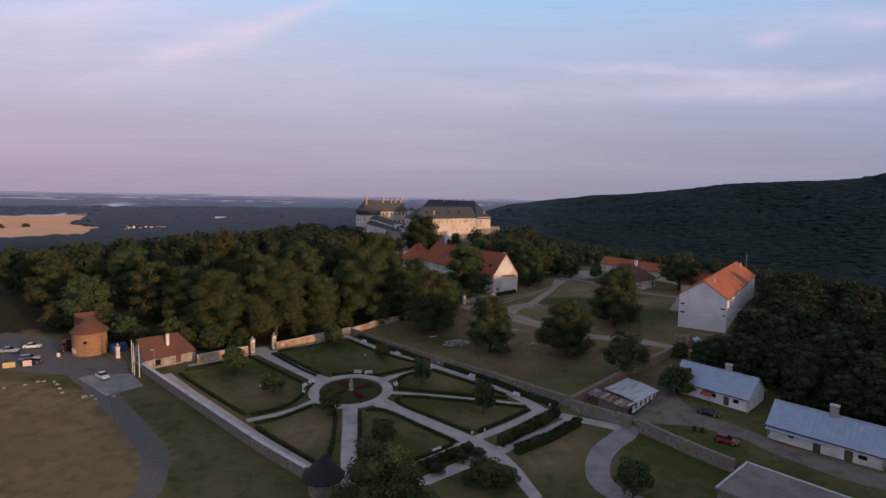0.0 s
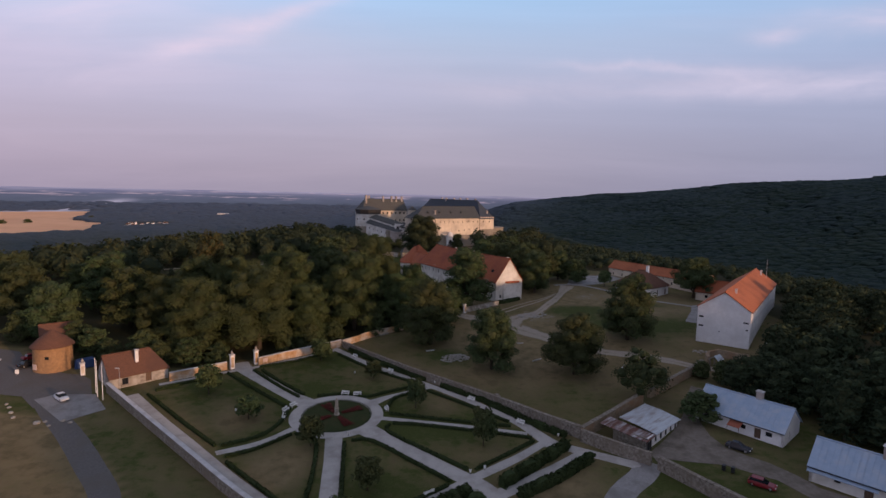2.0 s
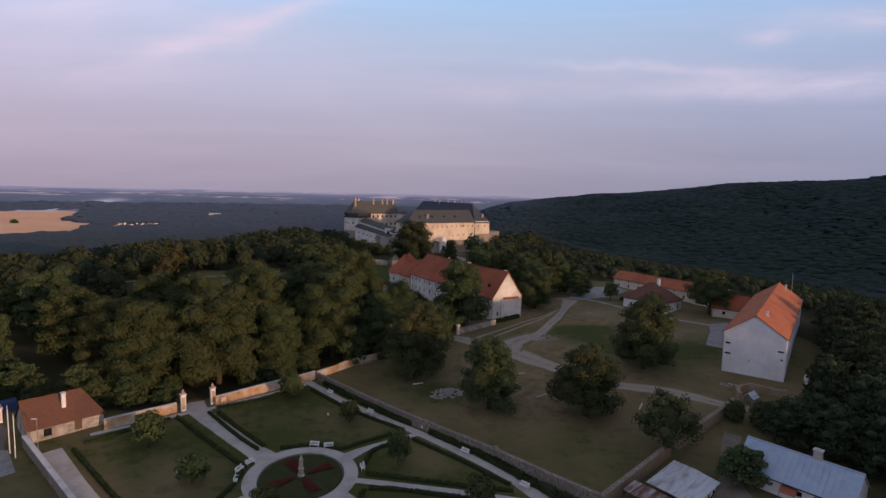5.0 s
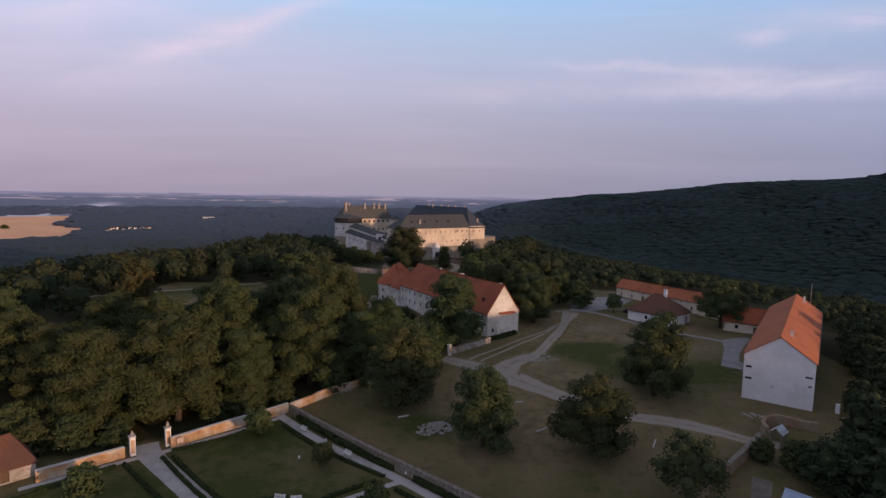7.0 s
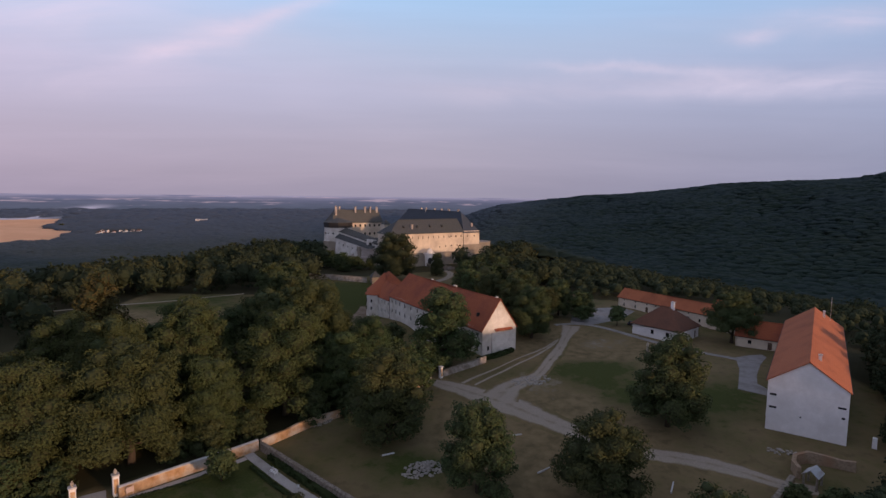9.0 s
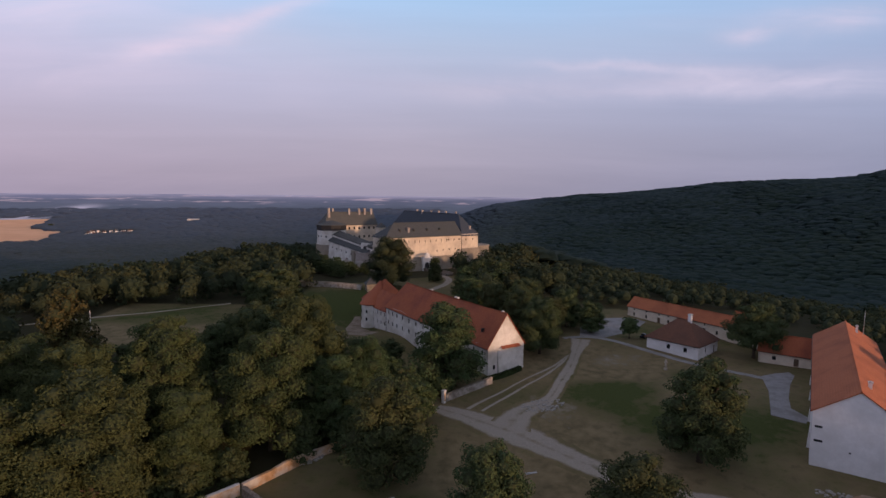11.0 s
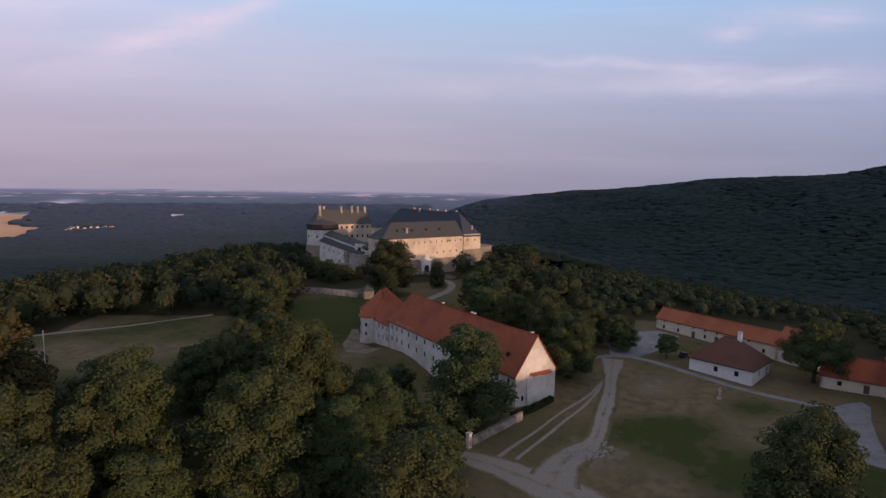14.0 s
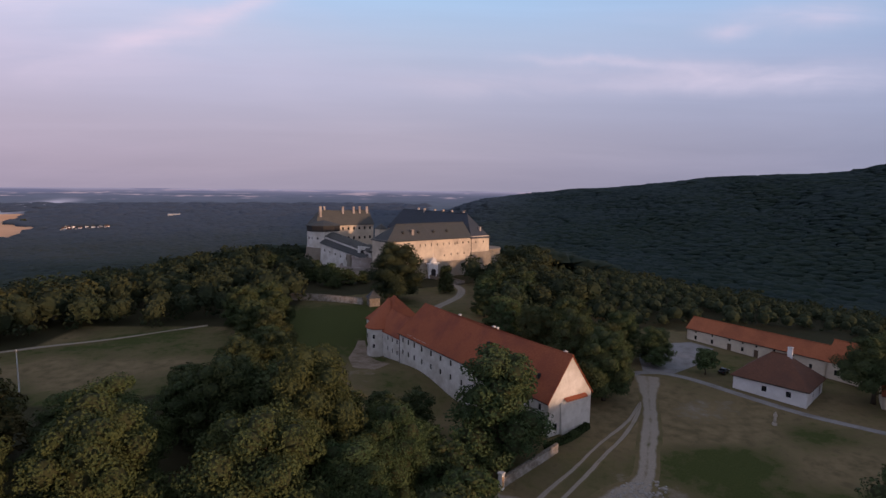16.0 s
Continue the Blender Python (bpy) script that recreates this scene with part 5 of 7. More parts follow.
# the dense wood between garden and manor
near_wood = ((-31, 184, 25, 21, "broad", 0), (-52, 184, 25, 20, "broad", 2), (-54, 163, 24, 21, "broad", 1), (-42.5, 173, 17, 13, "tall", 1), (-68, 158, 21, 19, "broad", 3), (-14, 199, 18, 14, "broad", 2), (-89, 210, 25, 14.5, "cone", 0),
             (-66, 178, 23, 18, "broad", 0), (-80, 164, 19, 17, "broad", 2), (-27, 199, 27.5, 18, "broad", 3), (-20, 190, 17, 13, "tall", 0), (-60, 200, 21, 19, "broad", 1), (-82, 186, 20, 18, "broad", 3), (-96, 172, 19, 17, "broad", 0), (-110, 160, 16, 15, "broad", 1),
             (-112, 186, 19, 17, "broad", 2), (-128, 172, 18, 16, "broad", 3), (-126, 194, 14, 14, "broad", 1), (-74, 212, 11, 12, "broad", 2), (-46, 216, 20, 17, "broad", 0), (-34, 214, 19, 17, "tall", 1), (-56, 222, 14, 14, "broad", 3), 
             (-142, 186, 18, 16, "broad", 0), (-52, 240, 15, 14, "broad", 2), (-45, 248, 15, 13, "broad", 0), (-160, 170, 18, 16, "broad", 3), (-160, 196, 15, 15, "broad", 1))
for x, y, h, w, kd, vr in near_wood:
    close = -85 < x < -10 and y < 205
    w *= 1.04
    olive = (int(x * 7 + y * 3) % 3) == 0 or kd == "cone" or (close and y < 190)
    tree(x, y, h, w, kd, vr, "tall olive-tinted woodland tree behind the garden wall" if olive else "tall dark green woodland tree behind the garden wall", ("leaf_rust" if kd == "cone" else "leaf_olive") if olive else "leaf", 26000 if close else 8000, 0.0134 if close else 0.0225, group="wood behind the garden")
for x, y, h, w in ((-16, 217, 11, 11), (-25, 222, 10, 10), (-5, 203, 9.5, 10), (-9, 211, 9, 9), (-28, 234, 7, 8), (-11, 228, 9.5, 9.5), (-19, 229, 8, 8)):
    tree(x, y, h, w, "broad", int(h) % 4, "bushy tree in the manor's front yard", group="manor trees", count=2600, size=0.036)
tree(-3.0, 195.0, 9.5, 12.5, "spread", 0, "pale olive bushy tree beside the meadow track", "leaf_olive", group="manor trees", count=4600, size=0.03)
for x, y, h, w in ((-62, 284, 14, 14), (-55, 276, 14, 13), (-71, 299, 15, 14), (-60, 301, 13, 13), (-52, 264, 12, 12), (-66, 312, 14, 13)):
    tree(x, y, h, w, "broad", int(h + x) % 4, "leafy tree between the meadow and the manor lawn", group="manor trees", count=4600, size=0.028)
for x, y, h, w in ((-57, 378, 9, 10), (-47, 381, 8, 10), (-66, 386, 9.5, 11), (-40, 385, 6.5, 8), (-52, 372, 6, 8)):
    tree(x, y, h, w, "broad", int(h + x) % 4, "bushy tree below the castle's outwork", group="castle trees", count=2600, size=0.036)
tree(-67, 246, 6.5, 10, "spread", 1, "low spreading tree at the meadow's edge", group="manor trees", count=2600, size=0.04)
# undergrowth along the garden wall
for x, y, h, w in ((-92, 150, 9, 9), (-86, 147, 7, 7), (-80, 151, 9, 9), (-74, 148, 7, 7), (-68, 151, 8, 8), (-61, 153, 6, 6.5), (-47, 165, 7, 7), (-41, 168, 8, 8), (-35, 174, 7, 7), (-24, 181, 8, 8), (-17, 186, 8, 8), (-100, 154, 9, 9), (-72, 158, 9, 8), (-48, 174, 9, 9), (-60, 172, 10, 9), (-118, 158, 9, 9)):
    tree(x, y, h, w, "broad", int(h + x) % 4, "dark bushy undergrowth between wood and garden wall", "leaf", 2600, 0.036, "wall undergrowth", "bush", sink=h * 0.12)
tree(-92.0, 188.0, 15.0, 7.0, "cone", 1, "slim dark spruce at the edge of the wood", "leaf_wood", group="wood behind the garden")
# castle forecourt
tree(-21.5, 345.0, 25.0, 25.5, "broad", 1, "big round tree below the castle front", "leaf_wood", group="castle trees")
tree(0.0, 363.0, 12.5, 8.0, "tall", 1, "slim dark tree beside the castle gate", group="castle trees", count=2600, size=0.036)
for x, y, h, w in ((15, 332, 13, 12), (22, 346, 14, 13), (29, 361, 13, 13), (24, 320, 12, 12), (33, 341, 14, 13), (13, 317, 11, 11), (38, 374, 13, 12), (22, 374, 9, 9), (30, 327, 12, 12), (17, 360, 9, 9)):
    tree(x, y, h, w, "broad", int(h + x) % 4, "leafy tree on the slope beside the castle road", group="castle trees", count=2600, size=0.036)
# small garden trees
for x, y, h, w in ((-26.0, 114.8, 6.6, 5.2), (7.3, 117.2, 8.4, 5.0), (-7.2, 132.5, 7.4, 4.6), (-19.3, 148.5, 5.2, 4.4), (-41.7, 124.1, 5.6, 5.6), (-12.7, 101.2, 6.4, 5.2), (-54.8, 134.0, 7.6, 6.0), (-35.3, 159.0, 6.6, 5.6)):
    tree(x, y, h, w, "ball", int(x) % 2, "young round-crowned tree on the garden lawn", count=1400, size=0.055, group="garden trees", name="garden_tree")
tree(-8.8, 74.0, 14.5, 15.5, "broad", 2, "olive leafy tree below the garden tower", "leaf_olive", group="garden trees")
for x, y, h, w in ((6.5, 90.5, 4.2, 6.4), (9.6, 89.5, 3.6, 5.0), (3.6, 89.8, 2.4, 3.0), (30, 86, 7, 6), (5.5, 98.5, 2.2, 3.0), (2.5, 97, 2.0, 2.6), (-2, 92.5, 2.2, 3.0)):
    tree(x, y, h, w, "ball", 1, "dense shrub at the garden's lower end", "leaf_wood" if x < 0 else "leaf", 2200, 0.045, "garden shrubs", "shrub")
for x, y, h, w in ((53.2, 127.4, 6.4, 9.0), (58, 131, 5.0, 6.5), (67, 146, 6, 6), (63, 150, 4.5, 5)):
    tree(x, y, h, w, "broad", 0, "grey-green bush by the lane", count=1500, size=0.06, group="lane bushes", name="bush")
# trees close behind the granary
for i in range(20):
    along, off = 2 + i * 3.5, 9 + (i * 7 % 11) * 1.1
    x, y = 83.7 + 0.565 * along + 0.825 * off, 167.8 + 0.825 * along - 0.565 * off
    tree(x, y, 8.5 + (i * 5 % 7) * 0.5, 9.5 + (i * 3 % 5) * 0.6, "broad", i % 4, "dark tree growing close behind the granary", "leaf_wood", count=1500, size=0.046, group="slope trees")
# trees on the slope east of the granary, their leaf colour darkened for shade
rnd = random.Random(5)
for i in range(46):
    x, y = 100 + rnd.random() * 75, 92 + rnd.random() * 150
    if x < np.interp(y, [92, 150, 170, 245], [92, 103, 104, 150]):
        continue
    h = rnd.uniform(13, 18) if x < 122 else rnd.uniform(9, 12)
    tree(x, y, h, h * rnd.uniform(0.8, 1.0), "broad", i % 4, "dark slope tree, by the granary or added out of view for shade", "leaf_wood", count=1500, size=0.046, group="slope trees", sink=1.0)
for i, (x, y) in enumerate(((68, 139.5), (73, 133.5), (78, 127), (77, 118.5), (82, 112), (86.5, 106), (91, 100), (95, 93), (75, 142), (81, 134), (86, 121), (92, 110))):
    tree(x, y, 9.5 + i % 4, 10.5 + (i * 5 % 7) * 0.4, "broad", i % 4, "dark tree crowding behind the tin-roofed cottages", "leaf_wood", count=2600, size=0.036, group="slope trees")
for x, y in ((84, 126), (90, 118), (86, 110), (94, 132), (82, 138), (92, 145), (88, 100), (98, 106), (80, 146)):
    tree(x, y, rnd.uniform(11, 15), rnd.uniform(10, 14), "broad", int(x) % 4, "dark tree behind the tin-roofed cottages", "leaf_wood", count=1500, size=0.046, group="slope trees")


# unseen wood, added on the sun's side to shade the granary end
for i in range(26):
    x, y = 104 + rnd.random() * 50, 40 + rnd.random() * 75
    tree(x, y, rnd.uniform(17, 22), rnd.uniform(14, 18), "broad", i % 4, "dark slope tree, by the granary or added out of view for shade", "leaf_wood", count=1500, size=0.046, group="slope trees")


# more trees out of view, added to keep sun off walls and cottages
for i in range(34):
    x, y = 78 + rnd.random() * 70, -10 + rnd.random() * 76
    tree(max(x, y + 12), y, rnd.uniform(18, 23), rnd.uniform(14, 18), "broad", i % 4, "dark slope tree, by the granary or added out of view for shade", "leaf_wood", count=1500, size=0.046, group="slope trees")
for i in range(9):
    x, y = -96 + i * 5.5 + rnd.uniform(-2, 2), 436 - i * 5.2 + rnd.uniform(-4, 4)
    tree(x, y, rnd.uniform(6.5, 8.5), rnd.uniform(8, 11), "broad", i % 4, "bushy tree at the castle's outer wall", count=1600, size=0.045, group="castle trees")


# ---- woods as one mass ----
def scatter(rnd, x0, x1, y0, y1, step, keep):
    out = []
    y = y0
    while y < y1:
        x = x0
        while x < x1:
            px, py = x + rnd.uniform(-0.42, 0.42) * step, y + rnd.uniform(-0.42, 0.42) * step
            if keep(px, py):
                out.append((px, py))
            x += step
        y += step * 0.87
    return out


def mass_of_crowns(name, spots, label, seed, material="leaf_wood", hmin=9, hmax=17, leaves=215, olive=0.8):
    rnd = random.Random(seed)
    tmpl = []
    for k in range(5):
        lb = lobes_of(random.Random(k + 40), "broad" if k else "spread")
        kl = [(0, 0, 0.56, 0.28, 0.34)] + [(x_, y_, z_, r_ * 1.25, q_ * 1.25) for x_, y_, z_, r_, q_ in lb[13:91:7]]
        kc = Geo()
        for x_, y_, z_, r_, q_ in kl[:1] + kl[2::3]:
            kc.rings([[(x_ + 0.82 * r_ * math.sin(e) * math.cos(2 * math.pi * i / 6 + e), y_ + 0.82 * r_ * math.sin(e) * math.sin(2 * math.pi * i / 6 + e), z_ + 0.82 * q_ * math.cos(e)) for i in range(6)] for e in (2.3, 1.5, 0.8, 0.15)])
        lc = leaf_cloud(random.Random(k), kl, leaves, 0.066, 0.80)
        tmpl.append((np.array(lc.v), np.array(lc.f), np.array(kc.v), kc.f))
    V, Fc, T, S, n0 = [], [], [], [], 0
    for i, (x, y) in enumerate(spots):
        lv, lf, kv, kf = tmpl[rnd.randrange(5)]
        h, w, a = rnd.uniform(hmin, hmax), rnd.uniform(0.95, 1.35), rnd.uniform(0, 6.28)
        tone = rnd.random() ** 3 * olive
        c, s = math.cos(a), math.sin(a)
        z0 = on_ground(x, y) - 1.5
        for slot, (vv, ff) in enumerate(((lv, lf.tolist()), (kv, kf))):
            S += [slot] * len(ff)
            q = np.stack([(vv[:, 0] * c - vv[:, 1] * s) * h * w + x, (vv[:, 0] * s + vv[:, 1] * c) * h * w + y, vv[:, 2] * h + z0], 1)
            V.append(q)
            T.append(np.full(len(q), tone, np.float32))
            Fc += [tuple(j + n0 for j in f) for f in ff]
            n0 += len(q)
    me = bpy.data.meshes.new(name)
    me.from_pydata(np.concatenate(V).tolist(), [], Fc)
    me.attributes.new("tone", "FLOAT", "POINT").data.foreach_set("value", np.concatenate(T))
    me.materials.append(M[material])
    me.materials.append(M["leaf_deep"])
    me.polygons.foreach_set("material_index", S)
    tagged(new(name, me), label, "woods", kind="stuff")


def keep_mid(x, y):
    if y < 235 or np.hypot(x, y - 60) > 560 or (y < 258 and x > -52) or (x > 58 and on_ground(x, y) > -16) or (x < -40 and x > -100 and 395 < y < 462):
        return False
    if inside(np.array([x]), np.array([y]), [(-150, 268), (-134, 240), (-97, 228), (-60, 238), (-48, 262), (-40, 250), (60, 232), (130, 232), (118, 300), (66, 310), (50, 300), (26, 330), (40, 400), (52, 450), (-20, 530), (-105, 520), (-106, 440), (-62, 425), (-64, 330), (-66, 296), (-86, 308)])[0]:
        return False
    az = math.degrees(math.atan2(x, y - 60))
    return -52 < az < 45


wood_rnd = random.Random(11)
mid_spots = scatter(wood_rnd, -420, 420, 236, 640, 10.6, keep_mid)
mid_spots += [(14 + i * 4.5, 383 + i * 6 + wood_rnd.uniform(-3, 3)) for i in range(5)] + [(30 + i * 5, 345 + i * 10) for i in range(5)] + [(22 + i * 6, 312 + (i % 3) * 9) for i in range(7)]
thicket = scatter(wood_rnd, 58, 240, 236, 420, 7.6, lambda x, y: on_ground(x, y) > -17 and y > 300 - 0.0 * x and not inside(np.array([x]), np.array([y]), [(50, 236), (140, 236), (128, 262), (96, 312), (60, 300)])[0] or (x > 132 and on_ground(x, y) > -30 and y > 200))
mass_of_crowns("thicket", thicket, "low dark thicket on the slope behind the service range", 6, hmin=6.0, hmax=8.8, leaves=45, olive=0.0, material="leaf_wood")
mass_of_crowns("woods", mid_spots, "dense dark green deciduous woods round the castle hill", 3)


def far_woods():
    """The forest on the long hill and down to the lowland: uneven rounded crowns, close together."""
    rs = np.random.RandomState(8)
    seg, levels = 7, ((1.0, 0.0), (0.98, 0.45), (0.66, 0.82))
    tmpl = []
    for k in range(8):
        p = []
        for rad, z in levels:
            for i in range(seg):
                a = 2 * math.pi * (i + 0.5 * (z > 0.4)) / seg
                p.append((math.cos(a) * rad * rs.uniform(0.62, 1.28), math.sin(a) * rad * rs.uniform(0.62, 1.28), z + rs.uniform(-0.16, 0.16)))
        p.append((rs.uniform(-0.2, 0.2), rs.uniform(-0.2, 0.2), 1.0 + rs.uniform(-0.05, 0.1)))
        tmpl.append(np.array(p))
    tri = []
    for j in range(len(levels) - 1):
        for i in range(seg):
            a, b = j * seg + i, j * seg + (i + 1) % seg
            tri += [(a, b, b + seg), (a, b + seg, a + seg)]
    top = (len(levels) - 1) * seg
    tri += [(top + i, top + (i + 1) % seg, top + seg) for i in range(seg)]
    tri = np.array(tri)
    # trees stand closer where they are near
    spots = []
    for r0, r1, step in ((470, 760, 9.5), (760, 1150, 11.5), (1150, 1700, 16.0), (1700, 2500, 26.0), (2500, 3350, 42.0)):
        gx, gy = np.meshgrid(np.arange(-r1, r1, step), np.arange(0, r1 + 60, step))
        gx = (gx + rs.uniform(-0.48, 0.48, gx.shape) * step).ravel()
        gy = (gy + rs.uniform(-0.48, 0.48, gy.shape) * step).ravel()
        r, az = np.hypot(gx, gy - 60), np.degrees(np.arctan2(gx, gy - 60))
        crest = np.interp(az, [-20, 5, 11, 22, 30, 38, 50], [2700, 2400, 2300, 2100, 1950, 1800, 1600])
        ok = (r >= r0) & (r < r1) & (np.abs(az) < 54) & ~inside(gx, gy, FIELD) & ((az < 0) | (r < crest * 1.04)) & ((r > 545) | (gx > 40) | (gx < -180) | (gy > 530))
        # clearings by the village
        ok &= ~((np.abs(az + 30.9) < 1.7) & (np.abs(r - 2080) < 80))
        spots.append(np.stack([gx[ok], gy[ok], np.full(ok.sum(), step)], 1))
    sp = np.concatenate(spots)
    n = len(sp)
    z0 = height(sp[:, 0], sp[:, 1])
    rad = sp[:, 2] * rs.uniform(0.72, 1.18, n)
    tall = rs.uniform(12.4, 14.6, n) + 2.5 * np.sin(sp[:, 0] * 0.021) * np.sin(sp[:, 1] * 0.017)
    kind_of = rs.randint(0, 8, n)
    base = np.stack(tmpl)[kind_of]
    cap = rad * rs.uniform(0.34, 0.60, n)
    V = np.empty_like(base)
    V[:, :, 0] = base[:, :, 0] * rad[:, None] + sp[:, 0, None]
    V[:, :, 1] = base[:, :, 1] * rad[:, None] + sp[:, 1, None]
    V[:, :, 2] = base[:, :, 2] * cap[:, None] + (z0 + tall - cap)[:, None]
    # the skirts reach down between the crowns
    V[:, :seg, 2] = (z0 + tall - cap - 2.2)[:, None]
    F = (tri[None] + (np.arange(n) * base.shape[1])[:, None, None]).reshape(-1, 3)
    me = bpy.data.meshes.new("far_woods")
    me.from_pydata(V.reshape(-1, 3).tolist(), [], F.tolist())
    az, r = np.degrees(np.arctan2(sp[:, 0], sp[:, 1] - 60)), np.hypot(sp[:, 0], sp[:, 1] - 60)
    # painted in: a darker tone for the hill's shade, blue for lowland haze
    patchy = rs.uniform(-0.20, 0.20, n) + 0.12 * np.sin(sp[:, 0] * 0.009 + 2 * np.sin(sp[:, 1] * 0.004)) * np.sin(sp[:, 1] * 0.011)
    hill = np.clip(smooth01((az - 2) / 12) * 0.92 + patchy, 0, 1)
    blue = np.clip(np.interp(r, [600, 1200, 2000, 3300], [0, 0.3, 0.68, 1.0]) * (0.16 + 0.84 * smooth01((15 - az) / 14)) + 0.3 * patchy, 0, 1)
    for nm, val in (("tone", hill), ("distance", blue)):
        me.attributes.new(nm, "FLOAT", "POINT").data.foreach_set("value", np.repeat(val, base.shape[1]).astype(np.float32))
    me.polygons.foreach_set("use_smooth", [True] * len(me.polygons))
    # normals bent upwards to soften the shade between the leafy crowns
    nrm = np.stack([base[:, :, 0] * 0.30, base[:, :, 1] * 0.30, np.ones(base.shape[:2])], -1).reshape(-1, 3)
    nrm += rs.uniform(-0.10, 0.10, nrm.shape)
    me.normals_split_custom_set_from_vertices((nrm / np.linalg.norm(nrm, axis=1)[:, None]).tolist())
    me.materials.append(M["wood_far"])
    tagged(new("far_woods", me), "endless dark forest canopy over hill and lowland", "woods", kind="stuff")


FIELD = [(1e3 * a, 1e3 * b) for a, b in ((-1.029, 1.536), (-1.187, 1.754), (-1.23, 1.883), (-1.43, 2.01), (-1.667, 2.494), (-2.555, 1.535), (-1.524, 0.94))]
far_woods()


# ---- paths, roads and yards ----
GRAVEL = "pale grey gravel garden path"
C = (-23.9, 127.7)


def ring_path():
    g, rows_ = Geo(), []
    for i in range(65):
        a = 2 * math.pi * i / 64
        rows_.append([(C[0] + r * math.cos(a), C[1] + r * math.sin(a), on_ground(C[0] + r * math.cos(a), C[1] + r * math.sin(a)) + 0.085) for r in (7.25, 8.6, 10.0)])
    g.rings(rows_, close=False, caps=False)
    single("ring_path", g, "gravel", "pale gravel ring path round the flower bed", "path", kind="structure")


ring_path()
strip("gate_path", [(-55.5, 153.5), (-52.6, 149.8), (-44, 142.6), (-31.5, 132.8)], lambda t: 4.2 - 0.3 * t + (2.6 * max(0, t - 0.8) * 2), "gravel", GRAVEL, seed=1)
strip("lower_path", [(-22.6, 119.5), (-20.2, 108), (-18.0, 96.5), (-15.6, 84)], 3.4, "gravel", GRAVEL, seed=2)
strip("diagonal_path", [(-16.8, 122.4), (-6, 113.6), (4.5, 105.2)], lambda t: 4.6 - 1.0 * min(1, t * 2.5), "gravel", GRAVEL, seed=3, lift=0.075)
strip("west_path", [(-31.5, 121.3), (-36, 115.2), (-42.5, 110.3)], 1.7, "gravel", GRAVEL, seed=4, lift=0.075)
strip("north_path", [(-17.2, 134.4), (-13.5, 138.4), (-6.5, 143.2), (-3.5, 144.6)], lambda t: 3.0 - 1.6 * min(1, t * 3), "gravel", GRAVEL, seed=5, lift=0.075)
strip("narrow_path", [(-14.6, 127.3), (-8.6, 126.6), (7.5, 124.2), (16.5, 122.6)], lambda t: 1.5, "gravel", GRAVEL, seed=6, lift=0.065)
strip("wall_path_east", [(-33.5, 168.0), (-31.0, 165.6), (-21.6, 157.3), (-3.5, 144.2), (13.2, 129.6), (21.0, 118.6)], lambda t: 1.9 + 1.7 * max(0, t - 0.72) * 3, "gravel", GRAVEL, seed=7)
strip("wall_path_west", [(-71.0, 130.4), (-57, 118.6), (-42, 106.6), (-28.8, 96.0), (-22.5, 91)], 3.6, "gravel", GRAVEL, seed=8)
strip("wall_path_north", [(-68, 137.0), (-56, 147.4), (-50, 152.0), (-33.5, 166.5)], 1.2, "gravel", GRAVEL, seed=9, lift=0.06)
strip("hedge_path_inner", [(20.0, 120.0), (13, 112.8), (4.5, 105.4), (-4, 97.6), (-12, 90)], 2.0, "gravel", GRAVEL, seed=10, lift=0.08)
strip("hedge_path_outer", [(27.0, 115.6), (17.5, 107.6), (8.5, 100.8), (0, 93.6), (-9, 86)], 2.9, "gravel", GRAVEL, seed=11, lift=0.085)
strip("cross_path", [(3.6, 106.0), (8.0, 101.6), (11.5, 95.0), (14.5, 86)], lambda t: 4.0 - 1.8 * t, "gravel", GRAVEL, seed=12, lift=0.09)
strip("shed_path", [(20.5, 119.2), (27.0, 115.4), (35.5, 110.4)], 2.6, "gravel", GRAVEL, seed=13, lift=0.07)
strip("curving_drive", [(37.6, 111.5), (34.8, 107.4), (31.3, 104.0), (28.4, 99.9), (26.6, 94.8), (26.4, 90.2), (28.6, 86.2), (33.5, 82.5), (40, 80)], lambda t: 4.6 - 0.6 * t, "paving", "pale curving drive below the outbuilding", seed=14)
# asphalt lane and car park
strip("lane", [(-92, 131), (-83.5, 122.5), (-73.2, 113.8), (-60.4, 102.2), (-53.4, 95.0), (-49.8, 88.0), (-48, 80), (-49, 60), (-54, 40)], 4.4, "asphalt", "narrow grey asphalt lane through dry grass", "road", lift=0.06, seed=15)
patch("car_park", [(-128, 128), (-104, 126.5), (-92, 126.0), (-86, 121.5), (-77.5, 127.5), (-84, 136.6), (-88, 139), (-92, 139), (-104, 143), (-112, 150), (-128, 152)], "asphalt", "grey asphalt car park", "road", 0.05)
patch("parking_pad", [(-76.5, 116.8), (-71.8, 123.4), (-78.2, 129.6), (-86.0, 128.2), (-88.5, 125.0)], "paving", "pale concrete parking pad", "pavement", 0.08)
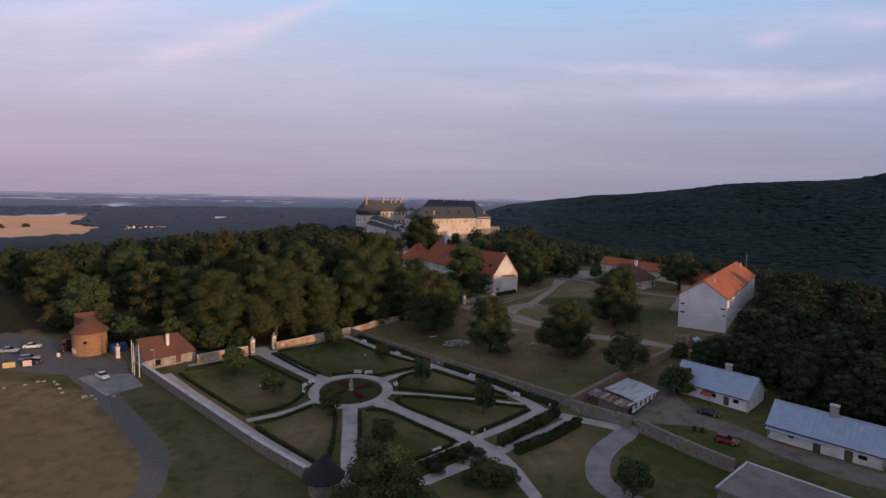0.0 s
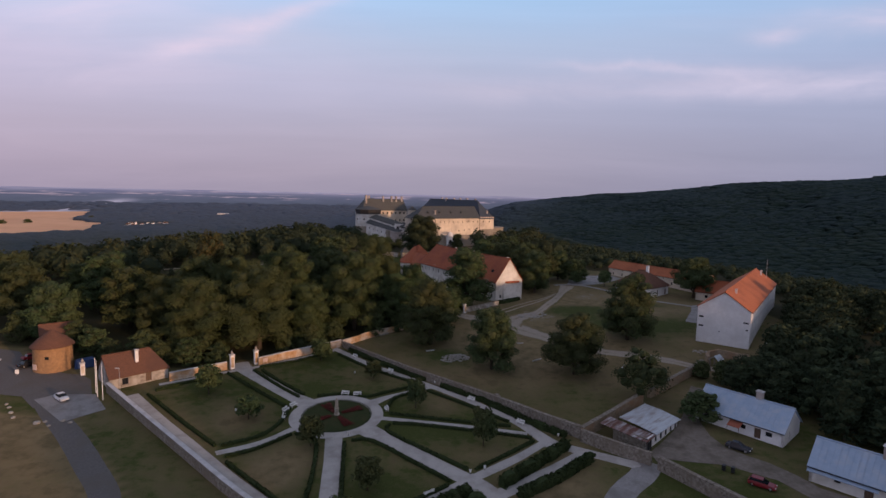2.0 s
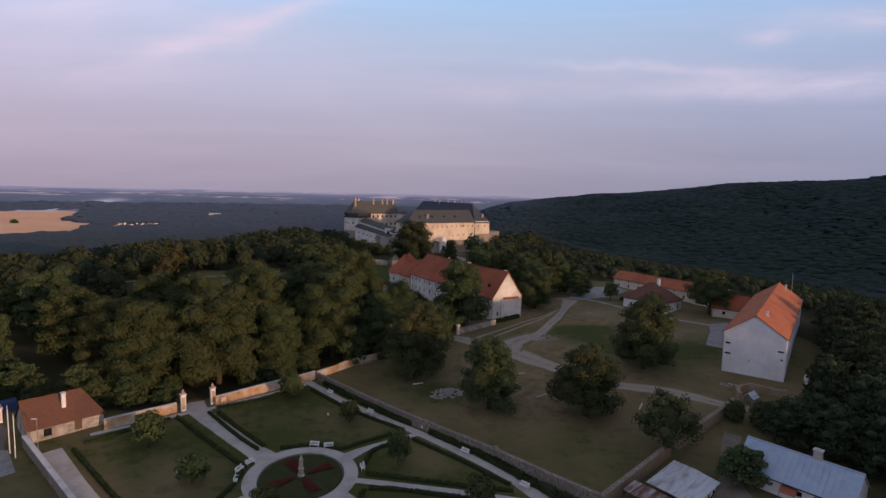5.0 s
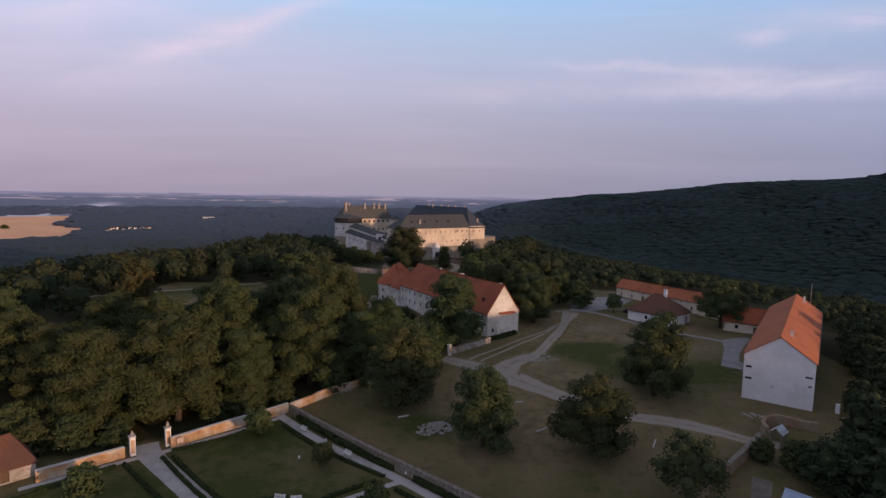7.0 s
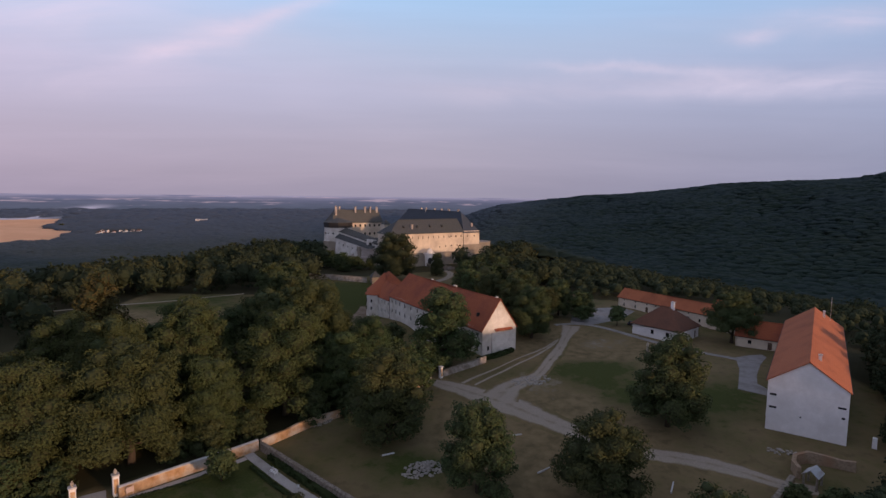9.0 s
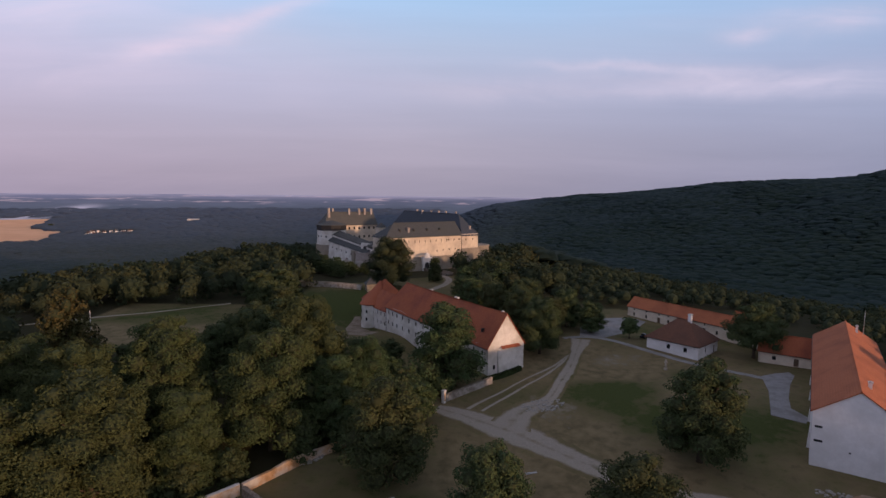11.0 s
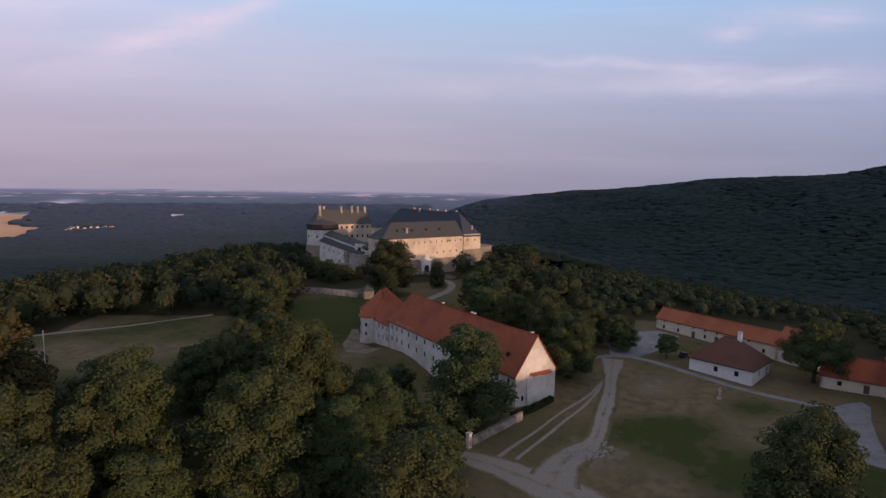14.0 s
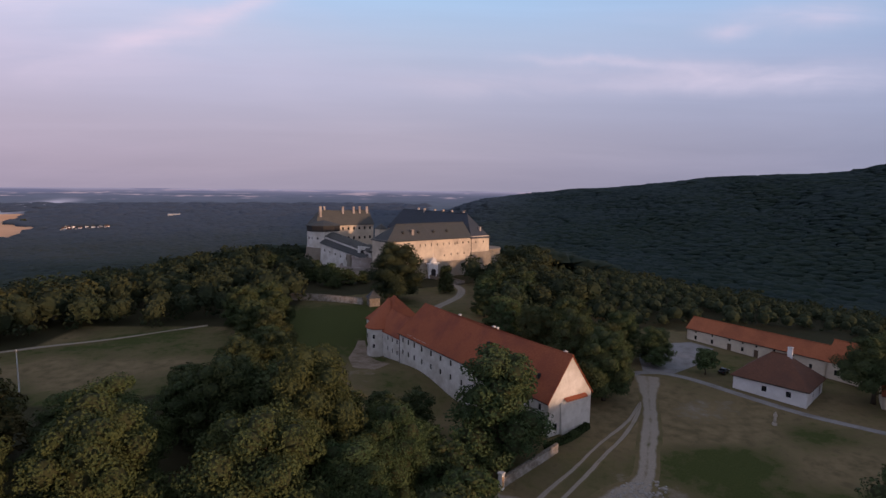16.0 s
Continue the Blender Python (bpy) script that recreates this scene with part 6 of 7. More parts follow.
# tracks on the meadow
TRACK = "dusty pale gravel track across dry grass"
strip("meadow_track", [(69.5, 154.6), (65.0, 156.6), (62.0, 159.3), (56.3, 163.0), (49.2, 166.0), (42.4, 168.6), (36, 174), (31.2, 179), (26.8, 183.6), (20.2, 190.2), (11.0, 196.4), (2.2, 201.4)], lambda t: float(np.interp(t, [0, 0.1, 0.3, 0.5, 0.66, 0.8, 0.92, 1], [3.0, 3.4, 4.4, 4.8, 6.4, 8.6, 5.6, 3.4])), "dirt", TRACK, "track", seed=21, rough_edge=0.5)
strip("manor_track", [(18.5, 193.5), (22.6, 200.0), (28.7, 205.6), (34.5, 216.3), (40.8, 230.5), (46.2, 244.6), (49.4, 254.8)], lambda t: float(np.interp(t, [0, 0.12, 0.25, 0.5, 0.8, 1], [8.0, 5.2, 3.0, 3.4, 3.0, 6.0])), "dirt", TRACK, "track", seed=22, lift=0.08, rough_edge=0.5)
for k, line in enumerate(([(9.4, 200.8), (17.5, 209.8), (25.8, 219.2), (35.3, 229.6), (41.5, 238)], [(13.0, 200.2), (21.5, 210.4), (30.4, 220.9), (38.3, 232.0), (42.4, 239)])):
    strip("wheel_rut", line, 0.75, "dirt", "worn wheel rut in the grass", "track", seed=23 + k, lift=0.06, rough_edge=0.3)
strip("yard_walk", [(44, 256), (52, 257.8), (59.5, 254.0), (70.5, 240.0), (78, 231), (87.5, 221.5), (93, 215.0)], 2.3, "paving", "pale paved walk round the yard", "path", seed=25)
patch("yard_paving", [(50, 258), (57, 256), (62, 259.5), (67, 263), (74, 270), (80, 278), (76, 284.5), (62, 282), (54, 272)], "paving", "grey paved yard before the service range", "pavement", 0.06)
patch("granary_paving", [(89.7, 220.8), (95, 223.2), (99.2, 224.1), (98.9, 221.0), (92.5, 213.0), (86.6, 204.2), (83.6, 198.6), (84.5, 193.6), (82.1, 191.1), (77.2, 195.6), (80.5, 201.5), (84.9, 209.5)], "paving", "pale paved strip beside the granary", "pavement", 0.09)
patch("manor_forecourt", [(-19.6, 276.5), (-23.5, 280.6), (-27.3, 286.7), (-28.5, 293), (-29.9, 300.5), (-32.2, 300), (-32.5, 293.3), (-33.3, 284.1), (-30.5, 273.6), (-23.8, 270.4)], "dirt", "bare dusty ground below the corner tower", "pavement", 0.06)
strip("castle_road", [(-12.5, 300), (-9.0, 318), (-5.0, 332), (0.8, 344), (6, 356), (7.5, 372), (3.5, 386)], 3.6, "dirt", "pale road winding up to the castle gate", "road", seed=26)
strip("meadow_path", [(-150, 261), (-128, 275), (-113, 282.5), (-101, 289.5), (-92, 297), (-84, 302.5)], 1.5, "dirt", "sandy path along the far meadow", "track", seed=27, rough_edge=0.4)
# lane yard before the tin-roofed houses
patch("lane_yard", [(39, 111), (41, 112.5), (45, 111.5), (50.3, 110.4), (53.5, 108), (57, 105.3), (59, 101), (61.5, 96.7), (65.5, 90.8), (70, 86.5), (80, 78), (84, 82), (72.6, 92.9), (67.7, 98.5), (62.5, 103), (61.2, 106.3), (58.5, 110.8), (55.5, 113.8), (53.5, 116.5), (52.5, 121), (53, 127), (55, 133), (58.5, 139), (61, 143), (58.5, 145), (55, 139), (51, 130.5), (48.2, 126), (46, 123), (42, 118.5), (38.6, 115)], "yard", "dusty lane between the walls and cottages", "road", 0.06)


# ---- garden ----
def bed_cross():
    c = thing("flower_bed", "round lawn bed with a cross of red flowers", "flower bed", pose(*C, 0))
    g = Geo()
    rings_ = []
    for r, z in ((7.25, 0.02), (7.1, 0.16), (6.9, 0.18), (4.5, 0.20), (2.0, 0.22), (0.01, 0.22)):
        rings_.append([(r * math.cos(2 * math.pi * i / 48), r * math.sin(2 * math.pi * i / 48), on_ground(C[0] + r * math.cos(2 * math.pi * i / 48), C[1] + r * math.sin(2 * math.pi * i / 48)) + z) for i in range(48)])
    part("lawn", g.rings(rings_, caps=False), "lawn", c)
    rnd_ = random.Random(4)
    for k in range(4):
        f = Geo()
        a0 = radians(38 + 90 * k)
        for _ in range(420):
            r = rnd_.uniform(1.3, 5.9)
            s = (rnd_.random() - 0.5) * (0.35 + r * 0.36)
            x, y = r * math.cos(a0) - s * math.sin(a0), r * math.sin(a0) + s * math.cos(a0)
            z = on_ground(C[0] + x, C[1] + y) + 0.24 + rnd_.random() * 0.18
            q, b = rnd_.uniform(0.10, 0.2), rnd_.uniform(0, 3)
            f.face((x - q * math.cos(b), y - q * math.sin(b), z), (x + q * math.sin(b), y - q * math.cos(b), z + 0.05), (x + q * math.cos(b), y + q * math.sin(b), z), (x - q * math.sin(b), y + q * math.cos(b), z + 0.06))
        part("flowers", f, "petal", c, "wedge of dark red bedding flowers")
    kerb = Geo().rings([[(r * math.cos(2 * math.pi * i / 64), r * math.sin(2 * math.pi * i / 64), on_ground(C[0] + r * math.cos(2 * math.pi * i / 64), C[1] + r * math.sin(2 * math.pi * i / 64)) + z) for i in range(65)] for r, z in ((7.5, 0.05), (7.5, 0.17), (7.3, 0.17))], close=False, caps=False)
    part("edging", kerb, "hedge", c)


bed_cross()
# the statue on its pedestal: one plain mesh
z0 = on_ground(*C)
prof = [(0.62, 0.1), (0.62, 0.45), (0.5, 0.5), (0.42, 0.6), (0.42, 1.45), (0.55, 1.55), (0.55, 1.7), (0.36, 1.75), (0.33, 2.0), (0.38, 2.5), (0.30, 2.95), (0.36, 3.25), (0.28, 3.45), (0.13, 3.52), (0.12, 3.6), (0.17, 3.72), (0.17, 3.86), (0.1, 3.98), (0.02, 4.0)]
single("statue", Geo().lathe(prof, 14), "statue", "pale stone statue on a pedestal in the flower bed", "statue", pose(*C, z0))


def leafy_box(g, rnd_, p0, p1, width, high, dens=26, size=0.22):
    """Leaf sprays over a clipped hedge between two points."""
    a, b = Vector(p0), Vector(p1)
    d = b - a
    L_ = d.length
    d.normalize()
    nn = Vector((-d.y, d.x))
    for _ in range(int(L_ * dens)):
        s, w = rnd_.random() * L_, rnd_.uniform(-1, 1) * width / 2
        side = rnd_.random()
        hh = high * rnd_.uniform(0.9, 1.1) if side < 0.5 else high * rnd_.random()
        if side >= 0.5:
            w = math.copysign(width / 2, w) * rnd_.uniform(0.9, 1.12)
        x, y = a.x + d.x * s + nn.x * w, a.y + d.y * s + nn.y * w
        z = on_ground(x, y) + hh
        t = Vector((rnd_.uniform(-1, 1), rnd_.uniform(-1, 1), rnd_.uniform(-1, 1))).normalized() * size * rnd_.uniform(0.5, 1.2)
        u = Vector((rnd_.uniform(-1, 1), rnd_.uniform(-1, 1), rnd_.uniform(-1, 1))).normalized() * size * rnd_.uniform(0.5, 1.2)
        p = Vector((x, y, z))
        g.face(p - t, p - u, p + t, p + u)


def hedge(name, pts, width, high, label, seed, dens=26, size=0.2, lumpy=0.06, group="garden hedges"):
    rnd_ = random.Random(seed)
    g = Geo()
    line = smooth_line(pts, 1.0)
    rows_ = []
    for i, (x, y) in enumerate(line):
        x0, y0 = line[max(i - 1, 0)]
        x1, y1 = line[min(i + 1, len(line) - 1)]
        d = Vector((x1 - x0, y1 - y0)).normalized()
        nn = Vector((-d.y, d.x))
        w = width / 2 * (1 + rnd_.uniform(-lumpy, lumpy) * 2)
        h = high * (1 + rnd_.uniform(-lumpy, lumpy) * 2)
        if i in (0, len(line) - 1):
            w, h = w * 0.8, h * 0.9
        z = on_ground(x, y)
        rows_.append([(x + nn.x * q, y + nn.y * q, z + hz) for q, hz in ((-w, -0.1), (-w * 1.02, h * 0.6), (-w * 0.8, h), (w * 0.8, h), (w * 1.02, h * 0.6), (w, -0.1))])
    g.rings(rows_, close=True, caps=True)
    for p, q in zip(line, line[1:]):
        leafy_box(g, rnd_, p, q, width, high, dens, size)
    return single(name, g, "hedge", label, "hedge", group=group)


LOW = "low clipped dark green hedge edging a lawn"
low_lines = [
    [(-50.2, 149.3), (-41, 141.0), (-34.5, 135.8)], [(-49.4, 151.6), (-41.0, 157.5), (-35.0, 164.2)], [(-31.5, 163.4), (-21.5, 154.8), (-7.5, 145.6)], [(-30.5, 136.6), (-24, 138.4), (-19.2, 137.2), (-15.5, 139.6), (-8.8, 144.2)], [(-33.8, 137.2), (-42, 144.0), (-48.2, 149.9)],
    [(-55.6, 146.2), (-46, 138.4), (-34.6, 129.6)], [(-34.8, 128.6), (-34.8, 123.6), (-37, 117.4), (-42.6, 112.8)], [(-43.6, 112.6), (-55, 121.4), (-67.4, 131.4)], [(-66.8, 133.4), (-62, 139.2), (-56.6, 145.4)],
    [(-31.0, 118.8), (-36.0, 112.6), (-40.2, 109.2)], [(-39.4, 107.6), (-31, 100.8), (-23.5, 94.4)], [(-22.0, 95.4), (-23.2, 106), (-25.6, 116.6), (-30.2, 119.0)],
    [(-19.8, 116.4), (-17.8, 105), (-15.6, 93.2)], [(-18.6, 117.2), (-14.6, 117.4), (-5, 109.6), (1.2, 104.4)], [(0.8, 103.4), (-6, 97.2), (-13.5, 90.4)],
    [(-12.0, 124.4), (-11.8, 121.2), (-3, 114.0), (4.2, 108.4)], [(5.6, 108.6), (12, 114.4), (17.4, 119.6)], [(17.2, 120.8), (7.5, 122.6), (-6, 124.6), (-11.4, 124.8)],
    [(-12.6, 129.0), (-8, 128.4), (7.5, 126.0), (13.4, 125.4)], [(13.0, 127.2), (4, 134.8), (-5.2, 141.8)], [(-6.4, 141.8), (-12.4, 137.0), (-13.6, 130.2)],
]
for i, ln in enumerate(low_lines):
    hedge("low_hedge", ln, 0.65, 0.48, LOW, 30 + i)
hedge("tall_hedge", [(9.8, 103.4), (16, 109.8), (23.6, 117.6)], 1.7, 1.6, "tall dense dark hedge between two paths", 71, 60, 0.28, 0.12)
hedge("tall_hedge", [(12.6, 100.6), (19.8, 106.2), (27.2, 112.8)], 1.5, 1.4, "tall uneven hedge beside the outer path", 72, 60, 0.32, 0.14)
hedge("tall_hedge", [(-5.0, 93.8), (0.5, 98.6), (4.4, 101.8)], 1.6, 1.2, "tall dense dark hedge between two paths", 73, 60, 0.32, 0.14)
hedge("wall_hedge", [(-29.0, 166.6), (-19.2, 158.0), (-6.0, 148.0)], 1.0, 0.9, "dark ivy hedge at the foot of the stone wall", 74, 40, 0.28, 0.14)
hedge("wall_hedge", [(-2.0, 144.8), (8.0, 137.0), (16.0, 128.6), (24.0, 121.4)], 1.2, 1.0, "dark ivy hedge at the foot of the stone wall", 75, 40, 0.28, 0.16)
hedge("wall_hedge", [(14.5, 217.4), (20.5, 221.6), (25.5, 226.4)], 1.2, 1.1, "rough shrubs along the manor gable foot", 76, 50, 0.3, 0.2)


def bench(x, y, ang):
    th = thing("garden_bench", "white painted garden bench on gravel", "bench", turn(x, y, on_ground(x, y) + 0.07, ang), "garden benches")
    for k in range(3):
        part("seat_slat", Geo().box(-0.95, -0.25 + k * 0.17, 0.42, 0.95, -0.11 + k * 0.17, 0.46), "bench", th)
    for k in range(3):
        part("back_slat", Geo().box(-0.95, 0.30 + k * 0.03, 0.55 + k * 0.15, 0.95, 0.34 + k * 0.03, 0.67 + k * 0.15), "bench", th)
    for sx in (-0.8, 0.8):
        part("end_frame", Geo().box(sx - 0.05, -0.26, 0, sx + 0.05, -0.18, 0.42).box(sx - 0.05, 0.24, 0, sx + 0.05, 0.32, 0.42).box(sx - 0.05, 0.28, 0.42, sx + 0.05, 0.42, 1.0).box(sx - 0.05, -0.3, 0.60, sx + 0.05, 0.34, 0.66), "bench", th)


for x, y, a in ((-24.2, 137.9, -6), (-21.3, 137.6, 10), (-34.2, 131.0, 62), (-35.2, 128.6, 75), (-34.6, 125.6, 100), (-13.6, 130.8, -70), (-26.6, 161.4, -40), (-15.6, 152.6, -40), (5.2, 137.2, -40), (15.4, 126.6, -42), (-2.4, 100.6, -140)):
    bench(x, y, a)


def bin_post(x, y, name="litter_bin", label="small pale litter bin on a post", h=0.9):
    th = thing(name, label, "bin", pose(x, y, on_ground(x, y)), "garden bins")
    part("post", Geo().lathe([(0.05, -0.1), (0.05, h)], 8), "dark", th)
    part("basket", Geo().lathe([(0.16, h * 0.45), (0.21, h), (0.17, h), (0.14, h * 0.5)], 10), "bench", th)


for x, y in ((-45.4, 126.4), (-24.4, 150.6), (-20.8, 157.0), (-3.6, 146.2), (22.5, 121.2), (20.2, 117.0), (7.2, 108.6), (4.6, 107.2), (-19.6, 119.2)):
    bin_post(x, y)


# ---- walls ----
def masonry(name, pts, high, thick, material, label, coping=None, cop_w=None, seed=0, drop=0.5, uneven=0.0, step=2.5, top=None):
    """A wall along a line; its head follows the ground in short lengths."""
    rnd_ = random.Random(seed)
    line = smooth_line(pts, step)
    if len(pts) == 2:
        line = smooth_line(pts, step)
    th = thing(name, label, "wall", kind="structure")
    rows_, cops = [], []
    for i, (x, y) in enumerate(line):
        x0, y0 = line[max(i - 1, 0)]
        x1, y1 = line[min(i + 1, len(line) - 1)]
        d = Vector((x1 - x0, y1 - y0)).normalized()
        nn = Vector((-d.y, d.x))
        z = on_ground(x, y)
        h = high(i / (len(line) - 1)) if callable(high) else high
        hz = (z + h if top is None else top(i / (len(line) - 1))) + rnd_.uniform(-uneven, uneven)
        t = thick / 2 * (1 + rnd_.uniform(-0.05, 0.05))
        rows_.append([(x + nn.x * q, y + nn.y * q, zz) for q, zz in ((-t * 1.1, z - drop), (-t, hz), (t, hz), (t * 1.1, z - drop))])
        c = (cop_w or thick + 0.2) / 2
        cops.append([(x + nn.x * q, y + nn.y * q, zz) for q, zz in ((-c, hz + 0.002), (-c, hz + 0.10), (0, hz + 0.2), (c, hz + 0.10), (c, hz + 0.002))])
    part("masonry", Geo().rings(rows_), material, th)
    if coping:
        for a, b in zip(cops, cops[1:]):
            part("coping_stone", Geo().rings([a, [tuple(Vector(p).lerp(Vector(q), 0.988)) for p, q in zip(a, b)]]), coping, th)
    return th


masonry("garden_wall_west", [(-76.4, 131.2), (-45.0, 106.3), (-24.2, 89.6)], 2.1, 0.6, "stone", "long grey stone garden wall with pale coping", "coping", 0.85, 1)
tw = thing("garden_tower", "small round stone garden tower with a dark cone roof", "tower", pose(-20.4, 86.2, on_ground(-20.4, 86.2)))
part("wall", Geo().lathe([(2.5, -1), (2.35, 3.0), (2.5, 3.1), (2.1, 3.1)], 24), "stone", tw)
part("roof", Geo().lathe([(3.5, 2.6), (3.5, 2.75), (1.9, 4.5), (0.08, 6.2)], 24), "slate_dark", tw)
OCHRE = "low ochre plastered wall with worn patches"
masonry("gate_wall_west", [(-66.8, 139.4), (-56.9, 148.7)], 2.0, 0.6, "ochre_old", OCHRE, "coping", 0.8, 2)
masonry("gate_wall_east", [(-50.3, 152.8), (-42.8, 160.0), (-32.2, 169.6)], 2.0, 0.6, "ochre_old", OCHRE, "coping", 0.8, 3)
masonry("wood_wall", [(-31.8, 170.0), (-22.7, 180.0), (-14.6, 186.4), (-6.0, 194.0), (1.4, 201.6)], lambda t: 1.9 - 0.4 * t, 0.6, "ochre_old", "crumbling ochre wall running into the wood", None, seed=4, uneven=0.18)
STONE = "old grey rubble stone wall"
masonry("garden_wall_east", [(-31.4, 169.4), (-14.3, 155.2), (10.6, 135.4), (27.0, 120.9)], lambda t: 1.5 + 1.0 * t, 0.7, "stone", STONE, "stone", 0.85, 5, uneven=0.03)
part("pier", Geo().box(-0.5, -0.5, -0.6, 0.5, 0.5, 2.6, 0.05), "stone", masonry("pier_wall", [(10.4, 136.0), (11.6, 135.1)], 2.3, 0.9, "stone", STONE, None, seed=6, step=0.6), at=turn(11, 135.5, on_ground(11, 135.5), -38))
masonry("upper_wall", [(27.0, 120.6), (38.4, 131.2), (44.0, 136.5)], 2.4, 0.8, "stone_warm", "ochre-brown rubble stone wall above the lane", "stone", 0.9, 7, uneven=0.05)
masonry("lane_wall", [(46.5, 139.0), (52.0, 143.6), (65.6, 155.6)], lambda t: 2.0 + 0.3 * t, 0.8, "stone_warm", "ochre-brown rubble stone wall above the lane", "stone", 0.9, 8, uneven=0.08)
masonry("ruined_wall", [(68.4, 158.2), (69.6, 162.0), (73.0, 163.0), (79.5, 159.6)], lambda t: 2.2 - 0.4 * t, 0.7, "stone_warm", "broken low stone wall by the granary", None, seed=9, uneven=0.2)
masonry("shed_wall", [(26.8, 119.8), (32.0, 115.0), (37.4, 110.6)], 2.4, 0.6, "stone", STONE, "stone", 0.75, 10)
masonry("drive_wall", [(38.3, 109.4), (43.5, 101.8), (49.6, 92.8)], 2.3, 0.7, "stone", STONE, "stone", 0.9, 11, uneven=0.06)
masonry("yard_wall", [(4.6, 205.2), (16.6, 216.6)], lambda t: 1.7, 0.5, "dirty_shaded_white", "stained white plaster yard wall, darkened for shade", "stone", 0.7, 12)
masonry("castle_garden_wall", [(-74, 346), (-54, 344.5), (-35.0, 338.5)], 2.6, 0.7, "dirty_shaded_white", "long weathered pale wall below the castle", "stone", 0.9, 13)
kiosk = thing("gate_lodge", "tiny stone lodge with a pyramid roof", "lodge", turn(-30.5, 337.5, on_ground(-30.5, 337.5), 20))
part("wall", Geo().box(-2.2, -2.2, -1, 2.2, 2.2, 3.4), "stone", kiosk)
part("roof", Geo().rings([[(-2.7, -2.7, 3.3), (2.7, -2.7, 3.3), (2.7, 2.7, 3.3), (-2.7, 2.7, 3.3)], [(-0.1, -0.1, 6.2), (0.1, -0.1, 6.2), (0.1, 0.1, 6.2), (-0.1, 0.1, 6.2)]]), "slate", kiosk)


def pillar(x, y, h=3.6, w=0.95, ang=41, label="white gate pillar with a stone urn", urn=True, group="gate pillars"):
    th = thing("gate_pillar", label, "pillar", turn(x, y, on_ground(x, y), ang), group)
    part("shaft", Geo().box(-w / 2, -w / 2, -0.5, w / 2, w / 2, h), "white", th)
    part("panel", Geo().box(-w / 2 + 0.15, -w / 2 - 0.03, 0.5, w / 2 - 0.15, -w / 2, h - 0.5), "ochre_old", th)
    part("cap", Geo().box(-w / 2 - 0.14, -w / 2 - 0.14, h, w / 2 + 0.14, w / 2 + 0.14, h + 0.22, 0.05), "coping", th)
    if urn:
        part("urn", Geo().lathe([(0.14, h + 0.2), (0.1, h + 0.32), (0.3, h + 0.62), (0.26, h + 0.86), (0.1, h + 0.95), (0.12, h + 1.1), (0.02, h + 1.25)], 12), "statue", th)


pillar(-55.9, 149.6)
pillar(-51.2, 153.6)
pillar(4.0, 204.4, 2.9, 0.8, 45, "white yard gate pillar", False)
pillar(0.2, 201.0, 2.6, 0.7, 45, "white yard gate pillar", False)
pillar(-87.6, 139.0, 2.8, 0.9, 41, "white pillar beside the car park", True)
single("notice_board", Geo().box(-0.6, -0.06, 0.9, 0.6, 0.0, 1.9).box(-0.5, -0.03, 0, -0.42, 0.03, 0.9).box(0.42, -0.03, 0, 0.5, 0.03, 0.9), "pink", "pale notice board by the garden gate", "notice board", turn(-48.6, 153.3, on_ground(-48.6, 153.3), 44))

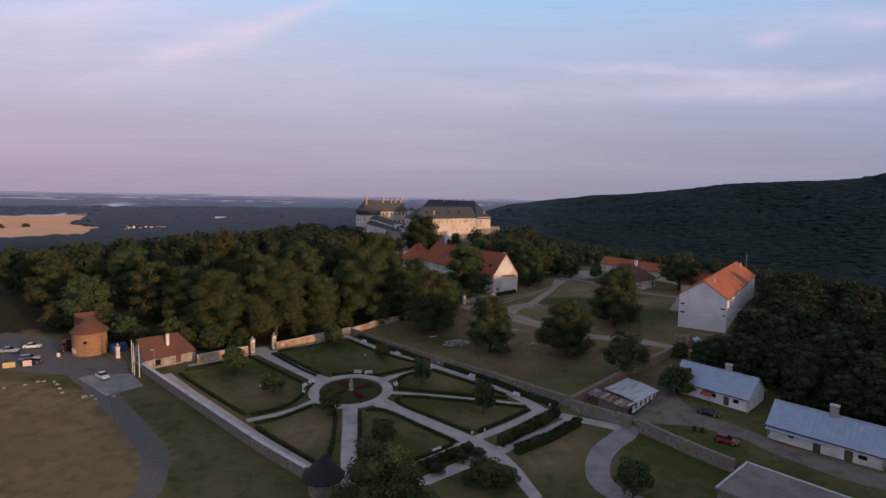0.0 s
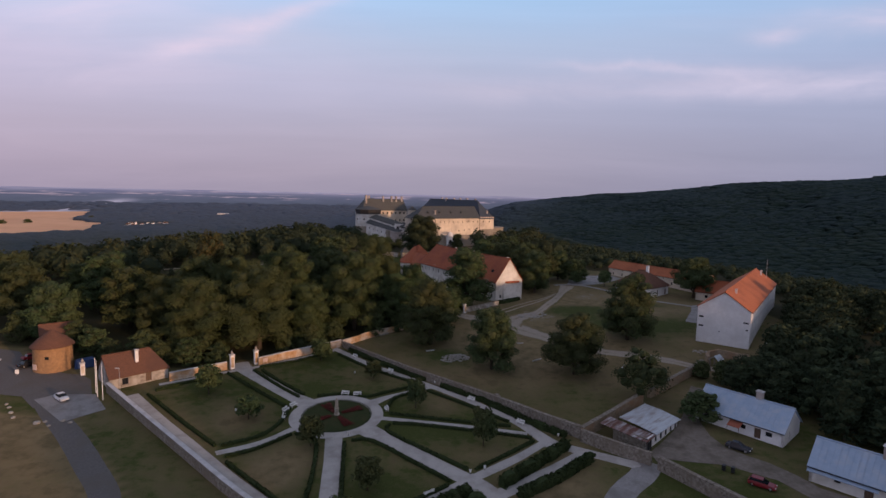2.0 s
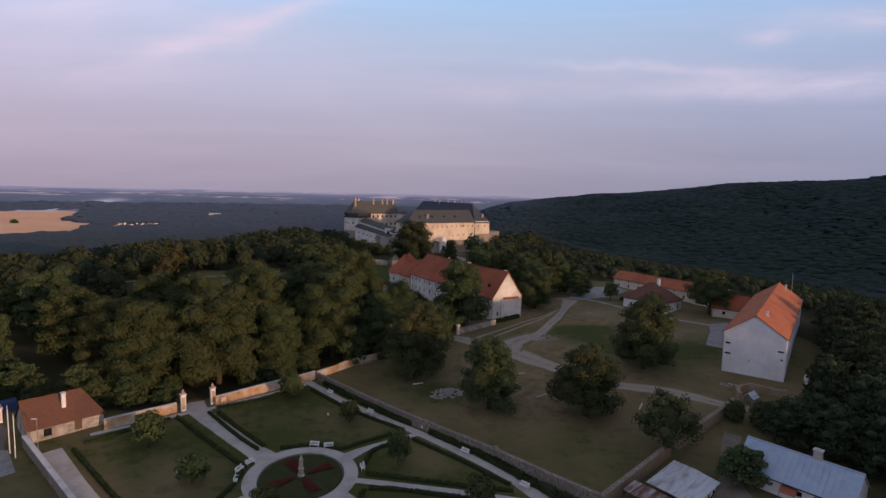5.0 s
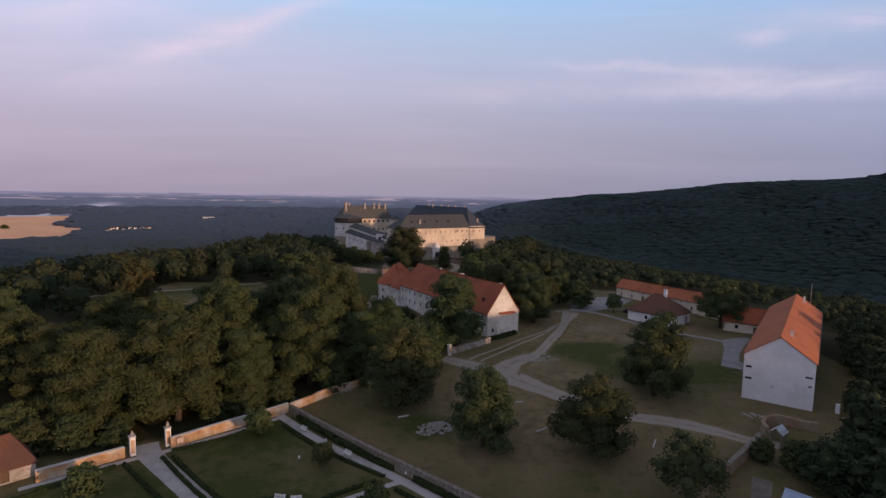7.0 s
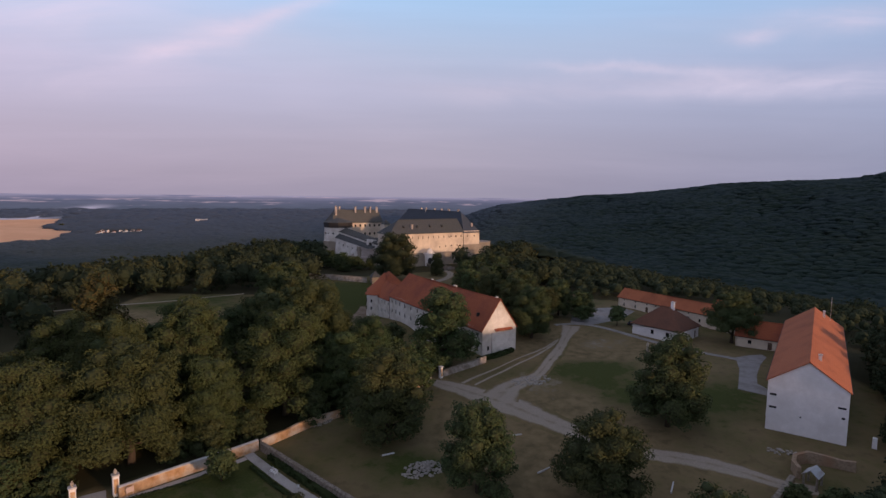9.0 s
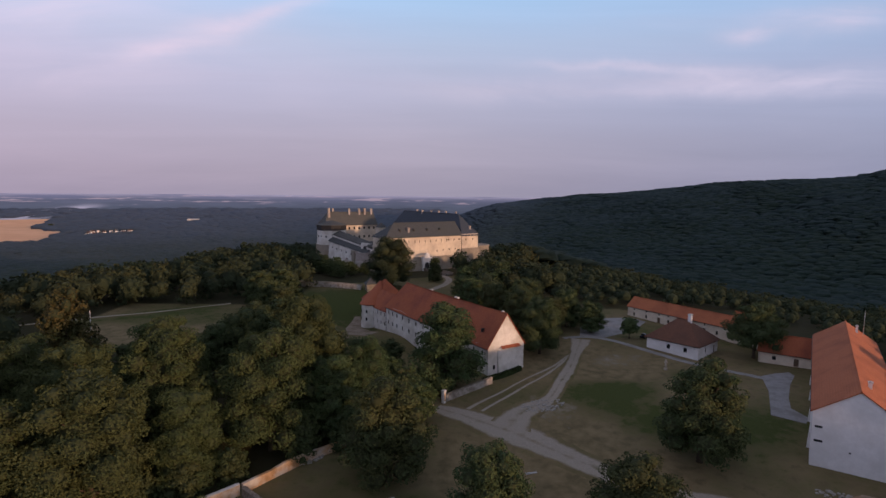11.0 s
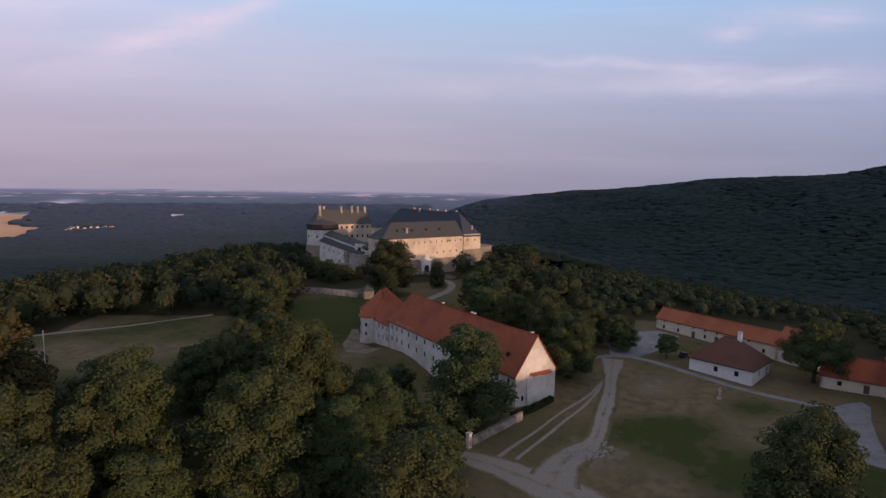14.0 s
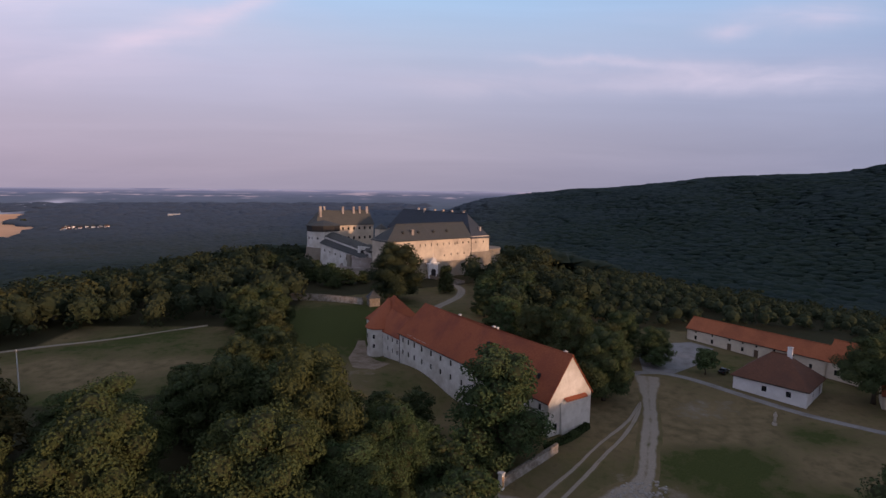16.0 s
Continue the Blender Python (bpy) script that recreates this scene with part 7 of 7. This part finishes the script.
# ---- vehicles ----
def car(x, y, ang, paint, label, L_=4.3, high=1.45, estate=False):
    th = thing("car", label, "car", turn(x, y, on_ground(x, y) + 0.06, ang), "parked cars")
    w = 0.88

    def sec(px, zl, zh, hw):
        return [(px, -hw, zl), (px, hw, zl), (px, hw * 1.0, (zl + zh) / 2), (px, hw * 0.9, zh), (px, -hw * 0.9, zh), (px, -hw, (zl + zh) / 2)]
    h = L_ / 2
    body = Geo().rings([sec(-h, 0.42, 0.72, w * 0.8), sec(-h + 0.12, 0.28, 0.9, w * 0.95), sec(-h * 0.5, 0.24, 0.93, w), sec(h * 0.3, 0.24, 0.90, w), sec(h - 0.3, 0.26, 0.76, w * 0.96), sec(h, 0.38, 0.6, w * 0.78)])
    part("body", body, paint, th, smooth=False)
    back = -h + (0.15 if estate else 0.75)

    def cab(px, z, hw):
        return [(px, -hw, z), (px, hw, z)]
    lo4 = [(back, -0.78, 0.9), (back, 0.78, 0.9), (h * 0.42, 0.78, 0.88), (h * 0.42, -0.78, 0.88)]
    hi4 = [(back + 0.35, -0.66, high - 0.06), (back + 0.35, 0.66, high - 0.06), (h * 0.02, 0.66, high - 0.06), (h * 0.02, -0.66, high - 0.06)]
    mid4 = Vector(((back + h * 0.3) / 2, 0, 1.0))
    for k, nm in enumerate(("rear_window", "side_window", "windscreen", "side_window")):
        p = [lo4[k], lo4[(k + 1) % 4], hi4[(k + 1) % 4], hi4[k]]
        q = [tuple(Vector(v).lerp(mid4, 0.05)) for v in p]
        part(nm, Geo().rings([q, p]), "glass", th)
    part("roof", Geo().rings([[(back + 0.3, -0.68, high - 0.07), (back + 0.3, 0.68, high - 0.07), (h * 0.06, 0.68, high - 0.07), (h * 0.06, -0.68, high - 0.07)], [(back + 0.45, -0.58, high), (back + 0.45, 0.58, high), (-h * 0.06, 0.58, high), (-h * 0.06, -0.58, high)]]), paint, th)
    for sx in (-h * 0.62, h * 0.62):
        for sy in (-w + 0.02, w - 0.2):
            wh = part("wheel", Geo().rings([[(sx + 0.32 * math.cos(2 * math.pi * k / 14), sy + o, 0.32 + 0.32 * math.sin(2 * math.pi * k / 14)) for k in range(14)] for o in (0, 0.18)]), "tyre", th)
            part("rim", Geo().rings([[(sx + 0.19 * math.cos(2 * math.pi * k / 10), sy + o, 0.32 + 0.19 * math.sin(2 * math.pi * k / 10)) for k in range(10)] for o in (-0.01, 0.19)]), "chrome", wh)
    for sy in (-0.6, 0.6):
        part("headlight", Geo().box(h - 0.16, sy - 0.16, 0.55, h - 0.02, sy + 0.16, 0.7), "lampglass", th)
        part("tail_light", Geo().box(-h + 0.01, sy - 0.12, 0.6, -h + 0.12, sy + 0.12, 0.8), "redlens", th)


car(-83.2, 126.0, -35, "car_white", "white saloon car on the parking pad")
car(-106.8, 133.4, 30, "car_silver", "silver estate car in the car park", 4.5, 1.5, True)
car(-104.6, 131.2, 28, "car_black", "black hatchback in the car park", 4.1, 1.45, True)
car(-112.5, 141.6, 20, "car_white", "white hatchback at the car park's edge", 4.0)
car(-103.0, 141.4, 70, "car_black", "black car parked beside the round tower", 4.2)
car(-105.6, 146.0, 60, "car_red", "red car parked behind the round tower", 4.2)
car(-115.5, 137.6, 20, "car_silver", "silver car at the car park's edge", 4.2)
car(53.4, 103.6, -38, "car_red", "dark red hatchback beside the lane wall", 4.2, 1.45, True)
car(71.8, 257.2, 42, "car_black", "dark car parked beside the hipped cottage", 4.3)
car(55.4, 115.6, -40, "car_black", "black car before the tin-roofed cottage", 4.4)
# blue cover and red awning
single("tarpaulin", Geo().rings([[(-2.2, -1.4, 0), (2.2, -1.4, 0), (2.2, 1.4, 0), (-2.2, 1.4, 0)], [(-2.0, -1.0, 1.7), (2.0, -1.0, 1.9), (2.0, 1.0, 1.9), (-2.0, 1.0, 1.7)], [(-1.6, -0.2, 2.1), (1.6, -0.2, 2.3), (1.6, 0.2, 2.3), (-1.6, 0.2, 2.1)]]), "bluetarp", "blue covered trailer behind the round tower", "trailer", turn(-90.6, 144.0, on_ground(-90.6, 144), 40))
aw = thing("awning", "small faded red awning beside the cottage", "awning", turn(57.6, 121.8, on_ground(57.6, 121.8), -48))
part("canvas", Geo().rings([[(-1.2, -1.0, 1.7), (1.2, -1.0, 1.7), (1.2, -1.0, 1.74), (-1.2, -1.0, 1.74)], [(-1.2, 1.0, 2.5), (1.2, 1.0, 2.5), (1.2, 1.0, 2.54), (-1.2, 1.0, 2.54)]]), "redtarp", aw)
for sx in (-1.1, 1.1):
    part("pole", Geo().lathe([(0.04, -0.2), (0.04, 1.72)], 6, sx, -0.95), "wood", aw)


def wheelie(x, y, ang):
    th = thing("waste_bin", "black wheeled waste bin by the lane", "bin", turn(x, y, on_ground(x, y) + 0.06, ang), "waste bins")
    part("body", Geo().rings([[(-0.24, -0.28, 0.06), (0.24, -0.28, 0.06), (0.24, 0.28, 0.06), (-0.24, 0.28, 0.06)], [(-0.3, -0.36, 1.0), (0.3, -0.36, 1.0), (0.3, 0.36, 1.0), (-0.3, 0.36, 1.0)]]), "bin", th)
    part("lid", Geo().box(-0.32, -0.4, 1.0, 0.32, 0.38, 1.1, 0.05), "bin", th)
    for sx in (-0.22, 0.22):
        part("wheel", Geo().rings([[(sx + o, 0.3 + 0.1 * math.cos(2 * math.pi * k / 8), 0.1 + 0.1 * math.sin(2 * math.pi * k / 8)) for k in range(8)] for o in (-0.03, 0.03)]), "tyre", th)


wheelie(49.4, 108.6, -40)
wheelie(50.6, 107.8, -35)
# flagpoles before the gatehouse
for x, y in ((-78.6, 130.4), (-77.2, 128.8), (-75.2, 127.6)):
    th = thing("flagpole", "white flagpole on the wall's grassy foot", "flagpole", pose(x, y, on_ground(x, y)), "flagpoles")
    part("pole", Geo().lathe([(0.09, -0.3), (0.07, 7.0), (0.05, 8.0)], 8), "bench", th)
    part("finial", Geo().lathe([(0.02, 8.0), (0.1, 8.08), (0.02, 8.2)], 8), "chrome", th)
lp = thing("lamp_post", "thin grey lamp post behind the garden wall", "lamp post", pose(-72.6, 129.6, on_ground(-72.6, 129.6)))
part("pole", Geo().lathe([(0.07, -0.3), (0.05, 6.4)], 8), "chrome", lp)
part("lamp_head", Geo().box(-0.9, -0.12, 6.35, 0.05, 0.12, 6.5), "coping", lp)
single("banner", Geo().box(-2.2, -0.04, 0.2, 0.3, 0.04, 1.5), "yellow", "yellow banner board at the car park's edge", "banner", turn(-106.6, 128.2, on_ground(-106.6, 128.2), 28))
single("banner", Geo().box(-0.9, -0.04, 0.2, 0.9, 0.04, 1.6), "pink", "pale pink banner board at the car park's edge", "banner", turn(-104.2, 129.4, on_ground(-104.2, 129.4), 28))
single("sign_board", Geo().box(-0.4, -0.05, 0.3, 0.4, 0.05, 1.3).box(-0.04, -0.03, -0.2, 0.04, 0.03, 0.3), "bench", "white sign board in the car park", "sign", turn(-101.4, 136.2, on_ground(-101.4, 136.2), 10))

# ---- loose stone ----
def boulder(g, rnd_, x, y, s, z=0.0):
    ring = []
    for zz, q in ((-0.2, 0.9), (0.25, 1.0), (0.6, 0.62)):
        ring.append([(x + s * q * math.cos(a) * rnd_.uniform(0.8, 1.15), y + s * q * math.sin(a) * rnd_.uniform(0.8, 1.15), z + zz * s * rnd_.uniform(0.85, 1.1)) for a in [2 * math.pi * k / 7 for k in range(7)]])
    g.rings(ring)


stone_rnd = random.Random(8)
for x, y, s in ((-97.0, 119.5, 0.45), (-95.6, 121.6, 0.5), (-94.4, 122.0, 0.45), (-92.2, 122.2, 0.4), (-90.6, 121.0, 0.45), (-88.6, 119.0, 0.5), (-86.6, 117.2, 0.45), (-80.7, 115.8, 0.7), (-79.6, 116.6, 0.4), (-76.6, 117.4, 0.55), (-74.8, 117.0, 0.5), (-77.8, 115.2, 0.35), (-103, 115.6, 0.5), (-100, 117.4, 0.4)):
    g = Geo()
    boulder(g, stone_rnd, 0, 0, s)
    single("boulder", g, "rubble", "pale boulder edging the lane", "boulder", pose(x, y, on_ground(x, y)), "lane boulders")


def rubble_heap(x, y, rx, ry, ang, n_, hh, label):
    g = Geo()
    for _ in range(n_):
        a, q = stone_rnd.uniform(0, 6.28), math.sqrt(stone_rnd.random())
        u, v = rx * q * math.cos(a), ry * q * math.sin(a)
        c, s = math.cos(radians(ang)), math.sin(radians(ang))
        px, py = x + u * c - v * s, y + u * s + v * c
        boulder(g, stone_rnd, px, py, stone_rnd.uniform(0.15, 0.4), on_ground(px, py) + hh * (1 - q) * stone_rnd.random())
    single("rubble_heap", g, "rubble", label, "rubble", kind="stuff")


rubble_heap(1.2, 163.6, 4.2, 2.6, 20, 170, 0.8, "heap of pale rubble stones on the meadow")
rubble_heap(27.5, 203.0, 5.5, 3.0, 20, 120, 0.15, "scattered pale stones at the track fork")
rubble_heap(71.5, 166.0, 4, 1.2, -30, 60, 0.3, "loose stones from the broken wall")
rubble_heap(-22, 180.8, 4, 1.2, 48, 70, 0.4, "loose stones below the crumbling wall")
# pale timber lying on the meadow
for x, y, a, n_ in ((24.0, 163.5, 38, 3.4), (45.5, 157.0, 62, 4.0), (-6.0, 168.5, 25, 2.6), (20.5, 176.5, 12, 2.2)):
    single("timber", Geo().box(-n_ / 2, -0.14, -0.05, n_ / 2, 0.14, 0.22, 0.03), "coping", "weathered pale timber lying in dry grass", "timber", turn(x, y, on_ground(x, y), a), "loose timber")
single("stone_marker", Geo().lathe([(0.55, -0.2), (0.5, 0.5), (0.3, 0.6), (0.26, 1.8), (0.42, 1.95), (0.40, 2.4), (0.2, 2.75), (0.04, 3.0)], 10), "statue", "pale stone wayside pillar on the dry lawn", "marker", pose(66.3, 226.8, on_ground(66.3, 226.8)))
single("white_box", Geo().box(-0.5, -0.4, 0, 0.5, 0.4, 2.0, 0.03), "bench", "white utility box beside the granary", "utility box", turn(88.4, 166.8, on_ground(88.4, 166.8), 50))
cross = thing("lych_roof", "small tin-roofed gate shelter at the wall's end", "shelter", turn(69.4, 156.0, on_ground(69.4, 156.0), 40))
part("roof", Geo().rings([[(-1.6, -1.3, 2.2), (1.6, -1.3, 2.2), (1.6, -1.3, 2.3), (-1.6, -1.3, 2.3)], [(-1.6, 0, 3.3), (1.6, 0, 3.3), (1.6, 0, 3.4), (-1.6, 0, 3.4)], [(-1.6, 1.3, 2.2), (1.6, 1.3, 2.2), (1.6, 1.3, 2.3), (-1.6, 1.3, 2.3)]]), "tin_old", cross)
for sx, sy in ((-1.3, -1.0), (1.3, -1.0), (-1.3, 1.0), (1.3, 1.0)):
    part("post", Geo().box(sx - 0.15, sy - 0.15, -0.5, sx + 0.15, sy + 0.15, 2.4), "stone", cross)
mp_ = thing("meadow_pole", "tall pale wooden pole on the far meadow", "pole", pose(-103.4, 241.6, on_ground(-103.4, 241.6)))
part("shaft", Geo().lathe([(0.16, -0.5), (0.10, 11.5)], 8), "coping", mp_)
part("insulator", Geo().box(-0.5, -0.06, 10.8, 0.5, 0.06, 10.95), "wood", mp_)

# ---- the far plain ----
def value_noise(x, y, seed):
    """Smooth lattice noise between 0 and 1."""
    table = np.random.RandomState(seed).rand(64, 64)
    i, j = np.floor(x).astype(int), np.floor(y).astype(int)
    u, v = smooth01(x - i), smooth01(y - j)
    a, b = table[j % 64, i % 64], table[j % 64, (i + 1) % 64]
    c, d = table[(j + 1) % 64, i % 64], table[(j + 1) % 64, (i + 1) % 64]
    return (a * (1 - u) + b * u) * (1 - v) + (c * (1 - u) + d * u) * v


def far_plain():
    """Fields and woods of the lowland, far behind everything."""
    azs = np.radians(np.linspace(-62, 50, 420))
    rs = np.concatenate([np.linspace(1900, 2600, 6), np.linspace(2630, 4900, 110)])
    A_, R_ = np.meshgrid(azs, rs)
    X, Y = R_ * np.sin(A_), 60 + R_ * np.cos(A_)
    Z = height(X, Y) + 1.5 + 9 * np.clip((R_ - 2700) / 900, 0, 1)
    n_, m_ = X.shape
    v = np.stack([X, Y, Z], -1).reshape(-1, 3)
    idx = np.arange(n_ * m_).reshape(n_, m_)
    f = np.stack([idx[:-1, :-1], idx[:-1, 1:], idx[1:, 1:], idx[1:, :-1]], -1).reshape(-1, 4)
    me = bpy.data.meshes.new("backdrop_plain")
    me.from_pydata(v.tolist(), [], f.tolist())
    az, r, z = np.degrees(np.arctan2(v[:, 0], v[:, 1] - 60)), np.hypot(v[:, 0], v[:, 1] - 60), v[:, 2]
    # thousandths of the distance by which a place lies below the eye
    # picture rows below the camera's horizon, at 968 pixels focal length
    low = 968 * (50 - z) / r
    # haze painted into the tint: paler and bluer towards the horizon
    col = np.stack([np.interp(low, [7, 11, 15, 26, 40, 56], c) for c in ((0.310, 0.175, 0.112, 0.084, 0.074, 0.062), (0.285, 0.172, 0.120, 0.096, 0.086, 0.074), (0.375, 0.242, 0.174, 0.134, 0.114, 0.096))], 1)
    wide = value_noise(az * 0.16 + 7, low * 0.22, 3)
    mid_ = value_noise(az * 0.45, low * 0.55, 5)
    fine = value_noise(az * 1.7, low * 1.3, 9)
    col *= (0.86 + 0.28 * (0.6 * mid_ + 0.4 * fine))[:, None]
    # stubble in long broken strips towards the horizon
    near_sky = np.interp(low, [8, 12, 17, 22, 28], [-0.10, 0.05, 0.06, -0.04, -0.4])
    field = 0.75 * smooth01((0.40 * wide + 0.36 * mid_ + 0.24 * fine + near_sky - 0.60) / 0.16)
    col = col * (1 - 0.85 * field[:, None]) + np.array([0.46, 0.345, 0.385]) * 0.85 * field[:, None]
    # wooded rises against the sky, their blue painted for haze
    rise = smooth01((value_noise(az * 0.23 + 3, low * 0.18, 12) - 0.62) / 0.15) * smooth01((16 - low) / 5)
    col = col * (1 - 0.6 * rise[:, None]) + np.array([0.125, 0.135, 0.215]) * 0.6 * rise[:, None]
    # pale open land winding away in the west
    mid_row = np.interp(az, [-60, -37, -32.5, -28], [42, 40, 26, 20])
    open_ = np.exp(-((low - mid_row) / np.interp(az, [-37, -31], [6.0, 2.8])) ** 2) * smooth01((-30.5 - az) / 2.5) * (0.6 + 0.4 * value_noise(az * 1.2, low * 0.5, 21))
    col = col * (1 - 0.95 * open_[:, None]) + np.array([0.36, 0.335, 0.42]) * 0.95 * open_[:, None]
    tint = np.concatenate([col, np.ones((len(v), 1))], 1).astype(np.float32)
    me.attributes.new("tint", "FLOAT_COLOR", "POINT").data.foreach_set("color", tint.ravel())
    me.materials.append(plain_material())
    tagged(new("backdrop_plain", me), "hazy blue lowland with woods and pale stubble fields", "backdrop", kind="structure")


def plain_material():
    m, n, l, b = nodes_of("far_lowland")
    b.inputs["Roughness"].default_value = 1.0
    b.inputs["Specular IOR Level"].default_value = 0.0
    a = n.new("ShaderNodeAttribute")
    a.attribute_name = "tint"
    l.new(a.outputs["Color"], b.inputs["Base Color"])
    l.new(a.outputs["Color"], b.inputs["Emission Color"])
    # the tint glows as well, standing in for bright haze
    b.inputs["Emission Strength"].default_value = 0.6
    return m


far_plain()
patch("stubble_field", FIELD, "stubble", "wide pale stubble field below the woods", "field", 3.0, 60.0)
for x, y in ((-1560, 1800), (-1500, 1760), (-1610, 1780), (-1470, 1830), (-1420, 2080)):
    tree(x, y, 16, 26, "broad", 1, "lone round tree in the stubble field", count=900, size=0.07, group="field trees", name="field_tree")


def village():
    rnd_ = random.Random(21)
    for i in range(24):
        a, r = radians(-30.9 + rnd_.uniform(-1.7, 1.7)), 2080 + rnd_.uniform(-75, 78)
        x, y = r * math.sin(a), 60 + r * math.cos(a)
        z = on_ground(x, y) + 7
        L_, W_, H_ = rnd_.uniform(6, 10), rnd_.uniform(6, 8), rnd_.uniform(3, 4.5)
        th = thing("village_house", "tiny white village house far below", "house", turn(x, y, z, rnd_.uniform(-40, 40)), "village houses")
        part("wall", Geo().box(-L_ / 2, -W_ / 2, -9, L_ / 2, W_ / 2, H_), "white", th)
        part("roof", Geo().rings([[(-L_ / 2 - 0.4, -W_ / 2 - 0.4, H_), (-L_ / 2 - 0.4, W_ / 2 + 0.4, H_), (-L_ / 2 - 0.4, 0, H_ + 3)], [(L_ / 2 + 0.4, -W_ / 2 - 0.4, H_), (L_ / 2 + 0.4, W_ / 2 + 0.4, H_), (L_ / 2 + 0.4, 0, H_ + 3)]]), "slate" if i % 3 else "tile_brown", th)


village()
depot = thing("depot", "long pale farm building far out in the woods", "building", turn(-1075, 2470, on_ground(-1075, 2470) + 8, 5))
part("wall", Geo().box(-24, -5, -12, 24, 5, 6), "old_white", depot)
part("roof", Geo().rings([[(-25, -6, 6), (-25, 6, 6), (-25, 0, 8.5)], [(25, -6, 6), (25, 6, 6), (25, 0, 8.5)]]), "tin_old", depot)
